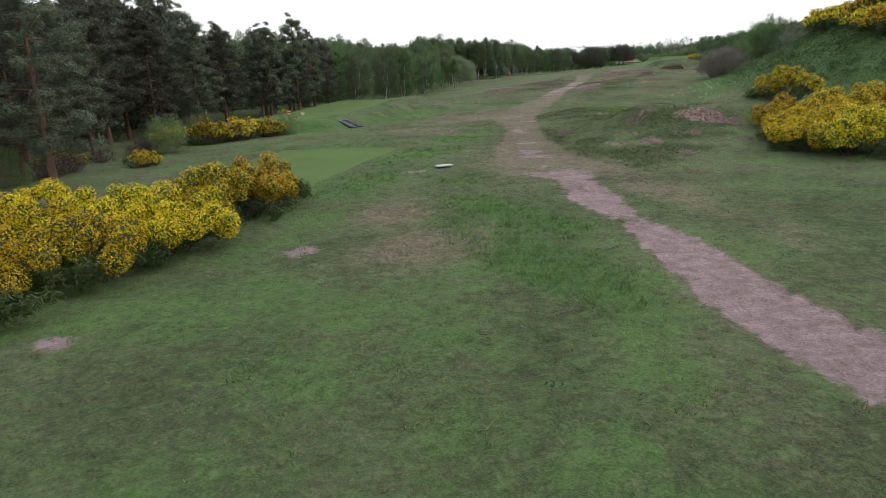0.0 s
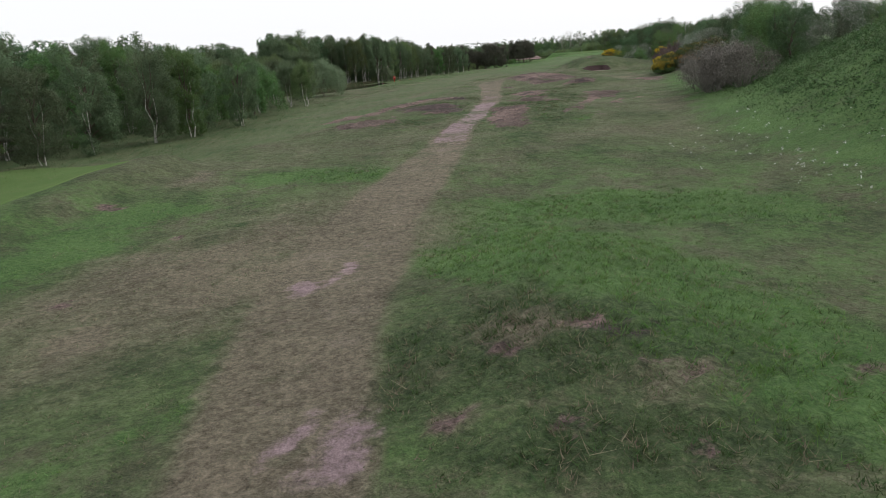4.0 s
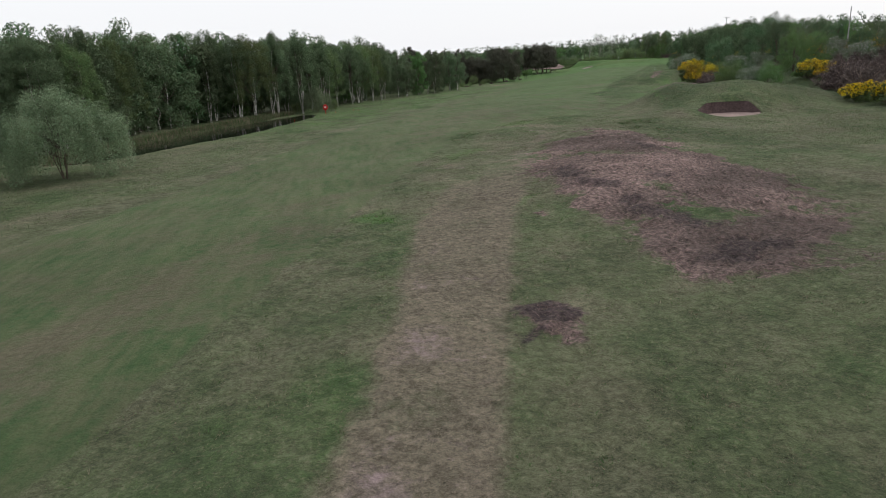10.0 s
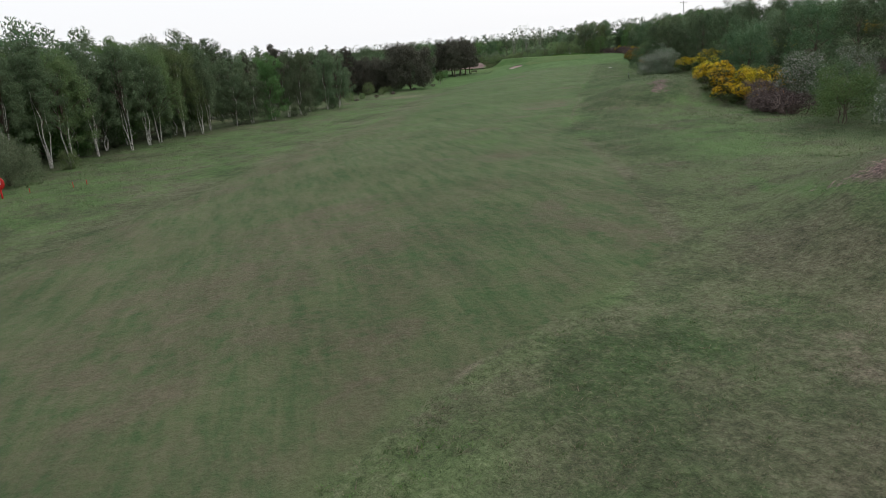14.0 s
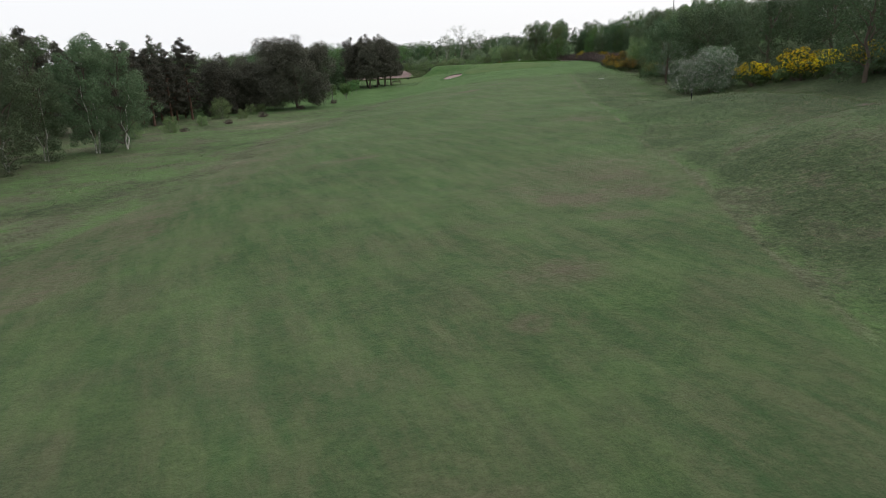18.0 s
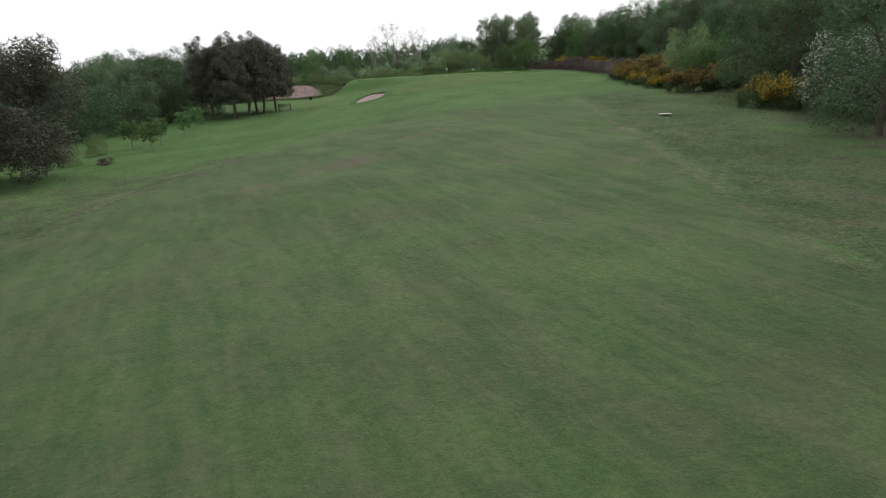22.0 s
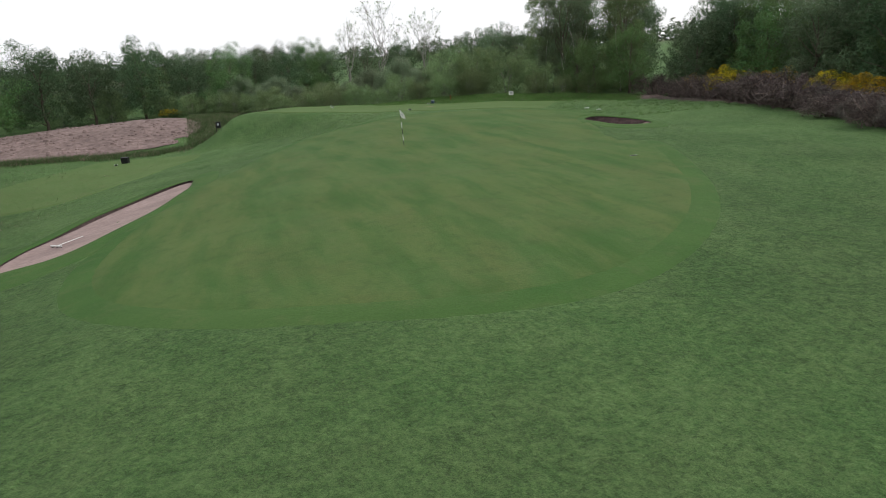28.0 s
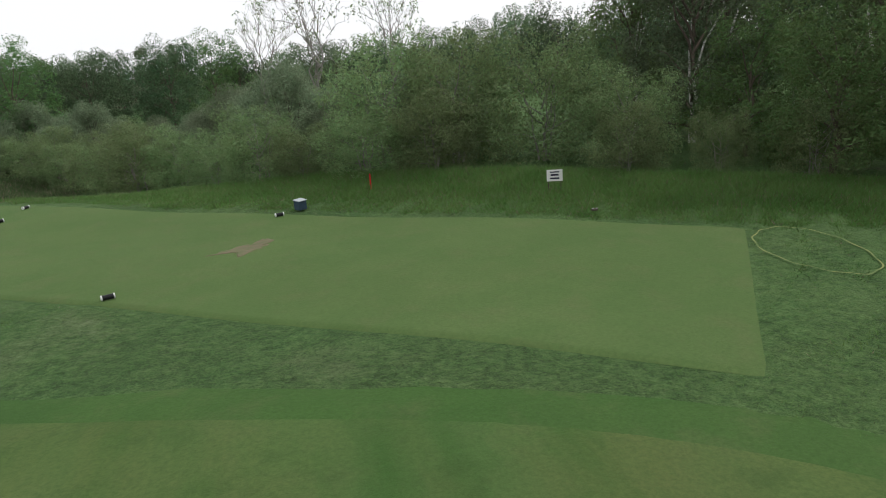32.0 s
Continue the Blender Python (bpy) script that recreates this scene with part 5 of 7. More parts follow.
def pine(seed, tall=13.0, leaf=NEEDLES, label="dark Scots pine with dense needles and a reddish trunk", low=0.18, wide=0.31, count=3600, coarse=1.0):
    rng = np.random.default_rng(seed)
    line = np.array([(0.1 * np.sin(3 * q + seed), 0.1 * np.cos(4 * q), tall * 0.97 * q - 0.3) for q in np.linspace(0, 1, 8)])
    trunk = [tube(line, np.linspace(0.018 * tall, 0.03, 8), 8)]
    clumps, spreads = [], []
    for k in range(34):
        q = low + (0.97 - low) * k / 33
        base = np.array([np.interp(q, np.linspace(0, 1, 8), line[:, c]) for c in range(3)])
        reach = tall * wide * (np.clip(1.08 - q, 0, 1) ** 0.6) * (0.75 + 0.4 * rng.random()) * min(1, 0.65 + (q - low) * 2)
        a = k * 2.4 + rng.random() * 0.8
        end = base + (reach * np.cos(a), reach * np.sin(a), reach * (0.1 + 0.25 * rng.random()))
        p, r = limb(rng, base, end, 0.005 * tall, -0.06)
        trunk.append(tube(p, r, 3))
        for s in (0.3, 0.5, 0.72, 0.9, 1.0):
            clumps.append(base + (end - base) * s + rng.normal(size=3) * 0.02 * tall)
            spreads.append(tall * (0.026 + 0.026 * rng.random()))
    for s in range(4):
        clumps.append(line[-1] + rng.normal(size=3) * 0.2 + (0, 0, 0.02 * tall * s))
        spreads.append(0.03 * tall)
    return crowned("pine", trunk, BARK_PINE, clumps, spreads, [(leaf, count, 0.021 * tall * coarse, dict(lift=0.9, long=2.4, shell=0.1, flat=0.6))], rng, label, "tree", True)


def broadleaf(seed, tall=9.0, wide=4.0, leaf=LEAF_OAK, label="broad leafy tree with a rounded crown", bark=BARK, low=0.12, count=4200, size=0.2, name="tree", extra=(), category="tree", stems=1, light=False, long=1.4, shell=0.66, ruffled=0.5, filling=22):
    rng = np.random.default_rng(seed)
    trunk, clumps, spreads = [], [], []
    for k in range(stems):
        a = k * 2.1 + seed
        top = (0.25 * wide * np.cos(a) * (stems > 1), 0.25 * wide * np.sin(a) * (stems > 1), tall * 0.62)
        p, r = limb(rng, (0.15 * np.cos(a) * (stems > 1), 0.15 * np.sin(a) * (stems > 1), -0.3), top, (0.011 if bark is BARK_BIRCH else 0.022) * tall / stems ** 0.5, 0, 5, 0.12)
        trunk.append(tube(p, r, 7))
    # the crown is a heap of rounded lobes, each of several tufts
    lobes = int(round(9 + 2.4 * tall * (1 - low) / wide))
    for k in range(lobes + filling):
        between = k >= lobes
        h = low + (0.93 - low) * (rng.random() if between else (k + rng.random()) / lobes)
        q = (h - low) / (1 - low)
        reach = wide * np.sqrt(max(0.02, 1 - (2 * q - 0.72) ** 2 / 1.75))
        a = rng.random() * 6.283 if between else k * 2.4 + rng.random() * 1.2
        off = reach * ((0.3 + 0.65 * rng.random() ** 0.5) if between else 0.55)
        heart = np.array((off * np.cos(a), off * np.sin(a), tall * h)) + rng.normal(size=3) * 0.03 * tall
        if between:
            clumps.append(heart)
            spreads.append(wide * (0.13 + 0.12 * rng.random()))
            continue
        big = wide * (0.34 + 0.16 * rng.random()) * (0.7 + 0.3 * reach / wide)
        p, r = limb(rng, (0, 0, tall * min(0.6, h * 0.6)), heart, 0.007 * tall, 0.05)
        trunk.append(tube(p, r, 3))
        clumps.append(heart)
        spreads.append(big * 0.82)
        for _ in range(5):
            way = rng.normal(size=3) + (0.5 * np.cos(a), 0.5 * np.sin(a), 0.5)
            clumps.append(heart + way / np.linalg.norm(way) * big * (0.6 + 0.35 * rng.random()))
            spreads.append(big * (0.24 + 0.22 * rng.random()))
    kinds = [(leaf, count, size, dict(lift=0.45, shell=shell, flat=0.85, ruffled=ruffled, long=long))] + list(extra)
    return crowned(name, trunk, bark, clumps, spreads, kinds, rng, label, category, light or size > 0.3)


def weeping(seed, tall=9.0, wide=2.8, leaf=LEAF_WEEPING, label="silver birch with white stems showing under a domed weeping crown", low=0.2, count=19000, size=0.16, stems=2, bark=BARK_BIRCH, name="birch", category="tree", peak=1.0):
    """A domed crown of hanging strands on a few bare stems."""
    rng = np.random.default_rng(seed)
    trunk, clumps, spreads = [], [], []
    for k in range(stems):
        a = k * 6.283 / stems + seed
        foot = np.array((0.1 * np.cos(a), 0.1 * np.sin(a), -0.3)) * (stems > 1)
        top = (0.3 * wide * np.cos(a) * (stems > 1), 0.3 * wide * np.sin(a) * (stems > 1), tall * (0.85 - 0.12 * rng.random()))
        p, r = limb(rng, foot + (0, 0, -0.1), top, (0.0125 if tall < 12 else 0.0085) * tall / stems ** 0.4, 0, 6, 0.07)
        trunk.append(tube(p, r, 7))
    for k in range(58):
        far, a = rng.random() ** 0.55, rng.random() * 6.283
        lobe = 1 + 0.18 * np.sin(3 * a + seed) + 0.14 * np.sin(5 * a + 2 * seed)
        crest = (low + 0.22) + (0.72 - low) * (1 - far ** 2.6) ** 0.5 * peak
        crest -= 0.16 * rng.random()
        foot = max(low, crest - 0.14 - 0.3 * rng.random())
        at_x, at_y = wide * lobe * far * np.cos(a), wide * lobe * far * np.sin(a)
        for q in np.linspace(0, 1, 3):
            clumps.append((at_x * (1 + 0.08 * q) + 0.05 * rng.normal(), at_y * (1 + 0.08 * q) + 0.05 * rng.normal(), tall * (crest + (foot - crest) * q)))
            spreads.append(wide * (0.21 - 0.05 * q) * (0.8 + 0.4 * rng.random()))
        if k % 3 == 0:
            p, r = limb(rng, (0, 0, tall * crest * 0.55), (at_x, at_y, tall * (crest - 0.03)), 0.006 * tall, 0.1)
            trunk.append(tube(p, r, 3))
    return crowned(name, trunk, bark, clumps, spreads, [(leaf, count, size, dict(lift=0.35, shell=0.4, flat=1.05, ruffled=0.75, long=1.6))], rng, label, category, True)


def gorse(seed, tall=2.2, wide=2.0, bloom=0.6, flower=GORSE_FLOWER, label="gorse bush covered in bright yellow flowers", count=5200, size=0.075):
    rng = np.random.default_rng(seed)
    trunk, clumps, spreads = [], [], []
    for k in range(64):
        a, q = rng.random() * 6.283, rng.random() ** 0.6
        h = tall * (0.12 + 0.78 * rng.random() * np.sqrt(max(0.05, 1 - q * q * 0.75)))
        c = np.array((wide * q * np.cos(a), wide * q * np.sin(a), h))
        clumps.append(c)
        spreads.append(0.085 * (tall + wide) * (0.5 + 0.8 * rng.random()))
        if k % 2:
            p, r = limb(rng, (0.3 * c[0], 0.3 * c[1], -0.1), c, 0.035, 0.05, 3)
            trunk.append(tube(p, r, 3))
    for k in range(24):
        c = clumps[k % 64] + rng.normal(size=3) * 0.25
        trunk.append(tube([c, c + rng.normal(size=3) * (0.15, 0.15, 0.1) + (0, 0, 0.3)], (0.008, 0.003), 3))
    kinds = [(GORSE_LEAF, int(count * (1.3 - bloom) * 0.9), size * 1.25, dict(lift=0.2, shell=0.2, long=2.2, flat=0.9)),
             (flower, int(count * bloom), size, dict(lift=0.5, shell=0.6, long=1.3, flat=1.0, top=0.42, ruffled=0.6))]
    return crowned("gorse_bush", trunk, BARK, clumps, spreads, kinds, rng, label, "bush", True)


def brownbush(seed, tall=2.0, wide=1.9, label="straggly brown bush with bare grey twigs", leaf=BROWN_TWIG, count=3000, bark=BARK_DEAD, size=0.075):
    rng = np.random.default_rng(seed)
    trunk, clumps, spreads = [], [], []
    for k in range(40):
        a, q = rng.random() * 6.283, rng.random() ** 0.6
        c = np.array((wide * q * np.cos(a), wide * q * np.sin(a), tall * (0.15 + 0.75 * rng.random() * np.sqrt(max(0.05, 1 - q * q * 0.7)))))
        clumps.append(c)
        spreads.append(0.13 * (tall + wide) * (0.5 + 0.6 * rng.random()))
        p, r = limb(rng, (0.25 * c[0], 0.25 * c[1], -0.1), c * 1.12, 0.05, 0.1, 4, 0.5)
        trunk.append(tube(p, r, 3))
    return crowned("brown_bush", trunk, bark, clumps, spreads, [(leaf, count, size, dict(lift=0.1, shell=0.2, long=2.8, flat=0.9))], rng, label, "bush", True)


def baretree(seed, tall=14.0, leafing=500, label="tall thin tree, half bare, with sparse young leaves"):
    rng = np.random.default_rng(seed)
    trunk, ends = [], []

    def grow(at, way, far, r, level):
        end = at + way * far
        p, q = limb(rng, at, end, r, 0.02, 4, 0.25)
        trunk.append(tube(p, q * 1.0 + r * 0.25, 5 if level < 2 else 3))
        ends.append(end)
        if level < 4:
            for k in range(3 if level else 5):
                turn = way + rng.normal(size=3) * 0.42 + (0, 0, 0.22)
                turn /= np.linalg.norm(turn)
                s = 1.0 if level else 0.45 + 0.12 * k
                grow(at + (end - at) * s, turn, far * (0.62 + 0.15 * rng.random()), r * 0.5, level + 1)

    grow(np.array((0, 0, -0.3)), np.array((0.02, 0.03, 1.0)), tall * 0.42, tall * 0.012, 0)
    return crowned("bare_tree", trunk, BARK_GREY, ends, np.full(len(ends), 0.4), [(LEAF_WILLOW, leafing, 0.16, dict(shell=0.1))], rng, label, "tree")


class Nursery:
    """One of each variety is set out first; the rest are copies of it."""

    def __init__(self, varieties, group):
        self.makers, self.made, self.group = varieties, {}, group

    def plant(self, k, x, y, scale=1.0, turn=0.0, stretch=1.0, sink=0.05):
        k %= len(self.makers)
        m = pose(x, y, height_at(x, y) - sink, 0, 0, turn)
        if k not in self.made:
            ob = tagged(self.makers[k](), group=self.group)
            self.made[k] = ob
            ob.matrix_basis = m
        else:
            ob = copy_thing(self.made[k], m)
        ob.scale = (scale, scale, scale * stretch)
        return ob


birches = Nursery([lambda s=s: broadleaf(11 + s, 11.0, (3.1, 3.5, 2.7, 3.3)[s], (LEAF_BIRCH, LEAF_BIRCH, LEAF_BRIGHT, LEAF_BIRCH)[s], "silver birch with a white stem and a dense drooping crown", BARK_BIRCH, (0.1, 0.08, 0.12, 0.06)[s], 30000, 0.14, "birch", stems=2, light=True, long=1.25) for s in range(4)], "birches along the wood's edge")
edge_birches = Nursery([lambda s=s: weeping(131 + s, 9.0, (2.7, 3.1, 2.5, 3.3)[s], (LEAF_WEEPING, LEAF_BIRCH, LEAF_WEEPING, LEAF_BIRCH)[s], low=(0.18, 0.12, 0.22, 0.16)[s], count=26000, size=0.125, stems=(2, 3, 2, 4)[s]) for s in range(4)], "birches at the wood's edge")
pond_birches = Nursery([lambda s=s: weeping(161 + s, 13.0, (2.5, 2.9, 2.3)[s], (LEAF_BIRCH, LEAF_WEEPING, LEAF_BIRCH)[s], "tall slim birch with bare white stems under a high crown", (0.28, 0.22, 0.32)[s], 30000, 0.12, (3, 2, 4)[s]) for s in range(3)], "birches round the pond")
edge_maples = Nursery([lambda s=s: weeping(141, 8.2, 3.6, LEAF_BRIGHT, "bright green tree with a rounded crown on slim stems", 0.14, 16000, 0.2, 3, BARK, "tree") for s in range(1)], "bright trees at the wood's edge")
sallows = Nursery([lambda s=s: weeping(151, 8.0, 4.6, LEAF_SALLOW, "grey-green domed willow on many forked stems", 0.04, 46000, 0.14, 6, BARK, "willow") for s in range(1)], "domed willows")
far_birches = Nursery([lambda s=s: broadleaf(21 + s, 11.0, 3.6, (LEAF_BIRCH, LEAF_OAK, LEAF_BIRCH)[s], "birch deep in the wood", BARK_BIRCH, 0.04, 6000, 0.28, "birch", light=True) for s in range(3)], "trees deep in the wood")
tall_birches = Nursery([lambda s=s: broadleaf(17 + s, 13.0, (3.3, 3.8)[s], (LEAF_WEEPING, LEAF_BIRCH)[s], "tall birch with fine hanging leaves and a pale stem", BARK_BIRCH, 0.04, 24000, 0.15, "birch", stems=2, light=True) for s in range(2)], "tall birches behind the last tee")
pines = Nursery([lambda s=s: pine(31 + s, 13.0, (NEEDLES, NEEDLES_RED, NEEDLES)[s], count=34000, coarse=0.42) for s in range(3)], "pines of the wood")
far_pines = Nursery([lambda s=s: pine(36 + s, 12.0, (NEEDLES_RED, NEEDLES)[s], "dark pine deep in the wood", 0.1, 0.3, 5500, 1.2) for s in range(2)], "pines deep in the wood")
spread_pines = Nursery([lambda s=s: broadleaf(41 + s, (13.0, 12.5, 11.5)[s], (7.4, 4.2, 4.2)[s], NEEDLES_RED, ("broad dark pine with a domed crown low over its trunk", "dark pine with a flat crown on a bare leaning trunk", "dense dark pine of the wood's edge")[s],
                                              BARK, (0.14, 0.24, 0.04)[s], (48000, 26000, 18000)[s], (0.22, 0.2, 0.2)[s], "pine", light=True, long=2.2, shell=0.45, ruffled=0.8, filling=80) for s in range(3)], "spreading pines beside the fairway")
oaks = Nursery([lambda s=s: broadleaf(51 + s, 9.0, 3.8, (LEAF_OAK, LEAF_OAK, LEAF_BRIGHT, LEAF_BIRCH)[s], "dense green broadleaf tree", count=17000, size=0.15, light=True) for s in range(4)], "broadleaf trees")
spread_oaks = Nursery([lambda s=s: broadleaf(46 + s, 5.4, 3.4, (LEAF_BRIGHT, LEAF_OAK)[s], "low spreading green tree on several stems", BARK, 0.28, 9000, 0.15, stems=3, light=True) for s in range(2)], "low spreading trees")
far_oaks = Nursery([lambda s=s: broadleaf(56 + s, 10.0, 4.4, (LEAF_OAK, LEAF_BIRCH, LEAF_OAK)[s], "broadleaf tree of the far wood", count=6000, size=0.24, low=0.03, light=True) for s in range(3)], "trees of the far wood")
willows = Nursery([lambda s=s: broadleaf(61 + s, 5.0, 3.0, LEAF_WILLOW, "grey-green willow bush with leaves down to the ground", BARK_GREY, 0.04, 15000, 0.11, "willow_bush", (), "bush", 4, True, 1.5, 0.7, 0.55) for s in range(3)], "willow scrub")
gorses = Nursery([lambda s=s: gorse(71 + s, 2.2, 2.0, (0.68, 0.56, 0.74, 0.6)[s], count=22000, size=0.062) for s in range(4)], "gorse in flower")
far_gorses = Nursery([lambda s=s: gorse(76 + s, 2.4, 2.2, (0.66, 0.52)[s], count=3400, size=0.15) for s in range(2)], "gorse on the hillside")
faded = Nursery([lambda s=s: gorse(81 + s, 2.4, 2.2, (0.36, 0.26)[s], GORSE_FADED, "gorse bush with fading orange-yellow flowers", 8000, 0.085) for s in range(2)], "gorse going over")
dark_gorses = Nursery([lambda s=s: gorse(86 + s, 2.4, 2.2, (0.1, 0.04)[s], GORSE_FADED, "dark spiny gorse thicket with hardly any flowers", 8000, 0.085) for s in range(2)], "dark gorse thicket")
browns = Nursery([lambda s=s: brownbush(91 + s) for s in range(2)], "dead brown scrub")
greys = Nursery([lambda s=s: brownbush(95 + s, 5.0, 3.0, "grey leafless thicket of fine twigs", GREY_TWIG, 7000, BARK_GREY, 0.09) for s in range(1)], "bare thickets")
hawthorns = Nursery([lambda s=s: broadleaf(101 + s, 4.2, 2.4, LEAF_OAK, "hawthorn bush white with may blossom", BARK, 0.04, 7000, 0.12, "hawthorn",
                                           [(BLOSSOM, 2800, 0.11, dict(lift=0.5, shell=0.85, long=1.1, top=0.1))], "bush", 3, True) for s in range(2)], "hawthorns in blossom")
rowans = Nursery([lambda s=s: broadleaf(111, 3.4, 1.1, LEAF_BRIGHT, "young slim tree with a small pale green crown", BARK_GREY, 0.4, 1200, 0.16, "sapling") for s in range(1)], "young trees")
bares = Nursery([lambda s=s: baretree(121 + s) for s in range(2)], "half-bare trees")

dice = np.random.default_rng(7)


def row_of(nursery, line, gap, scale=(0.85, 1.15), wander=1.5, kinds=None, stretch=(0.9, 1.15)):
    """Plants along a line of points, at uneven gaps."""
    run = 0.0
    total = sum(math.dist(a, b) for a, b in zip(line, line[1:]))
    while run < total:
        left = run
        for a, b in zip(line, line[1:]):
            far = math.dist(a, b)
            if left <= far:
                x, y = a[0] + (b[0] - a[0]) * left / far, a[1] + (b[1] - a[1]) * left / far
                break
            left -= far
        k = int(dice.integers(0, 12)) if kinds is None else kinds[int(dice.integers(0, len(kinds)))]
        nursery.plant(k, x + dice.normal() * wander * 0.5, y + dice.normal() * wander * 0.5, dice.uniform(*scale), dice.uniform(0, 360), dice.uniform(*stretch))
        run += gap * dice.uniform(0.7, 1.3)


def scatter(nursery, y0, y1, v0, v1, count, scale):
    """Plants on the hillside, by the distance beyond its foot."""
    for _ in range(count):
        y, v = dice.uniform(y0, y1), v0 + (v1 - v0) * dice.random() ** 1.3
        x = float(axis(y) + toe(y)) + v
        nursery.plant(int(dice.integers(0, 12)), x, y, dice.uniform(*scale), dice.uniform(0, 360), dice.uniform(0.85, 1.15))


# the wood along the left: pines by the first tees, then birches
for k, (x, y, s) in enumerate(((-20.5, 41, 0.98), (-27.5, 47, 0.85), (-30, 38, 1.2), (-31, 55, 1.05), (-30, 66, 1.08), (-32, 74, 1.15), (-29, 84, 1.08), (-24, 44, 0.85), (-26, 53, 0.9), (-29, 61, 0.95), (-28, 72, 1.0), (-26, 79, 0.95), (-20, 103, 1.05), (-19, 109, 0.9), (-17.5, 113, 0.8), (-22.5, 97, 0.95), (-25, 106, 0.95), (-27, 92, 0.9), (-24.5, 101, 0.95), (-23, 109, 0.85), (-23.5, 96, 0.8), (-21, 104, 0.72), (-26, 88, 0.95))):
    pines.plant(k, x, y, s, k * 77)
for k, (x, y, s) in enumerate(((-34, 72, 1.15), (-12.5, 111.4, 0.72), (-21, 117, 0.95), (-22, 126, 1.0), (-14, 126, 0.95), (-10, 132, 0.92), (-7, 136, 0.92), (-8, 142, 0.95), (-3, 147, 0.9), (-9, 172, 0.85), (-8, 192, 0.9), (1.9, 204.5, 1.0))):
    birches.plant(k, x, y, s, k * 61)
for k, (x, y, s) in enumerate(((-5.6, 158.4, 0.85), (0.3, 182.8, 0.92), (3.3, 179.4, 0.92), (-6.2, 183, 0.92), (-1.5, 201.8, 0.95), (-2.5, 190, 1.0), (-9, 164, 1.0), (-4, 173, 0.95), (-4, 197, 1.1))):
    edge_birches.plant(k, x, y, s, k * 61)
edge_maples.plant(0, -3.8, 164.4, 1.0, 40)
edge_maples.plant(0, -8.5, 152, 1.05, 140)
sallows.plant(0, 5.3, 216, 1.0, 20)
sallows.plant(0, 24, 287, 0.62, 120)
row_of(oaks, ((-26, 112), (-20, 128), (-14, 146), (-11, 170), (-9, 200), (-5, 222)), 11, (0.4, 0.55), 2)
row_of(birches, ((-28, 118), (-19, 140), (-16, 170), (-13, 200), (-9, 225)), 5.0, (0.85, 1.05), 2.5, None, (0.9, 1.05))
row_of(pond_birches, ((-4, 236), (-3, 252), (-1, 272), (7, 276), (15, 279), (20, 287)), 3.4, (1.0, 1.22), 2.0, None, (0.95, 1.08))
row_of(birches, ((-7, 236), (-6, 262), (0, 281), (10, 286), (17, 294)), 5.0, (1.2, 1.4), 2.5, None, (0.92, 1.05))
row_of(pond_birches, ((22, 293), (27, 303), (33, 316), (41, 331)), 4.2, (0.92, 1.12), 1.0, None, (0.95, 1.05))
row_of(birches, ((18, 299), (24, 308), (31, 320), (38, 333)), 4.6, (1.15, 1.3), 1.4, None, (0.92, 1.05))
row_of(birches, ((43, 334), (50, 339), (57, 349), (64, 358)), 4.0, (0.92, 1.08), 1.2, None, (0.9, 1.05))
row_of(far_birches, ((-52, 40), (-45, 60), (-34, 120), (-22, 150), (-19, 200), (-16, 240)), 4.2, (0.95, 1.15))
row_of(far_birches, ((-60, 70), (-42, 130), (-30, 200), (-24, 250), (-2, 300)), 5.5, (1.0, 1.2))
row_of(far_birches, ((-9, 240), (-2, 262), (8, 290), (22, 318), (32, 345), (46, 362)), 3.6, (1.15, 1.35))
row_of(far_pines, ((-46, 30), (-40, 60), (-36, 96)), 4.2, (1.2, 1.4))
row_of(far_pines, ((-60, 100), (-40, 170), (-30, 230), (-10, 295), (16, 335)), 8, (0.95, 1.1))
row_of(far_pines, ((40, 362), (56, 386), (66, 398)), 3.6, (0.85, 1.0))
row_of(far_pines, ((66, 398), (78, 412), (86, 424)), 3.6, (0.62, 0.78))
row_of(pines, ((56, 375), (64, 386), (72, 397)), 3.6, (0.72, 0.9), kinds=(1,))
row_of(spread_pines, ((74, 400), (80, 409)), 4.2, (0.7, 0.85), kinds=(2,))
row_of(far_birches, ((60, 400), (78, 426), (92, 446), (106, 466)), 4.2, (0.75, 0.9))
row_of(far_oaks, ((50, 400), (80, 450), (100, 480), (110, 500)), 4, (0.8, 1.0))
row_of(far_oaks, ((76, 418), (92, 440), (104, 456), (112, 468)), 3.6, (0.62, 0.8))
spread_pines.plant(0, 87, 403.5, 1.0, 0, 0.94)
for k, (x, y) in enumerate(((112.9, 451.5), (115.5, 454), (118.5, 457), (121, 459.5), (110, 454), (114, 458), (118, 461))):
    spread_pines.plant(1, x, y, 0.84 + 0.04 * (k % 3), k * 50, 1.06)
for x, y in ((99.5, 419), (100.7, 426.5), (103.8, 433), (97.5, 424), (106, 438)):
    rowans.plant(0, x, y, 1.0, x * 40)
for k, (x, y, s) in enumerate(((66, 371, 0.42), (73, 390, 0.62), (78, 396, 0.35), (62, 366, 0.4), (92, 413, 0.4), (94, 421, 0.45), (70, 380, 0.3), (80, 399, 0.3), (76, 388, 0.3), (20, 288, 0.4), (27, 296, 0.4))):
    willows.plant(k, x, y, s, k * 47)
row_of(browns, ((62, 362), (72, 376), (84, 396), (95, 412)), 12, (0.3, 0.5), 2)

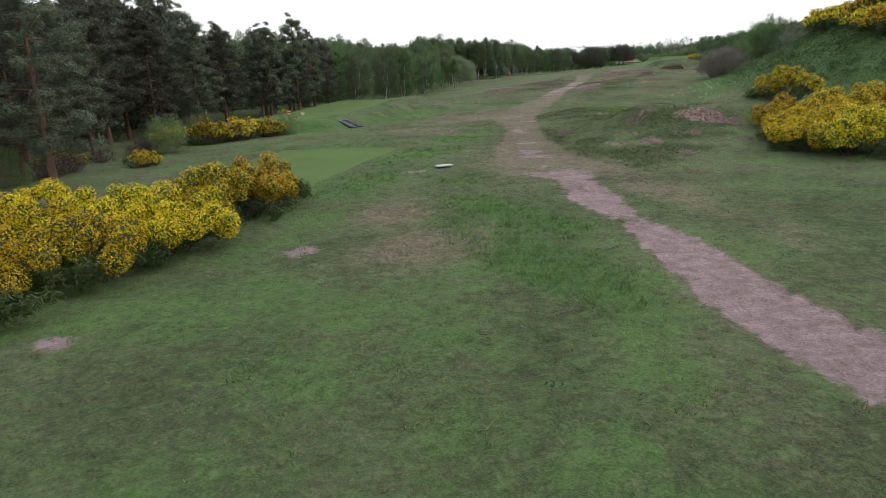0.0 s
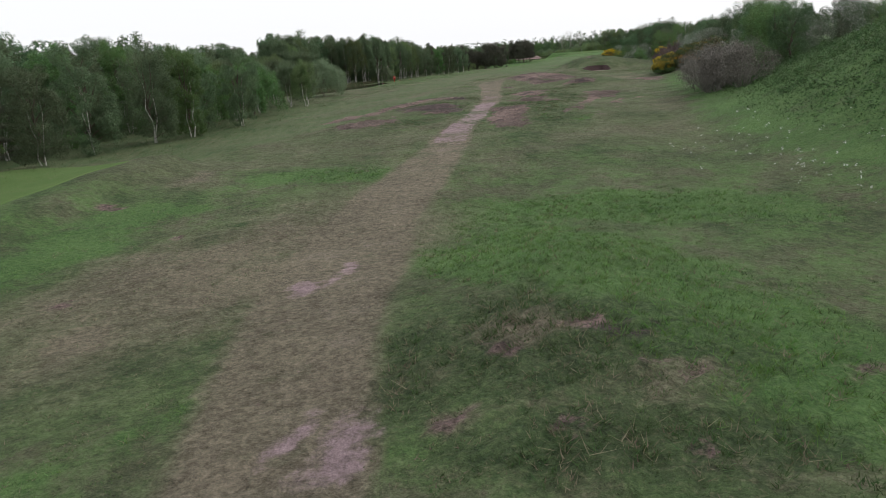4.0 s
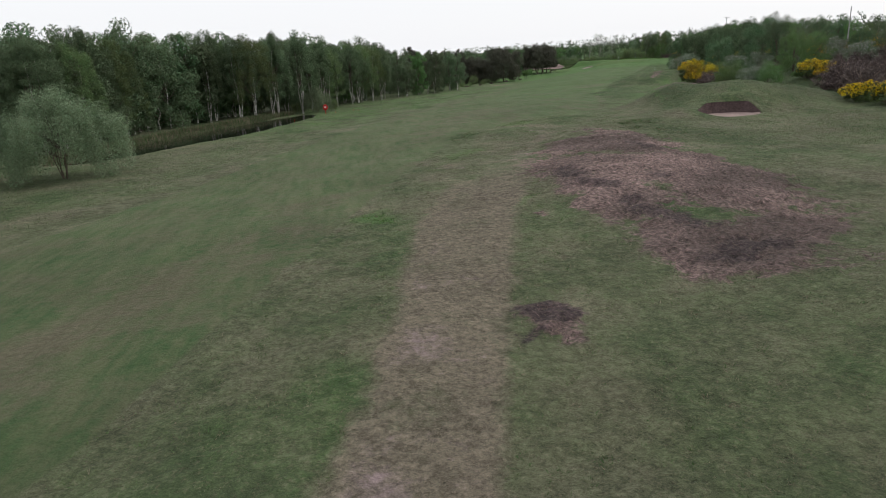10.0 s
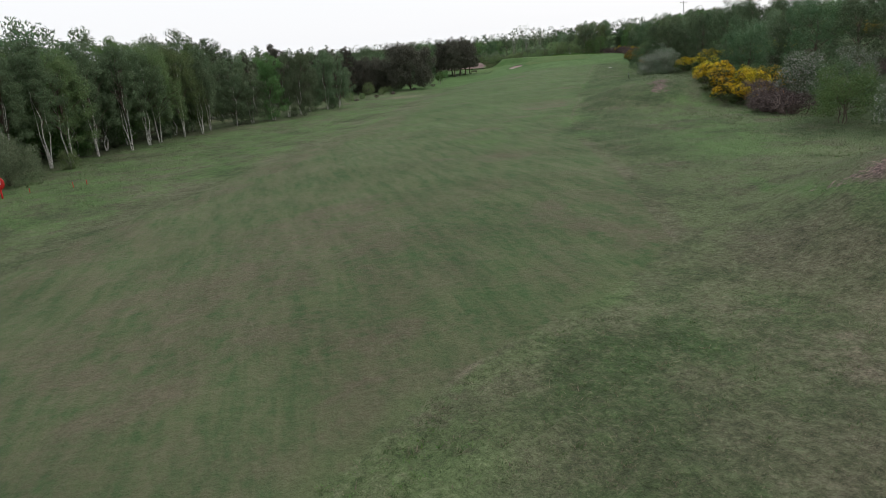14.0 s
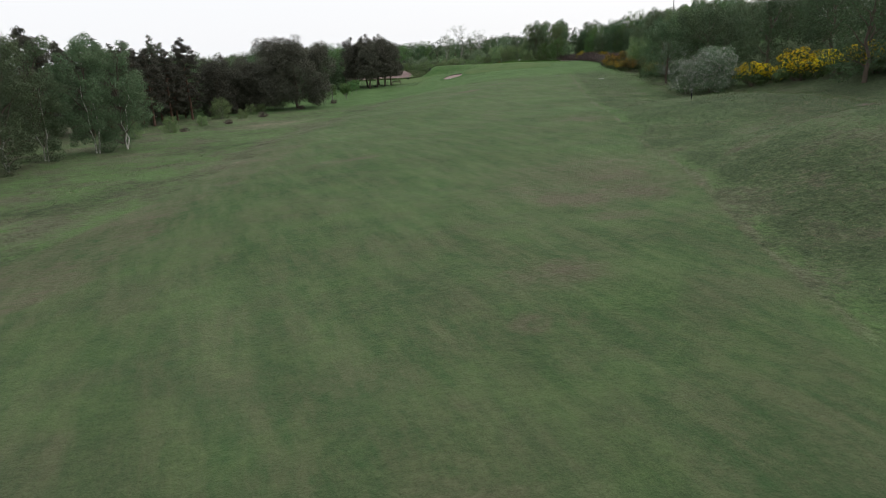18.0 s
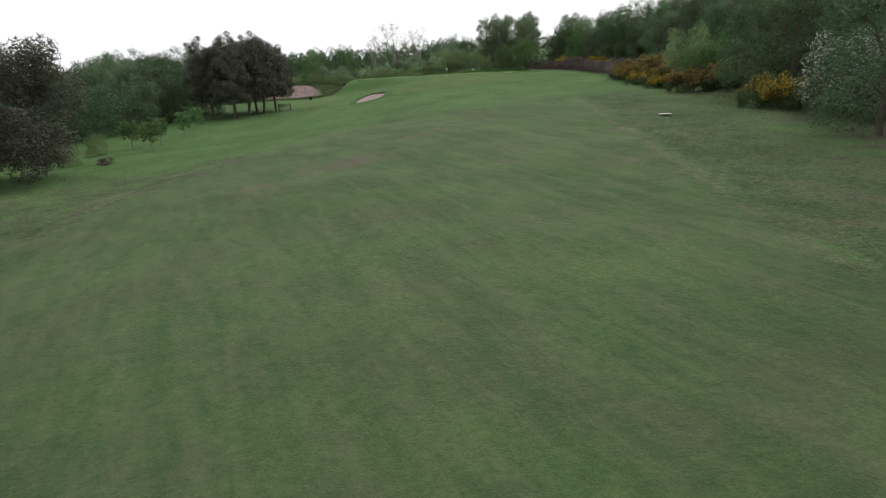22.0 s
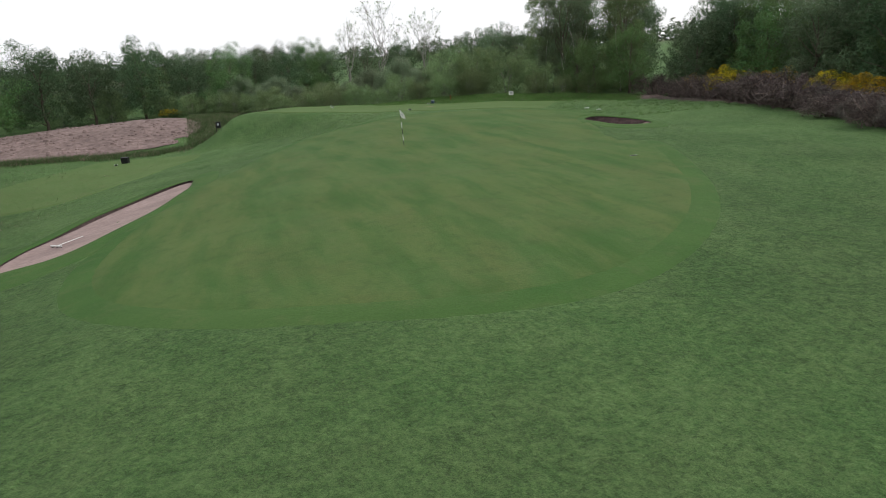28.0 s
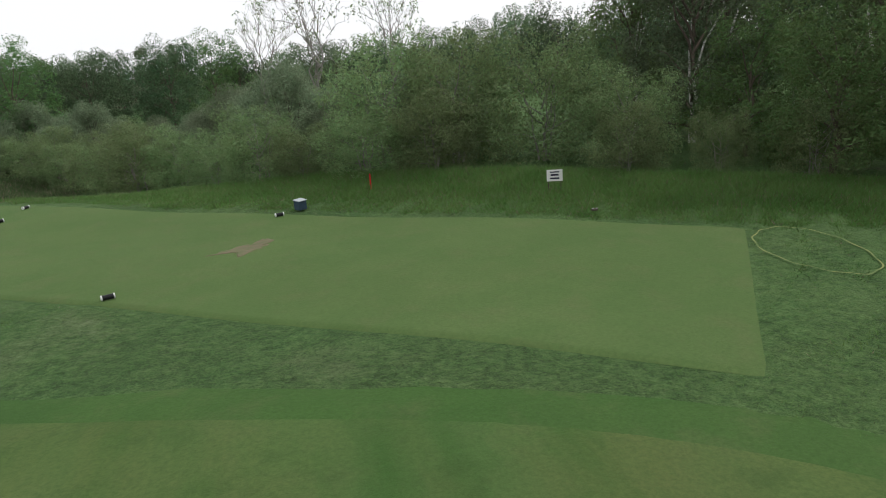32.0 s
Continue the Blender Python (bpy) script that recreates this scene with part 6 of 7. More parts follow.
# gorse by the first tees
for k, (x, y, s) in enumerate(((-5.6, 31.2, 1.05), (-6.4, 28.6, 1.1), (-6.8, 24.8, 1.0), (-8.0, 21.8, 1.0), (-9.2, 19.0, 1.05), (-10.2, 16.2, 0.95), (-13, 14.6, 1.0), (-9.4, 27.4, 0.95), (-11, 24.2, 1.0), (-12.4, 21.2, 1.0), (-13.2, 28, 1.0), (-14.8, 24.6, 1.05), (-16.4, 21.4, 1.05),
                               (-11.8, 16.8, 0.9), (-14.6, 17.6, 1.0), (-17.6, 27, 1.05), (-18.6, 19, 1.05), (-19, 23.4, 1.1))):
    gorses.plant(k, x, y, s, k * 73)
for k, (x, y, s) in enumerate(((-19, 49, 0.55), (-24, 48, 0.7), (-22.5, 63, 0.9), (-20, 65, 0.95), (-18, 66, 1.0), (-15.5, 68, 0.8), (-17, 70, 0.8), (-19.5, 92, 0.4))):
    far_gorses.plant(k, x, y, s, k * 73)
row_of(browns, ((-23, 44), (-24, 60), (-14.5, 69)), 3.0, (0.5, 0.85), 2)
for k, (x, y, s) in enumerate(((-24, 42, 0.5), (-21, 58, 0.6), (-22, 68, 0.5), (-14, 70, 0.45))):
    willows.plant(k, x, y, s, k * 90)

# the hillside along the right
def set_out(nursery, some, turn=67):
    for k, (x, y, s) in enumerate(some):
        nursery.plant(k, x, y, s, k * turn)


set_out(gorses, ((26, 45, 1.3), (28, 48, 1.5), (25.4, 49, 1.2), (30, 44, 1.4), (31, 51, 1.4), (27.2, 54, 1.15), (23.2, 42, 1.15), (24.6, 40, 1.3), (23.8, 45, 1.1), (27, 41, 1.3)))
row_of(far_gorses, ((48, 62), (52, 80), (54, 96), (57, 108)), 2.4, (1.0, 1.4), 3)
row_of(faded, ((31, 40), (33.5, 47), (34, 53)), 2.2, (0.9, 1.1))
row_of(greys, ((50.5, 121), (51, 128), (54, 136)), 2.4, (0.75, 1.05), 2)
row_of(oaks, ((58, 128), (66, 146), (78, 164), (90, 184), (102, 200)), 4.5, (0.55, 0.9), 3)
row_of(hawthorns, ((62, 126), (68, 146), (78, 162)), 6, (0.9, 1.2), 3)
# a dark spiny bush, then bright gorse with hawthorn above it
set_out(faded, ((66.5, 171, 1.05), (68, 173.5, 1.1), (70, 170, 1.2)))
set_out(dark_gorses, ((67.5, 172, 1.1), (69.5, 175.5, 1.3), (72, 179, 1.3), (75, 183, 1.3), (71.5, 171, 1.4), (74.5, 176, 1.6), (77.5, 181, 1.6), (78, 188, 1.2), (75, 170, 1.6), (80, 184, 1.7), (82, 190, 1.5), (79, 176, 1.7), (84, 193, 1.6)))
row_of(browns, ((80, 172), (86, 184), (90, 194)), 2.6, (1.4, 1.9), 2)
set_out(far_gorses, ((79.5, 193, 1.15), (81, 196.5, 1.2), (83, 199.5, 1.2), (85.5, 204, 1.25), (84.5, 200, 1.1), (88, 209, 1.25), (90.5, 215, 1.25), (92.3, 221, 1.15), (93.2, 227, 1.1), (86, 197, 1.2), (90, 206, 1.2)))
set_out(hawthorns, ((92, 204, 1.5), (95, 211, 1.6), (97, 218, 1.5), (90, 197, 1.4), (100, 226, 1.3)))
row_of(browns, ((96, 224), (98, 232), (101, 242)), 1.9, (1.2, 1.7), 1.5)
row_of(oaks, ((98, 205), (104, 218), (108, 232), (112, 246)), 4.5, (0.7, 0.95), 2)
# beyond the pot bunker
set_out(far_gorses, ((106.5, 254, 1.4), (107.5, 257.5, 1.2), (106, 250, 1.1)))
set_out(spread_oaks, ((98, 266, 0.85), (103, 271, 0.95), (101, 259, 0.75)))
set_out(hawthorns, ((98.5, 260.5, 1.0), (109.5, 284, 1.35), (112, 279, 1.2), (113, 288, 1.1)))
row_of(browns, ((101, 276), (103, 282), (107, 287)), 1.5, (1.0, 1.4), 1)
set_out(far_gorses, ((102.5, 287, 1.1), (104, 290.5, 1.2), (105.5, 294, 1.25), (107.5, 298, 1.1), (107.5, 291, 1.3), (110, 295, 1.1)))
set_out(faded, ((111, 290, 1.3), (113, 294, 1.4), (104.5, 284, 1.0)))
set_out(oaks, ((115, 300, 0.9), (118, 306, 1.05), (113, 270, 0.85), (117, 276, 0.9), (121, 288, 1.1), (124, 298, 1.2), (112, 262, 0.7)))
set_out(oaks, ((132, 328, 1.25),))
scatter(oaks, 120, 250, 14, 42, 12, (0.5, 0.85))
scatter(oaks, 240, 345, 14, 45, 14, (0.4, 0.75))
scatter(far_oaks, 100, 340, 35, 110, 60, (0.45, 0.7))
scatter(hawthorns, 180, 330, 12, 40, 6, (0.9, 1.2))
scatter(faded, 220, 330, 12, 55, 22, (1.0, 1.5))
scatter(browns, 190, 330, 10, 45, 34, (1.0, 1.7))
set_out(browns, ((101, 238, 2.0), (104, 243, 2.2), (107, 247, 2.0), (103, 234, 1.9), (109, 241, 2.2), (106, 236, 2.1)))
# hawthorn, gold gorse and tall trees beside the hollow
set_out(hawthorns, ((129, 350, 1.15), (131.8, 348.5, 1.4), (134, 350, 1.2)))
set_out(far_gorses, ((135.5, 345, 1.3), (136, 339, 1.35), (137, 334.5, 1.3), (135.8, 329.5, 1.4), (136.5, 326, 1.3), (138, 321, 1.2), (139.5, 342, 1.3)))
for k, (x, y, s) in enumerate(((139, 358, 1.2), (143, 351, 1.25), (146, 344, 1.1), (144, 336, 1.1), (145, 329, 1.05), (136.5, 363.5, 1.05))):
    oaks.plant(k % 2, x, y, s, k * 67)
set_out(oaks, ((146, 362, 1.1), (144, 324, 0.85), (142, 315, 0.8), (154, 368, 1.05), (152, 350, 1.0), (150, 380, 1.05), (156, 384, 1.1), (130, 312, 1.0), (126, 305, 0.95)))
# gorse, brown scrub and sycamore down to the green
set_out(hawthorns, ((142.5, 370, 1.2), (145, 372, 1.4), (141.5, 367, 1.0)))
set_out(faded, ((144.5, 375.5, 1.15), (146, 378.5, 1.2), (147, 375, 1.1), (152.5, 394, 1.1), (154.5, 391.5, 1.3), (157, 390, 1.5), (155.5, 402, 0.75), (157.5, 404.5, 1.0), (158, 408.5, 0.8), (160.4, 411.5, 1.1), (162, 415.5, 0.9), (164.5, 418.5, 1.2), (162, 406.5, 1.15), (164.5, 411.5, 1.3), (168, 417, 1.25)))
row_of(browns, ((157, 397), (161, 404), (166, 414), (170, 424), (175, 436), (180, 450), (182.5, 462), (182, 470)), 1.7, (0.9, 1.3), 1.3)
row_of(greys, ((163, 419), (170, 428), (176, 440), (181, 452), (183, 464)), 3.0, (0.3, 0.42), 1)
set_out(gorses, ((182, 447, 1.0), (183.5, 451, 1.1), (184, 461.5, 1.3), (184.5, 465, 1.25), (184.5, 457, 1.2)))
set_out(spread_oaks, ((159.5, 400.5, 0.85), (151, 386, 0.9), (162, 398, 0.9)))
willows.plant(2, 162, 404, 1.2, 40)
row_of(oaks, ((156, 378), (166, 398), (178, 420), (188, 440), (192, 458)), 4.0, (0.76, 1.02), 2.5)
oaks.plant(2, 177.4, 474, 0.6, 75)
oaks.plant(3, 200, 488, 0.8, 30)
oaks.plant(1, 194, 481, 0.5, 30)
set_out(oaks, ((187, 449, 1.1), (190, 455, 1.15), (188, 461, 1.1), (192, 466, 1.2), (191, 472, 0.9), (196, 460, 1.2), (195, 450, 1.2), (186, 455, 0.9), (187.5, 467, 0.95)))
row_of(birches, ((162, 380), (174, 398), (188, 424), (197, 446)), 5, (0.7, 0.86), 3)
row_of(far_oaks, ((160, 360), (182, 400), (200, 440), (206, 470)), 5, (0.64, 0.86), 4)
row_of(far_oaks, ((180, 350), (205, 400), (225, 450), (228, 500)), 6, (0.64, 0.86), 5)

# the thicket behind the last tee, and the wood round it
row_of(willows, ((138, 514), (146, 509), (153, 499), (158, 490), (163, 485), (168.5, 481.5)), 2.8, (0.55, 0.8), 0.8, None, (0.7, 0.95))
row_of(sallows, ((140, 519), (150, 511), (160, 496), (168, 487)), 4.2, (0.42, 0.62), 1, None, (0.9, 1.1))
for k, (x, y, s) in enumerate(((168.5, 484.5, 1.05), (171.5, 482.5, 1.0), (166, 487, 1.1), (173.5, 479.5, 0.75))):
    willows.plant(k, x, y, s, k * 70)
for k, (x, y, s) in enumerate(((180, 489.5, 1.2), (182, 485, 1.2), (184, 488, 1.25), (186, 480, 1.2), (188.5, 484, 1.25), (196.5, 478, 1.15), (191, 490, 1.2), (178.5, 482.5, 1.05), (186, 493, 1.2), (189.5, 468, 1.05), (183, 477.5, 1.1))):
    tall_birches.plant(k, x, y, s * 0.8, k * 51)
for k, (x, y, s) in enumerate(((180.8, 472.8, 0.78), (183.5, 466, 0.8), (186, 460, 0.85), (187, 465, 1.0), (178, 478.5, 0.6))):
    oaks.plant((2, 1)[k % 2], x, y, s, k * 70)
for k, (x, y, s) in enumerate(((172.5, 477.8, 0.3), (175, 476.2, 0.26), (177, 474.2, 0.3))):
    willows.plant(k, x, y, s * 1.6, k * 44)
for k, (x, y, s) in enumerate(((106, 497, 1.2), (110, 502, 1.2), (115, 505, 1.2), (120, 509, 1.15), (125, 513, 1.0), (131, 517, 1.15), (137, 520, 0.95), (143, 517, 1.05), (147, 524, 0.9), (153, 531, 1.05), (102, 488, 1.2), (98, 480, 1.2), (157, 537, 1.1), (94, 472, 1.15))):
    oaks.plant((0, 1, 2, 0, 1)[k % 5], x, y, s, k * 51)
bares.plant(0, 166.6, 519, 1.0, 0)
bares.plant(1, 173.5, 519, 0.82, 40)
bares.plant(1, 162, 523, 0.8, 160)
for k, (x, y, s) in enumerate(((140, 530, 0.85), (146, 533, 0.95), (133, 527, 0.7), (151, 545, 1.05), (124, 520, 0.7), (116, 515, 0.75), (129, 540, 0.9))):
    oaks.plant(k, x, y, s, k * 38)
for k, (x, y, s) in enumerate(((127, 514, 0.62), (121, 513, 0.6), (133, 516, 0.6), (137, 512, 0.45))):
    willows.plant(k, x, y, s * 1.4, k * 38)
faded.plant(0, 134.5, 512, 0.7, 20)
row_of(far_oaks, ((100, 500), (110, 520), (130, 545), (160, 540), (185, 530), (198, 512)), 5, (0.6, 0.85), 3)
row_of(far_oaks, ((90, 540), (130, 575), (180, 570), (212, 545)), 7, (0.8, 1.0), 4)
row_of(far_oaks, ((60, 470), (90, 520), (100, 545)), 7, (0.8, 1.0), 4)


def far_wood():
    """The wooded skyline beyond everything: clumps of leaf in one mesh."""
    rng = np.random.default_rng(17)
    centres, spreads = [], []
    for r, tall, count in ((560, 6, 520), (700, 9, 520), (900, 15, 420)):
        for a in np.linspace(-1.3, 1.4, count):
            far = r * rng.uniform(0.94, 1.06)
            x, y = 80 + far * np.sin(a), 230 + far * np.cos(a)
            rise = (0.02 * r) * smooth(0.0, 0.8, a)
            for z in np.arange(0.5, tall * rng.uniform(0.7, 1.1) + rise, 3.5):
                centres.append((x + rng.normal() * 2, y + rng.normal() * 2, z + 2))
                spreads.append(3.4 * rng.uniform(0.8, 1.2))
    v, f, _ = leaves(rng, centres, spreads, 70000, 2.3, lift=0.6, shell=0.3)
    v = v.reshape(-1, 4, 3)[:, :3].reshape(-1, 3)
    f = np.arange(len(v)).reshape(-1, 3)
    tagged(new("far_wood", mesh_of("far_wood", v, f, [LEAF_OAK])), "distant wooded skyline", "wood", kind="stuff")


far_wood()


# grasses and herbs, too many to count
def blades(name, x, y, tall, mats, index, label, category, per=3, spread=0.09, lean=0.5, seed=1, lift=0.0, width=0.016):
    rng = np.random.default_rng(seed)
    n = len(x)
    bx = np.repeat(x, per) + rng.normal(size=n * per) * spread
    by = np.repeat(y, per) + rng.normal(size=n * per) * spread
    h = np.repeat(np.broadcast_to(tall, n), per) * rng.uniform(0.6, 1.2, n * per)
    z = ground(bx, by) + lift - 0.03
    a = rng.uniform(0, 2 * np.pi, n * per)
    w = width * rng.uniform(0.7, 1.5, n * per)
    tip = np.stack([bx + rng.normal(size=n * per) * h * lean, by + rng.normal(size=n * per) * h * lean, z + h], -1)
    v = np.stack([np.stack([bx - np.cos(a) * w, by - np.sin(a) * w, z], -1), np.stack([bx + np.cos(a) * w, by + np.sin(a) * w, z], -1), tip], 1).reshape(-1, 3)
    pick = np.repeat(index, per) if index is not None else None
    return tagged(new(name, mesh_of(name, v, np.arange(len(v)).reshape(-1, 3), mats, pick)), label, category, kind="stuff")


def sown(rng, count, y0, y1, u0, u1):
    y = rng.uniform(y0, y1, count)
    return axis(y) + rng.uniform(u0, u1, count), y


def turf_growth():
    rng = np.random.default_rng(23)
    y = rng.uniform(2, 235, 120000)
    x = axis(y) + rng.normal(size=len(y)) * 9
    d, along, wide = track_at(x, y)
    u = x - axis(y)
    heath, lush, rank = patches(x, y, HEATH), patches(x, y, LUSH, 1.3), patches(x, y, RANK, 1.3)
    side = mown_edge(y)
    closely = (u < side) + oblong(x, y, -7.6, 44.6, -14, 5, 8.2, 0.5) + oblong(x, y, -13.5, 92, -14, 5.4, 18, 0.5)
    keep = (d > wide * 1.1) & (closely < 0.5) & (heath < 0.5) & (rng.random(len(x)) < 0.4 + 0.6 * np.maximum(lush, rank)) & (abs(u) < 28)
    near = np.maximum(smooth(0.3, 0.7, lush), 1.5 * smooth(0.3, 0.8, rank))[keep]
    kind = np.where(rng.random(keep.sum()) > 0.72 + 0.2 * smooth(0.3, 0.7, lush)[keep], 1, np.where(rng.random(keep.sum()) < 0.6 * smooth(0.3, 0.7, lush)[keep], 2, 0))
    blades("rough_grass", x[keep], y[keep], 0.07 + 0.09 * near, [GRASS_LONG, GRASS_DRY, GRASS_LUSH], kind, "tufts of rough grass", "grass", 7, 0.08, 0.8, seed=2, width=0.011)
    x, y = sown(rng, 420000, 40, 225, -30, 26)
    keep = patches(x, y, HEATH) > 0.52 + 0.12 * rng.normal(size=len(x))
    x, y = x[keep][:60000], y[keep][:60000]
    blades("heather", x, y, 0.09, [HEATHER, GRASS_DRY, BROWN_TWIG], rng.choice(3, len(x), p=(0.52, 0.2, 0.28)), "low pinkish-brown heather and dead grass", "heather", 5, 0.1, 1.1, 3, 0.05, 0.008)
    x, y = sown(rng, 110000, 195, 420, 7, 36)
    keep = (x - axis(y) > mown_edge(y) + 0.2) & (rng.random(len(x)) < 0.75)
    blades("semi_rough", x[keep], y[keep], 0.07 + 0.12 * smooth(16, 26, (x - axis(y))[keep]), [GRASS_LONG, GRASS_DRY], (rng.random(keep.sum()) > 0.75).astype(int), "longer grass beside the fairway", "grass", 2, seed=4, width=0.009)
    # the grassy hillside
    y = rng.uniform(30, 135, 150000)
    v = rng.uniform(2, 30, len(y))
    x = axis(y) + toe(y) + v
    keep = rng.random(len(x)) < smooth(2, 8, v)
    x, y = x[keep], y[keep]
    at = np.stack([x, y, ground(x, y) + rng.uniform(0.0, 0.3, len(x))], -1)
    lv, lf, _ = leaves(rng, at, np.full(len(at), 0.1), 150000, 0.12, lift=1.2, shell=0.2)
    lv = lv.reshape(-1, 4, 3)[:, :3].reshape(-1, 3)
    lf = np.arange(len(lv)).reshape(-1, 3)
    tagged(new("hillside_herbs", mesh_of("hillside_herbs", lv, lf, [LEAF_HERB])), "nettles and rank herbs covering the hillside", "herbs", kind="stuff")
    y = rng.uniform(34, 130, 900)
    v = rng.uniform(6, 30, len(y))
    x = axis(y) + toe(y) + v
    at = np.stack([x, y, ground(x, y) + 0.15], -1)
    lv, lf, _ = leaves(rng, at, rng.uniform(0.3, 0.8, len(at)), 70000, 0.17, lift=0.6, shell=0.5, ruffled=0.5)
    lv = lv.reshape(-1, 4, 3)[:, :3].reshape(-1, 3)
    tagged(new("bramble_clumps", mesh_of("bramble_clumps", lv, np.arange(len(lv)).reshape(-1, 3), [LEAF_HERB])), "low rounded clumps of nettle and bramble on the slope", "herbs", kind="stuff")
    x, y = sown(rng, 420, 70, 110, 10, 28)
    keep = patches(x, y, ((36, 90, 10, 3.5, 1, 80), (31, 97, 6, 2, 1, 70), (38, 102, 6, 3, 1, 70))) > rng.random(len(x))
    at = np.stack([x, y, ground(x, y) + 0.55], -1)[keep]
    lv, lf, _ = leaves(rng, at, np.full(len(at), 0.1), 5 * len(at), 0.06, lift=2.0, shell=0.2)
    tagged(new("cow_parsley", mesh_of("cow_parsley", lv, lf, [BLOSSOM])), "white flat heads of cow parsley", "flowers", kind="stuff")
    # long grass behind the last tee, on the left bank and at the pond
    q = rng.random(46000)
    s = rng.uniform(-0.2, 5.0, len(q))
    x, y = 177.5 - 29 * q + 0.62 * s, 466.5 + 23.0 * q + 0.78 * s
    blades("long_grass", x, y, 0.1 + 0.16 * smooth(0.3, 2.5, s), [GRASS_LUSH, GRASS_DRY], (rng.random(len(x)) > 0.94).astype(int), "uncut grass bank behind the tee", "grass", 3, 0.08, 0.8, 5, 0.0, 0.012)
    x, y = rng.uniform(146, 182, 90000), rng.uniform(455, 484, 90000)
    keep = (oblong(x, y, 157.58, 476.24, 52, 3.95, 14.35, 0.1) < 0.5) & (oval(x, y, 150, 446.5, -23, 13.2, 23.2) > 1.12) & (oval(x, y, 165.4, 451.8, -12, 1.9, 3.6) > 1.6)
    blades("tee_rough", x[keep], y[keep], 0.075, [GRASS_LUSH, GRASS_LONG, GRASS_DRY], rng.choice(3, keep.sum(), p=(0.7, 0.25, 0.05)), "short rough grass between the green and the tee", "grass", 2, 0.06, 0.8, 9, 0.0, 0.008)
    x, y = rng.uniform(137, 150, 16000), rng.uniform(484, 512, 16000)
    x, y = np.concatenate([x, rng.uniform(113, 140, 5000)]), np.concatenate([y, 483.2 + rng.normal(size=5000) * 0.7])
    keep = oblong(x, y, 157.7, 476.4, 52, 5.0, 15.5, 0.3) < 0.5
    blades("bank_grass", x[keep], y[keep], 0.4, [GRASS_LONG, GRASS_DRY], (rng.random(keep.sum()) > 0.8).astype(int), "rank grass on the bank", "grass", 3, 0.12, 0.5, 6, 0.0, 0.02)
    q, s = rng.random(9000), rng.uniform(-4.5, 0, 9000)
    x, y = -1 + 21 * q + s, 226 + 60 * q - 0.3 * s
    blades("reeds", x, y, 0.8, [GRASS_DRY, GRASS_LONG], (rng.random(len(x)) > 0.45).astype(int), "reeds and rank grass along the pond", "reeds", 3, 0.15, 0.25, 7, 0.0, 0.02)
    x, y = sown(rng, 26000, 20, 480, -62, -30)
    keep = (ground(x, y) > -1.4) & (oval(x, y, 11.5, 254, -23, 7, 33) > 1)
    blades("wood_edge_grass", x[keep], y[keep], 0.22, [GRASS_LONG, GRASS_DRY], (rng.random(keep.sum()) > 0.75).astype(int), "rank grass along the wood", "grass", 3, 0.2, 0.7, 8, 0.0, 0.014)


turf_growth()


# small things
def rod(a, b, r, sides=10, r2=None):
    v, f = tube([a, np.add(a, b) / 2, b], (r, (r + (r2 or r)) / 2, r2 or r), sides)
    n = len(v)
    caps = [[k for k in range(sides)][::-1], [n - sides + k for k in range(sides)]]
    bm = bmesh.new()
    vs = [bm.verts.new(p) for p in v]
    for q in list(f) + caps:
        bm.faces.new([vs[k] for k in q])
    bmesh.ops.recalc_face_normals(bm, faces=bm.faces)
    return bm


def at(ob, x, y, turn=0.0, lift=0.0, tip=0.0, scale=1.0):
    ob.matrix_basis = pose(x, y, height_at(x, y) + lift, tip, 0, turn)
    ob.scale = (scale, scale, scale)
    return ob


def flagstick():
    ob = thing("flagstick", "black and white striped flagstick with a white flag in the hole", "flagstick")
    for k in range(6):
        z = 0.02 + k * 0.34
        part("pole_band", rod((0, 0, z), (0, 0, z + 0.34), 0.014), (BLACK, WHITE)[k % 2 if k < 5 else 1], ob)
    part("ferrule", rod((0, 0, -0.12), (0, 0, 0.03), 0.03), BLACK, ob)
    part("finial", rod((0, 0, 2.06), (0, 0, 2.12), 0.022, 10, 0.012), BLACK, ob)
    n = 14
    q, r = np.meshgrid(np.linspace(0, 1, n), np.linspace(0, 1, n), indexing="ij")
    x = 0.014 + 0.24 * q
    z = 2.05 - 0.4 * r * (1 - 0.5 * q) - 0.34 * q
    y = 0.05 * np.sin(6 * q + 2 * r) * q
    k = (np.arange(n - 1)[:, None] * n + np.arange(n - 1)).ravel()
    cloth = mesh_of("flag", np.stack([x, y, z], -1).reshape(-1, 3), np.stack([k, k + n, k + n + 1, k + 1], -1), [WHITE], soft=True)
    flag = part("flag", cloth, None, ob, "white triangular flag with a small dark emblem")
    for k, (a, b, c, d) in enumerate(((0.08, 1.78, 0.04, 0.03), (0.13, 1.74, 0.05, 0.025), (0.1, 1.69, 0.07, 0.018))):
        part("emblem", box(a, 0.05 * math.sin(6 * (a / 0.24)) * a / 0.24 - 0.012, b, c, 0.004, d), INK, flag)
    return ob


_flag = at(flagstick(), 149.7, 449.0, -18)
_flag.matrix_basis = _flag.matrix_basis @ Euler((0, radians(-3.5), 0)).to_matrix().to_4x4()
_cup = thing("hole_cup", "white-lined hole in the green", "hole")
part("rim", rod((0, 0, -0.1), (0, 0, 0.095), 0.054, 16), BLACK, _cup)
at(_cup, 149.7, 449.0)


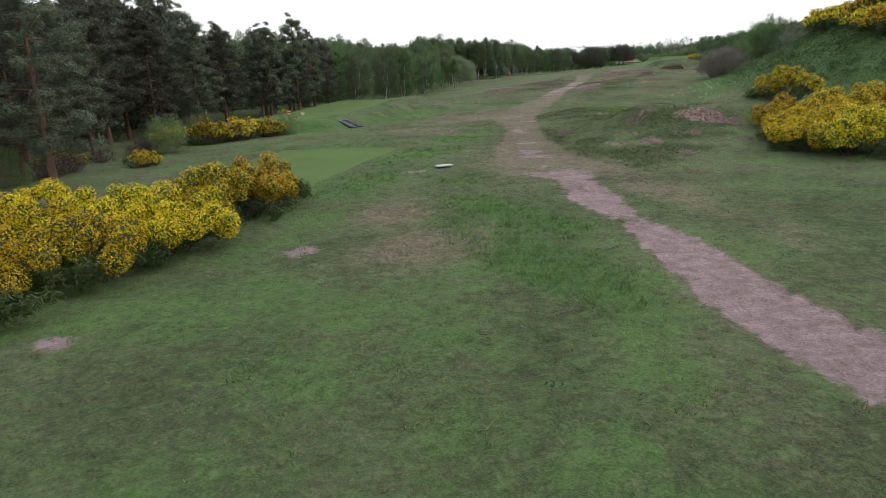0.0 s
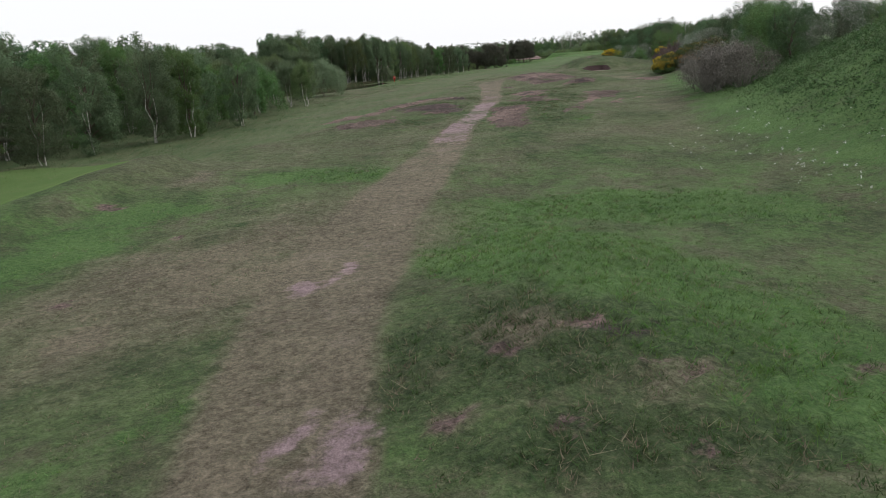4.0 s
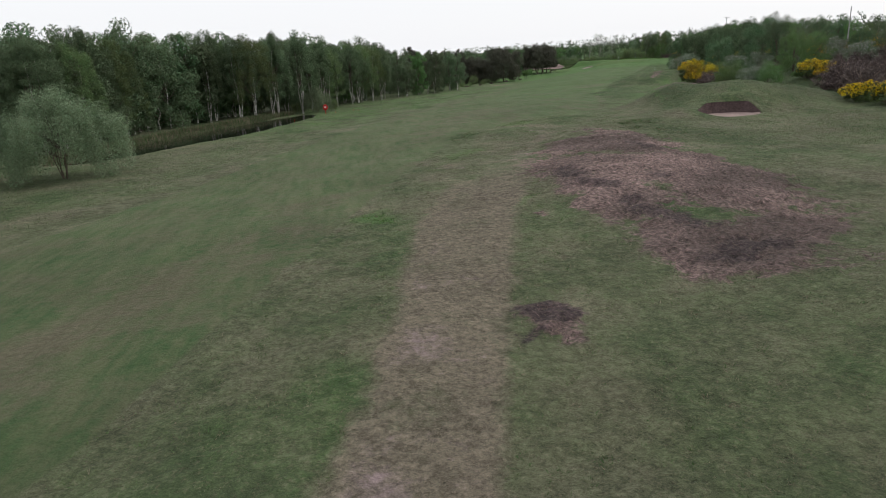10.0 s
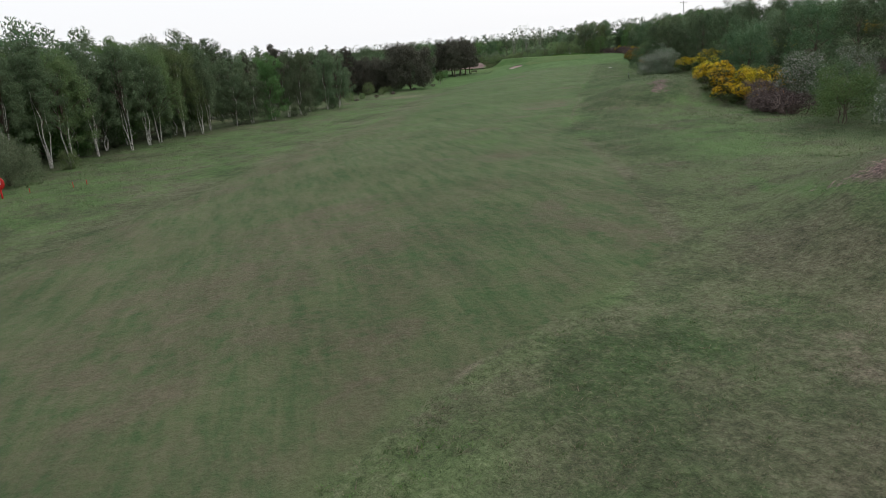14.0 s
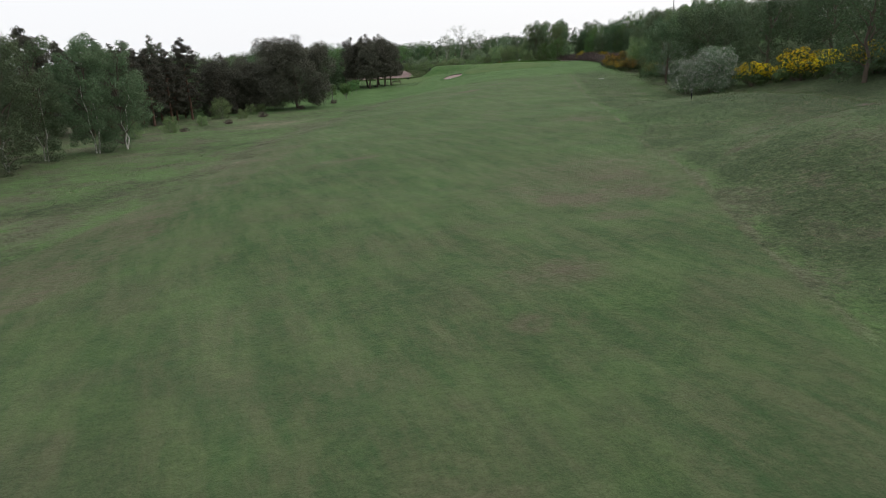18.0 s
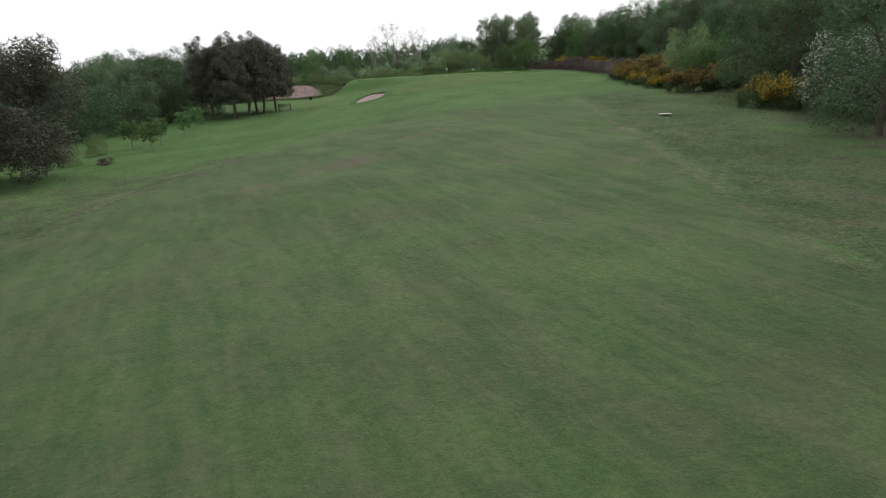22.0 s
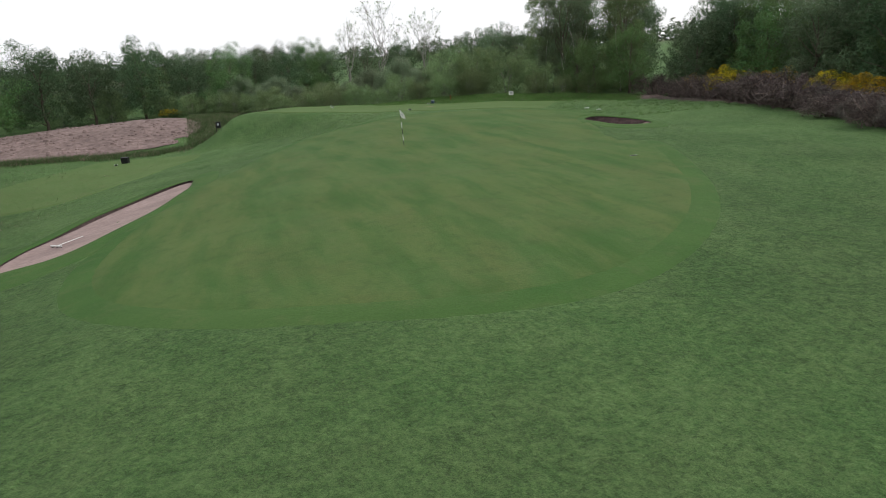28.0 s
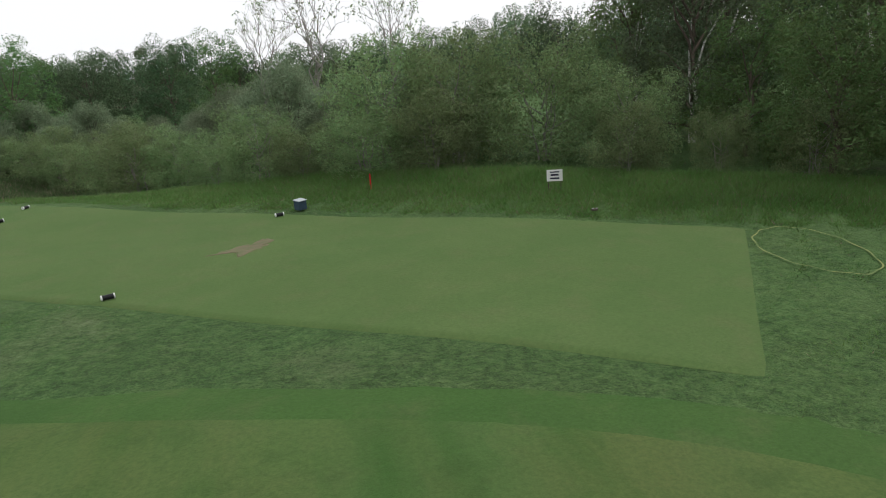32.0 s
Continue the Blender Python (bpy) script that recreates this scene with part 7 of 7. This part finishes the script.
def tee_marker():
    ob = thing("tee_marker", "black cylinder tee marker with white ends lying on the tee", "tee marker", "tee markers")
    part("barrel", rod((-0.16, 0, 0.09), (0.16, 0, 0.09), 0.075, 14), BLACK, ob)
    for s in (-1, 1):
        part("end_cap", rod((s * 0.15, 0, 0.09), (s * 0.19, 0, 0.09), 0.082, 14), WHITE, ob)
    return ob


_mark = at(tee_marker(), 156.9, 472.15, 20, 0.06, 0, 0.72)
for x, y, turn in ((160.7, 478.3, 15), (151.9, 484.9, 60), (151.7, 482.7, 40), (-9.2, 80.2, 10), (131.2, 477.0, 30), (128, 484, 80)):
    copy_thing(_mark, pose(x, y, height_at(x, y) + 0.06, 0, 0, turn)).scale = (0.72, 0.72, 0.72)


def divot_box():
    ob = thing("sand_box", "slate blue plastic divot box with a pale sloping lid", "box")
    bm = box(0, 0, 0.28, 0.62, 0.5, 0.56, 0.02)
    for v in bm.verts:
        v.co.z += 0.1 * v.co.y * (v.co.z > 0.3)
        v.co.x *= 0.92 + 0.14 * v.co.z
    body = part("body", bm, BLUE_BOX, ob)
    bm = box(0, 0, 0, 0.68, 0.56, 0.05, 0.012)
    bmesh.ops.transform(bm, matrix=Matrix.Translation((0, 0, 0.6)) @ Euler((0.1, 0, 0)).to_matrix().to_4x4(), verts=bm.verts)
    part("lid", bm, GREY_LID, ob, "pale grey lid")
    part("handle", box(0, -0.3, 0.5, 0.18, 0.03, 0.03, 0.005), BLACK, body)
    return ob


at(divot_box(), 161.4, 478.9, 38, 0.05, 0, 0.52)


def notice(wide, tall, up, board, label, bars, frame_mat=WHITE, name="notice_board"):
    ob = thing(name, label, "sign")
    for s in (-1, 1):
        part("leg", box(s * wide * 0.4, 0.02, up / 2, 0.035, 0.035, up + 0.05, 0.004), WOOD, ob)
    panel = part("panel", box(0, -0.01, up + tall / 2 - 0.06, wide, 0.025, tall, 0.004), board, ob)
    for x, z, w, h, m in bars:
        part("line_of_writing", box(x * wide, -0.026, up - 0.06 + z * tall, w * wide, 0.006, h * tall), m, panel)
    return ob


at(notice(0.62, 0.46, 0.62, WHITE, "white notice board with lines of dark writing in long grass", ((0, 0.8, 0.6, 0.1, INK), (0, 0.55, 0.5, 0.16, INK), (0, 0.25, 0.6, 0.14, INK))), 169.0, 476.2, -20, -0.08, 0, 0.78)
at(notice(0.95, 0.75, 0.35, RED, "red and white tee board on a dark frame", ((0, 0.25, 0.8, 0.32, WHITE), (0, 0.85, 0.8, 0.12, WHITE), (0, 0.25, 0.5, 0.1, INK)), name="tee_board"), -17.2, 84.6, 14, 0.0, 0, 0.62)
at(notice(0.5, 0.42, 0.12, WHITE, "small white box sign beside the tee", ((0, 0.5, 0.5, 0.3, GREY_LID),), name="tee_sign"), -15.6, 85, 14, 0.0, 0, 0.7)


def red_stake():
    ob = thing("red_stake", "red painted hazard stake", "stake", "hazard stakes")
    part("shaft", rod((0, 0, -0.2), (0, 0, 0.72), 0.045, 10), RED, ob)
    part("cap", rod((0, 0, 0.72), (0, 0, 0.76), 0.045, 10, 0.02), RED, ob)
    return ob


_stake = at(red_stake(), 164.0, 480.6, 0, 0.15, 0, 0.6)
for x, y in ((27.8, 280.4), (31.3, 280.3), (32.1, 281.5), (21.7, 263.8)):
    copy_thing(_stake, pose(x, y, height_at(x, y)))


def lifebuoy_post():
    ob = thing("lifebuoy_stand", "red lifebuoy housing on a red post by the pond", "lifebuoy")
    part("post", box(0, 0, 0.45, 0.12, 0.1, 1.1, 0.01), RED, ob)
    bm = bmesh.new()
    bmesh.ops.create_uvsphere(bm, u_segments=24, v_segments=12, radius=0.5, matrix=Matrix.Translation((0, 0, 1.35)) @ Matrix.Diagonal((0.95, 0.28, 1.15, 1)))
    case = part("housing", bm, RED, ob, "rounded red plastic housing")
    for k, (x, w) in enumerate(((-0.17, 0.1), (0.0, 0.16), (0.17, 0.1))):
        part("white_mark", box(x, -0.135, 1.38, w, 0.03, 0.3, 0.01), WHITE, case)
    return ob


at(lifebuoy_post(), 26.1, 279.1, -10, 0, 0, 0.95)


def distance_post():
    ob = thing("marker_post", "black marker post with pale bands in the rough", "post")
    part("shaft", rod((0, 0, -0.2), (0, 0, 1.05), 0.05, 10), BLACK, ob)
    for z in (0.62, 0.88):
        part("band", rod((0, 0, z), (0, 0, z + 0.08), 0.056, 10), WHITE, ob)
    return ob


at(distance_post(), 114.0, 331.7)


def flat_plate(name, wide, deep, mat, label):
    ob = thing(name, label, "plate")
    part("slab", box(0, 0, 0.03, wide, deep, 0.06, 0.012), mat, ob)
    for s in (-1, 1):
        part("end_fixing", box(s * wide * 0.42, 0, 0.064, 0.05, deep * 0.3, 0.008), GREY_LID, ob)
    return ob


at(flat_plate("tee_plate", 0.95, 0.55, GREY_LID, "pale grey plate set flat in worn turf"), 2.05, 40.5, 20, 0.05)
at(flat_plate("white_plate", 0.9, 0.5, STONE, "white plate lying flat in the rough"), 135.8, 379.8, -30, 0.05)
at(flat_plate("white_slab", 0.8, 0.45, WHITE, "white slab set flat beside the green"), 169.1, 461.7, -20, 0.02, 0, 0.52)
at(flat_plate("white_slab", 0.8, 0.45, WHITE, "white slab set flat near the bunker"), 169.4, 460.4, -10, 0.02, 0, 0.52)
at(flat_plate("drain_cover", 0.34, 0.2, BLACK, "small black cover set in the turf"), 157.5, 438.5, -10, 0.03)
at(flat_plate("valve_cover", 0.16, 0.1, WOOD, "small brown valve cover at the foot of the bank"), 169.0, 473.7, 0, 0.05)


def round_cover(x, y):
    ob = thing("drain_hole", "round black hole with a pale rim in the fairway", "hole")
    part("cup", rod((0, 0, -0.1), (0, 0, 0.035), 0.13, 20), BLACK, ob)
    bm = bmesh.new()
    outer = [bm.verts.new((r * math.cos(a), r * math.sin(a), z)) for r, z in ((0.132, 0.03), (0.145, 0.055), (0.17, 0.03)) for a in [k * math.pi / 10 for k in range(20)]]
    for i in range(2):
        for k in range(20):
            bm.faces.new([outer[i * 20 + k], outer[i * 20 + (k + 1) % 20], outer[i * 20 + 20 + (k + 1) % 20], outer[i * 20 + 20 + k]])
    part("rim", bm, STONE, ob, "pale worn rim")
    return at(ob, x, y, 0, 0.02)


round_cover(136.6, 396.3)


def steps_up(x0, y0, x1, y1, count=7):
    """Treads let into the bank of the raised tee, each at the height of the bank there."""
    ob = thing("bank_steps", "dark steps with pale nosings cut into the grass bank", "steps")
    ob.matrix_basis = pose(x0, y0, height_at(x0, y0), 0, 0, math.degrees(math.atan2(y1 - y0, x1 - x0)))
    far, base = math.dist((x0, y0), (x1, y1)), height_at(x0, y0)
    up = (height_at(x1, y1) - base) / far
    for k in range(count):
        x = far * (k + 0.5) / count
        tread = part("tread", box(x, 0, up * x + 0.06, far / count + 0.02, 1.75, 0.12, 0.01), STEP_RUBBER, ob)
        part("nosing", box(x - far / count / 2 + 0.02, 0, up * x + 0.125, 0.05, 1.75, 0.02, 0.004), GREY_LID, tread)
    for s in (-1, 1):
        bm = box(far / 2, s * 0.91, 0.06, far + 0.1, 0.06, 0.16, 0.01)
        bmesh.ops.rotate(bm, cent=(0, 0, 0), matrix=Euler((0, -math.atan(up), 0)).to_matrix(), verts=bm.verts)
        part("side_board", bm, BLACK, ob)
    return ob


steps_up(-7.8, 75.5, -9.45, 76.6)


def bench():
    ob = thing("bench", "weathered wooden park bench beside the pines", "bench")
    for k in range(4):
        part("seat_slat", box(0, -0.18 + 0.12 * k, 0.45, 1.8, 0.09, 0.035, 0.006), WOOD, ob)
    for k in range(3):
        part("back_slat", box(0, 0.3, 0.6 + 0.14 * k, 1.8, 0.03, 0.09, 0.006), WOOD, ob)
    for s in (-1, 1):
        part("front_leg", box(s * 0.82, -0.2, 0.3, 0.08, 0.08, 0.66, 0.006), WOOD, ob)
        part("back_leg", box(s * 0.82, 0.26, 0.45, 0.08, 0.08, 0.96, 0.006), WOOD, ob)
        part("armrest", box(s * 0.82, 0.0, 0.66, 0.09, 0.56, 0.05, 0.006), WOOD, ob)
        part("side_rail", box(s * 0.82, 0.02, 0.41, 0.06, 0.5, 0.07, 0.006), WOOD, ob)
    return ob


at(bench(), 122.6, 459.5, 160, 0, 0, 1.25)


def bin_stand():
    ob = thing("ball_washer_stand", "black litter and ball washer stand on two legs", "stand")
    for s in (-1, 1):
        part("leg", rod((s * 0.22, 0, -0.1), (s * 0.2, 0, 0.95), 0.03), BLACK, ob)
    part("basket", box(0, 0.02, 0.66, 0.46, 0.26, 0.6, 0.04), BLACK, ob)
    part("badge", box(0, -0.12, 0.72, 0.16, 0.02, 0.2, 0.01), GREY_LID, ob)
    return ob


at(bin_stand(), 140.2, 481.2, -14)


def black_box():
    ob = thing("black_box", "low black box standing on the lower tee", "box")
    part("body", box(0, 0, 0.25, 0.6, 0.45, 0.5, 0.03), BLACK, ob)
    part("lid", box(0, 0, 0.52, 0.64, 0.49, 0.05, 0.01), BLACK, ob)
    return ob


at(black_box(), 131.9, 478, -20, 0.05)


def rake(x, y, z, turn, label):
    ob = thing("bunker_rake", label, "rake", "bunker rakes")
    part("handle", rod((0, 0, 0.04), (1.5, 0, 0.08), 0.017), WHITE, ob)
    part("head", box(0, 0, 0.05, 0.05, 0.62, 0.05, 0.006), WHITE, ob)
    for k in range(9):
        part("tine", box(-0.015, -0.28 + 0.07 * k, 0.01, 0.015, 0.02, 0.09), BLACK, ob)
    ob.matrix_basis = pose(x, y, z, 0, 0, turn)


rake(132.6, 444.6, float(ground(np.array(132.6), np.array(444.6), False)) - 0.12, 55, "white bunker rake lying on the sand")
rake(164.3, 449.6, float(ground(np.array(164.3), np.array(449.6), False)) - 0.3, -25, "white bunker rake lying at the bunker's edge")


def paint_ring():
    """A ring marked on the turf with yellow line paint."""
    a = np.linspace(0, 2 * np.pi, 80, endpoint=False)
    r = 1 + 0.05 * np.sin(3 * a) + 0.02 * np.sin(11 * a)
    rows = []
    for w in (-0.016, 0.016):
        p, q = (1.75 + w) * r * np.cos(a), (0.95 + w) * r * np.sin(a)
        x, y = 171.2 + 0.3 * p + 0.95 * q, 468.5 + 0.95 * p - 0.3 * q
        rows.append(np.stack([x, y, ground(x, y) + 0.05], -1))
    k = np.arange(80)
    f = np.stack([k, (k + 1) % 80, 80 + (k + 1) % 80, 80 + k], -1)
    tagged(new("painted_ring", mesh_of("painted_ring", np.concatenate(rows), f, [YELLOW_LINE])), "yellow line-paint ring on the turf", "marking", kind="structure")


YELLOW_LINE = plain("yellow_line_paint", (0.3, 0.32, 0.11), (0.1, 0.16, 0.05), 2, 0.9)
paint_ring()


def telegraph_pole(x, y, tall, arms):
    ob = thing("telegraph_pole", "tall wooden telegraph pole among the trees", "pole", "telegraph poles")
    part("shaft", rod((0, 0, -0.3), (0, 0, tall), 0.15, 10, 0.1), POLE_WOOD, ob)
    for k in range(arms):
        arm = part("cross_arm", box(0, 0.12, tall - 0.35 - 0.6 * k, 2.2, 0.09, 0.12, 0.01), POLE_WOOD, ob)
        for s in (-0.95, -0.55, 0.55, 0.95):
            part("insulator", rod((s, 0.12, tall - 0.29 - 0.6 * k), (s, 0.12, tall - 0.08 - 0.6 * k), 0.05, 8, 0.035), WHITE, arm)
    ob.matrix_basis = pose(x, y, height_at(x, y), 0, 0, -30)


POLE_WOOD = plain("silvered_pole_wood", (0.3, 0.29, 0.28), (0.42, 0.41, 0.4), 6, 0.85)
telegraph_pole(151, 306, 9.0, 0)
telegraph_pole(185, 392, 8.0, 0)
telegraph_pole(186, 424, 12.5, 1)


def soil_heap():
    """Bare pink soil spread over the low mound, with clods."""
    rng = np.random.default_rng(5)
    ring_sheet("soil_heap", 126.0, 491.5, 6, 11.5, 7.2, SOIL, 0.12, "heap of bare pink soil with clods", "soil", True, 30, 160, uneven=0.07)
    v, f = [], []
    for k in range(420):
        a, r = rng.uniform(0, 6.283), math.sqrt(rng.random())
        x, y, s = 126.0 + 11.4 * r * math.cos(a), 491.5 + 7.2 * r * math.sin(a), rng.uniform(0.06, 0.24)
        p = np.array([(1, 1, -0.4), (-1, 1, -0.4), (-1, -1, -0.4), (1, -1, -0.4), (0.7, 0.6, 0.6), (-0.6, 0.7, 0.7), (-0.7, -0.6, 0.5), (0.6, -0.7, 0.6)]) * s * rng.uniform(0.7, 1.2, (8, 3))
        v.append(p + (x, y, height_at(x, y) + 0.1))
        f.append(np.array([(4, 5, 6, 7), (0, 1, 5, 4), (1, 2, 6, 5), (2, 3, 7, 6), (3, 0, 4, 7)]) + 8 * k)
    tagged(new("soil_clods", mesh_of("soil_clods", np.concatenate(v), np.concatenate(f), [SOIL])), "loose clods of soil", "soil", kind="stuff")


soil_heap()


def house(x, y, turn, wide, deep, high, label):
    ob = thing("house", label, "house")
    part("walls", box(0, 0, high / 2, wide, deep, high, 0.02), HARLING, ob)
    bm = bmesh.new()
    vs = [bm.verts.new(p) for p in ((-wide / 2 - 0.4, -deep / 2 - 0.4, high), (wide / 2 + 0.4, -deep / 2 - 0.4, high), (wide / 2 + 0.4, deep / 2 + 0.4, high), (-wide / 2 - 0.4, deep / 2 + 0.4, high), (-wide / 2 - 0.4, 0, high + deep * 0.42), (wide / 2 + 0.4, 0, high + deep * 0.42))]
    for q in ((0, 1, 5, 4), (2, 3, 4, 5), (0, 4, 3), (1, 2, 5), (3, 2, 1, 0)):
        bm.faces.new([vs[k] for k in q])
    roof = part("roof", bm, SLATE, ob)
    part("chimney", box(wide * 0.35, 0, high + deep * 0.42, 0.8, 0.6, 1.6, 0.03), HARLING, roof)
    for k in (-0.3, 0.0, 0.3):
        for z in (0.55,):
            win = part("window", box(k * wide, -deep / 2 - 0.02, high * z, 1.2, 0.08, 1.1, 0.01), WHITE, ob)
            part("pane", box(k * wide, -deep / 2 - 0.065, high * z, 1.0, 0.02, 0.9), DARK_GLASS, win)
    ob.matrix_basis = pose(x, y, height_at(x, y), 0, 0, turn)


HARLING = plain("pale_harling", (0.5, 0.48, 0.45), (0.6, 0.58, 0.55), 2, 0.9)
SLATE = plain("brown_grey_slate", (0.15, 0.135, 0.125), (0.22, 0.2, 0.185), 3, 0.6)
DARK_GLASS = plain("window_glass", (0.02, 0.025, 0.03), (0.03, 0.035, 0.04), 2, 0.08, bump_by=0)
house(244, 531, -43, 8, 6, 2.6, "white bungalow with a brown-grey roof among distant trees")
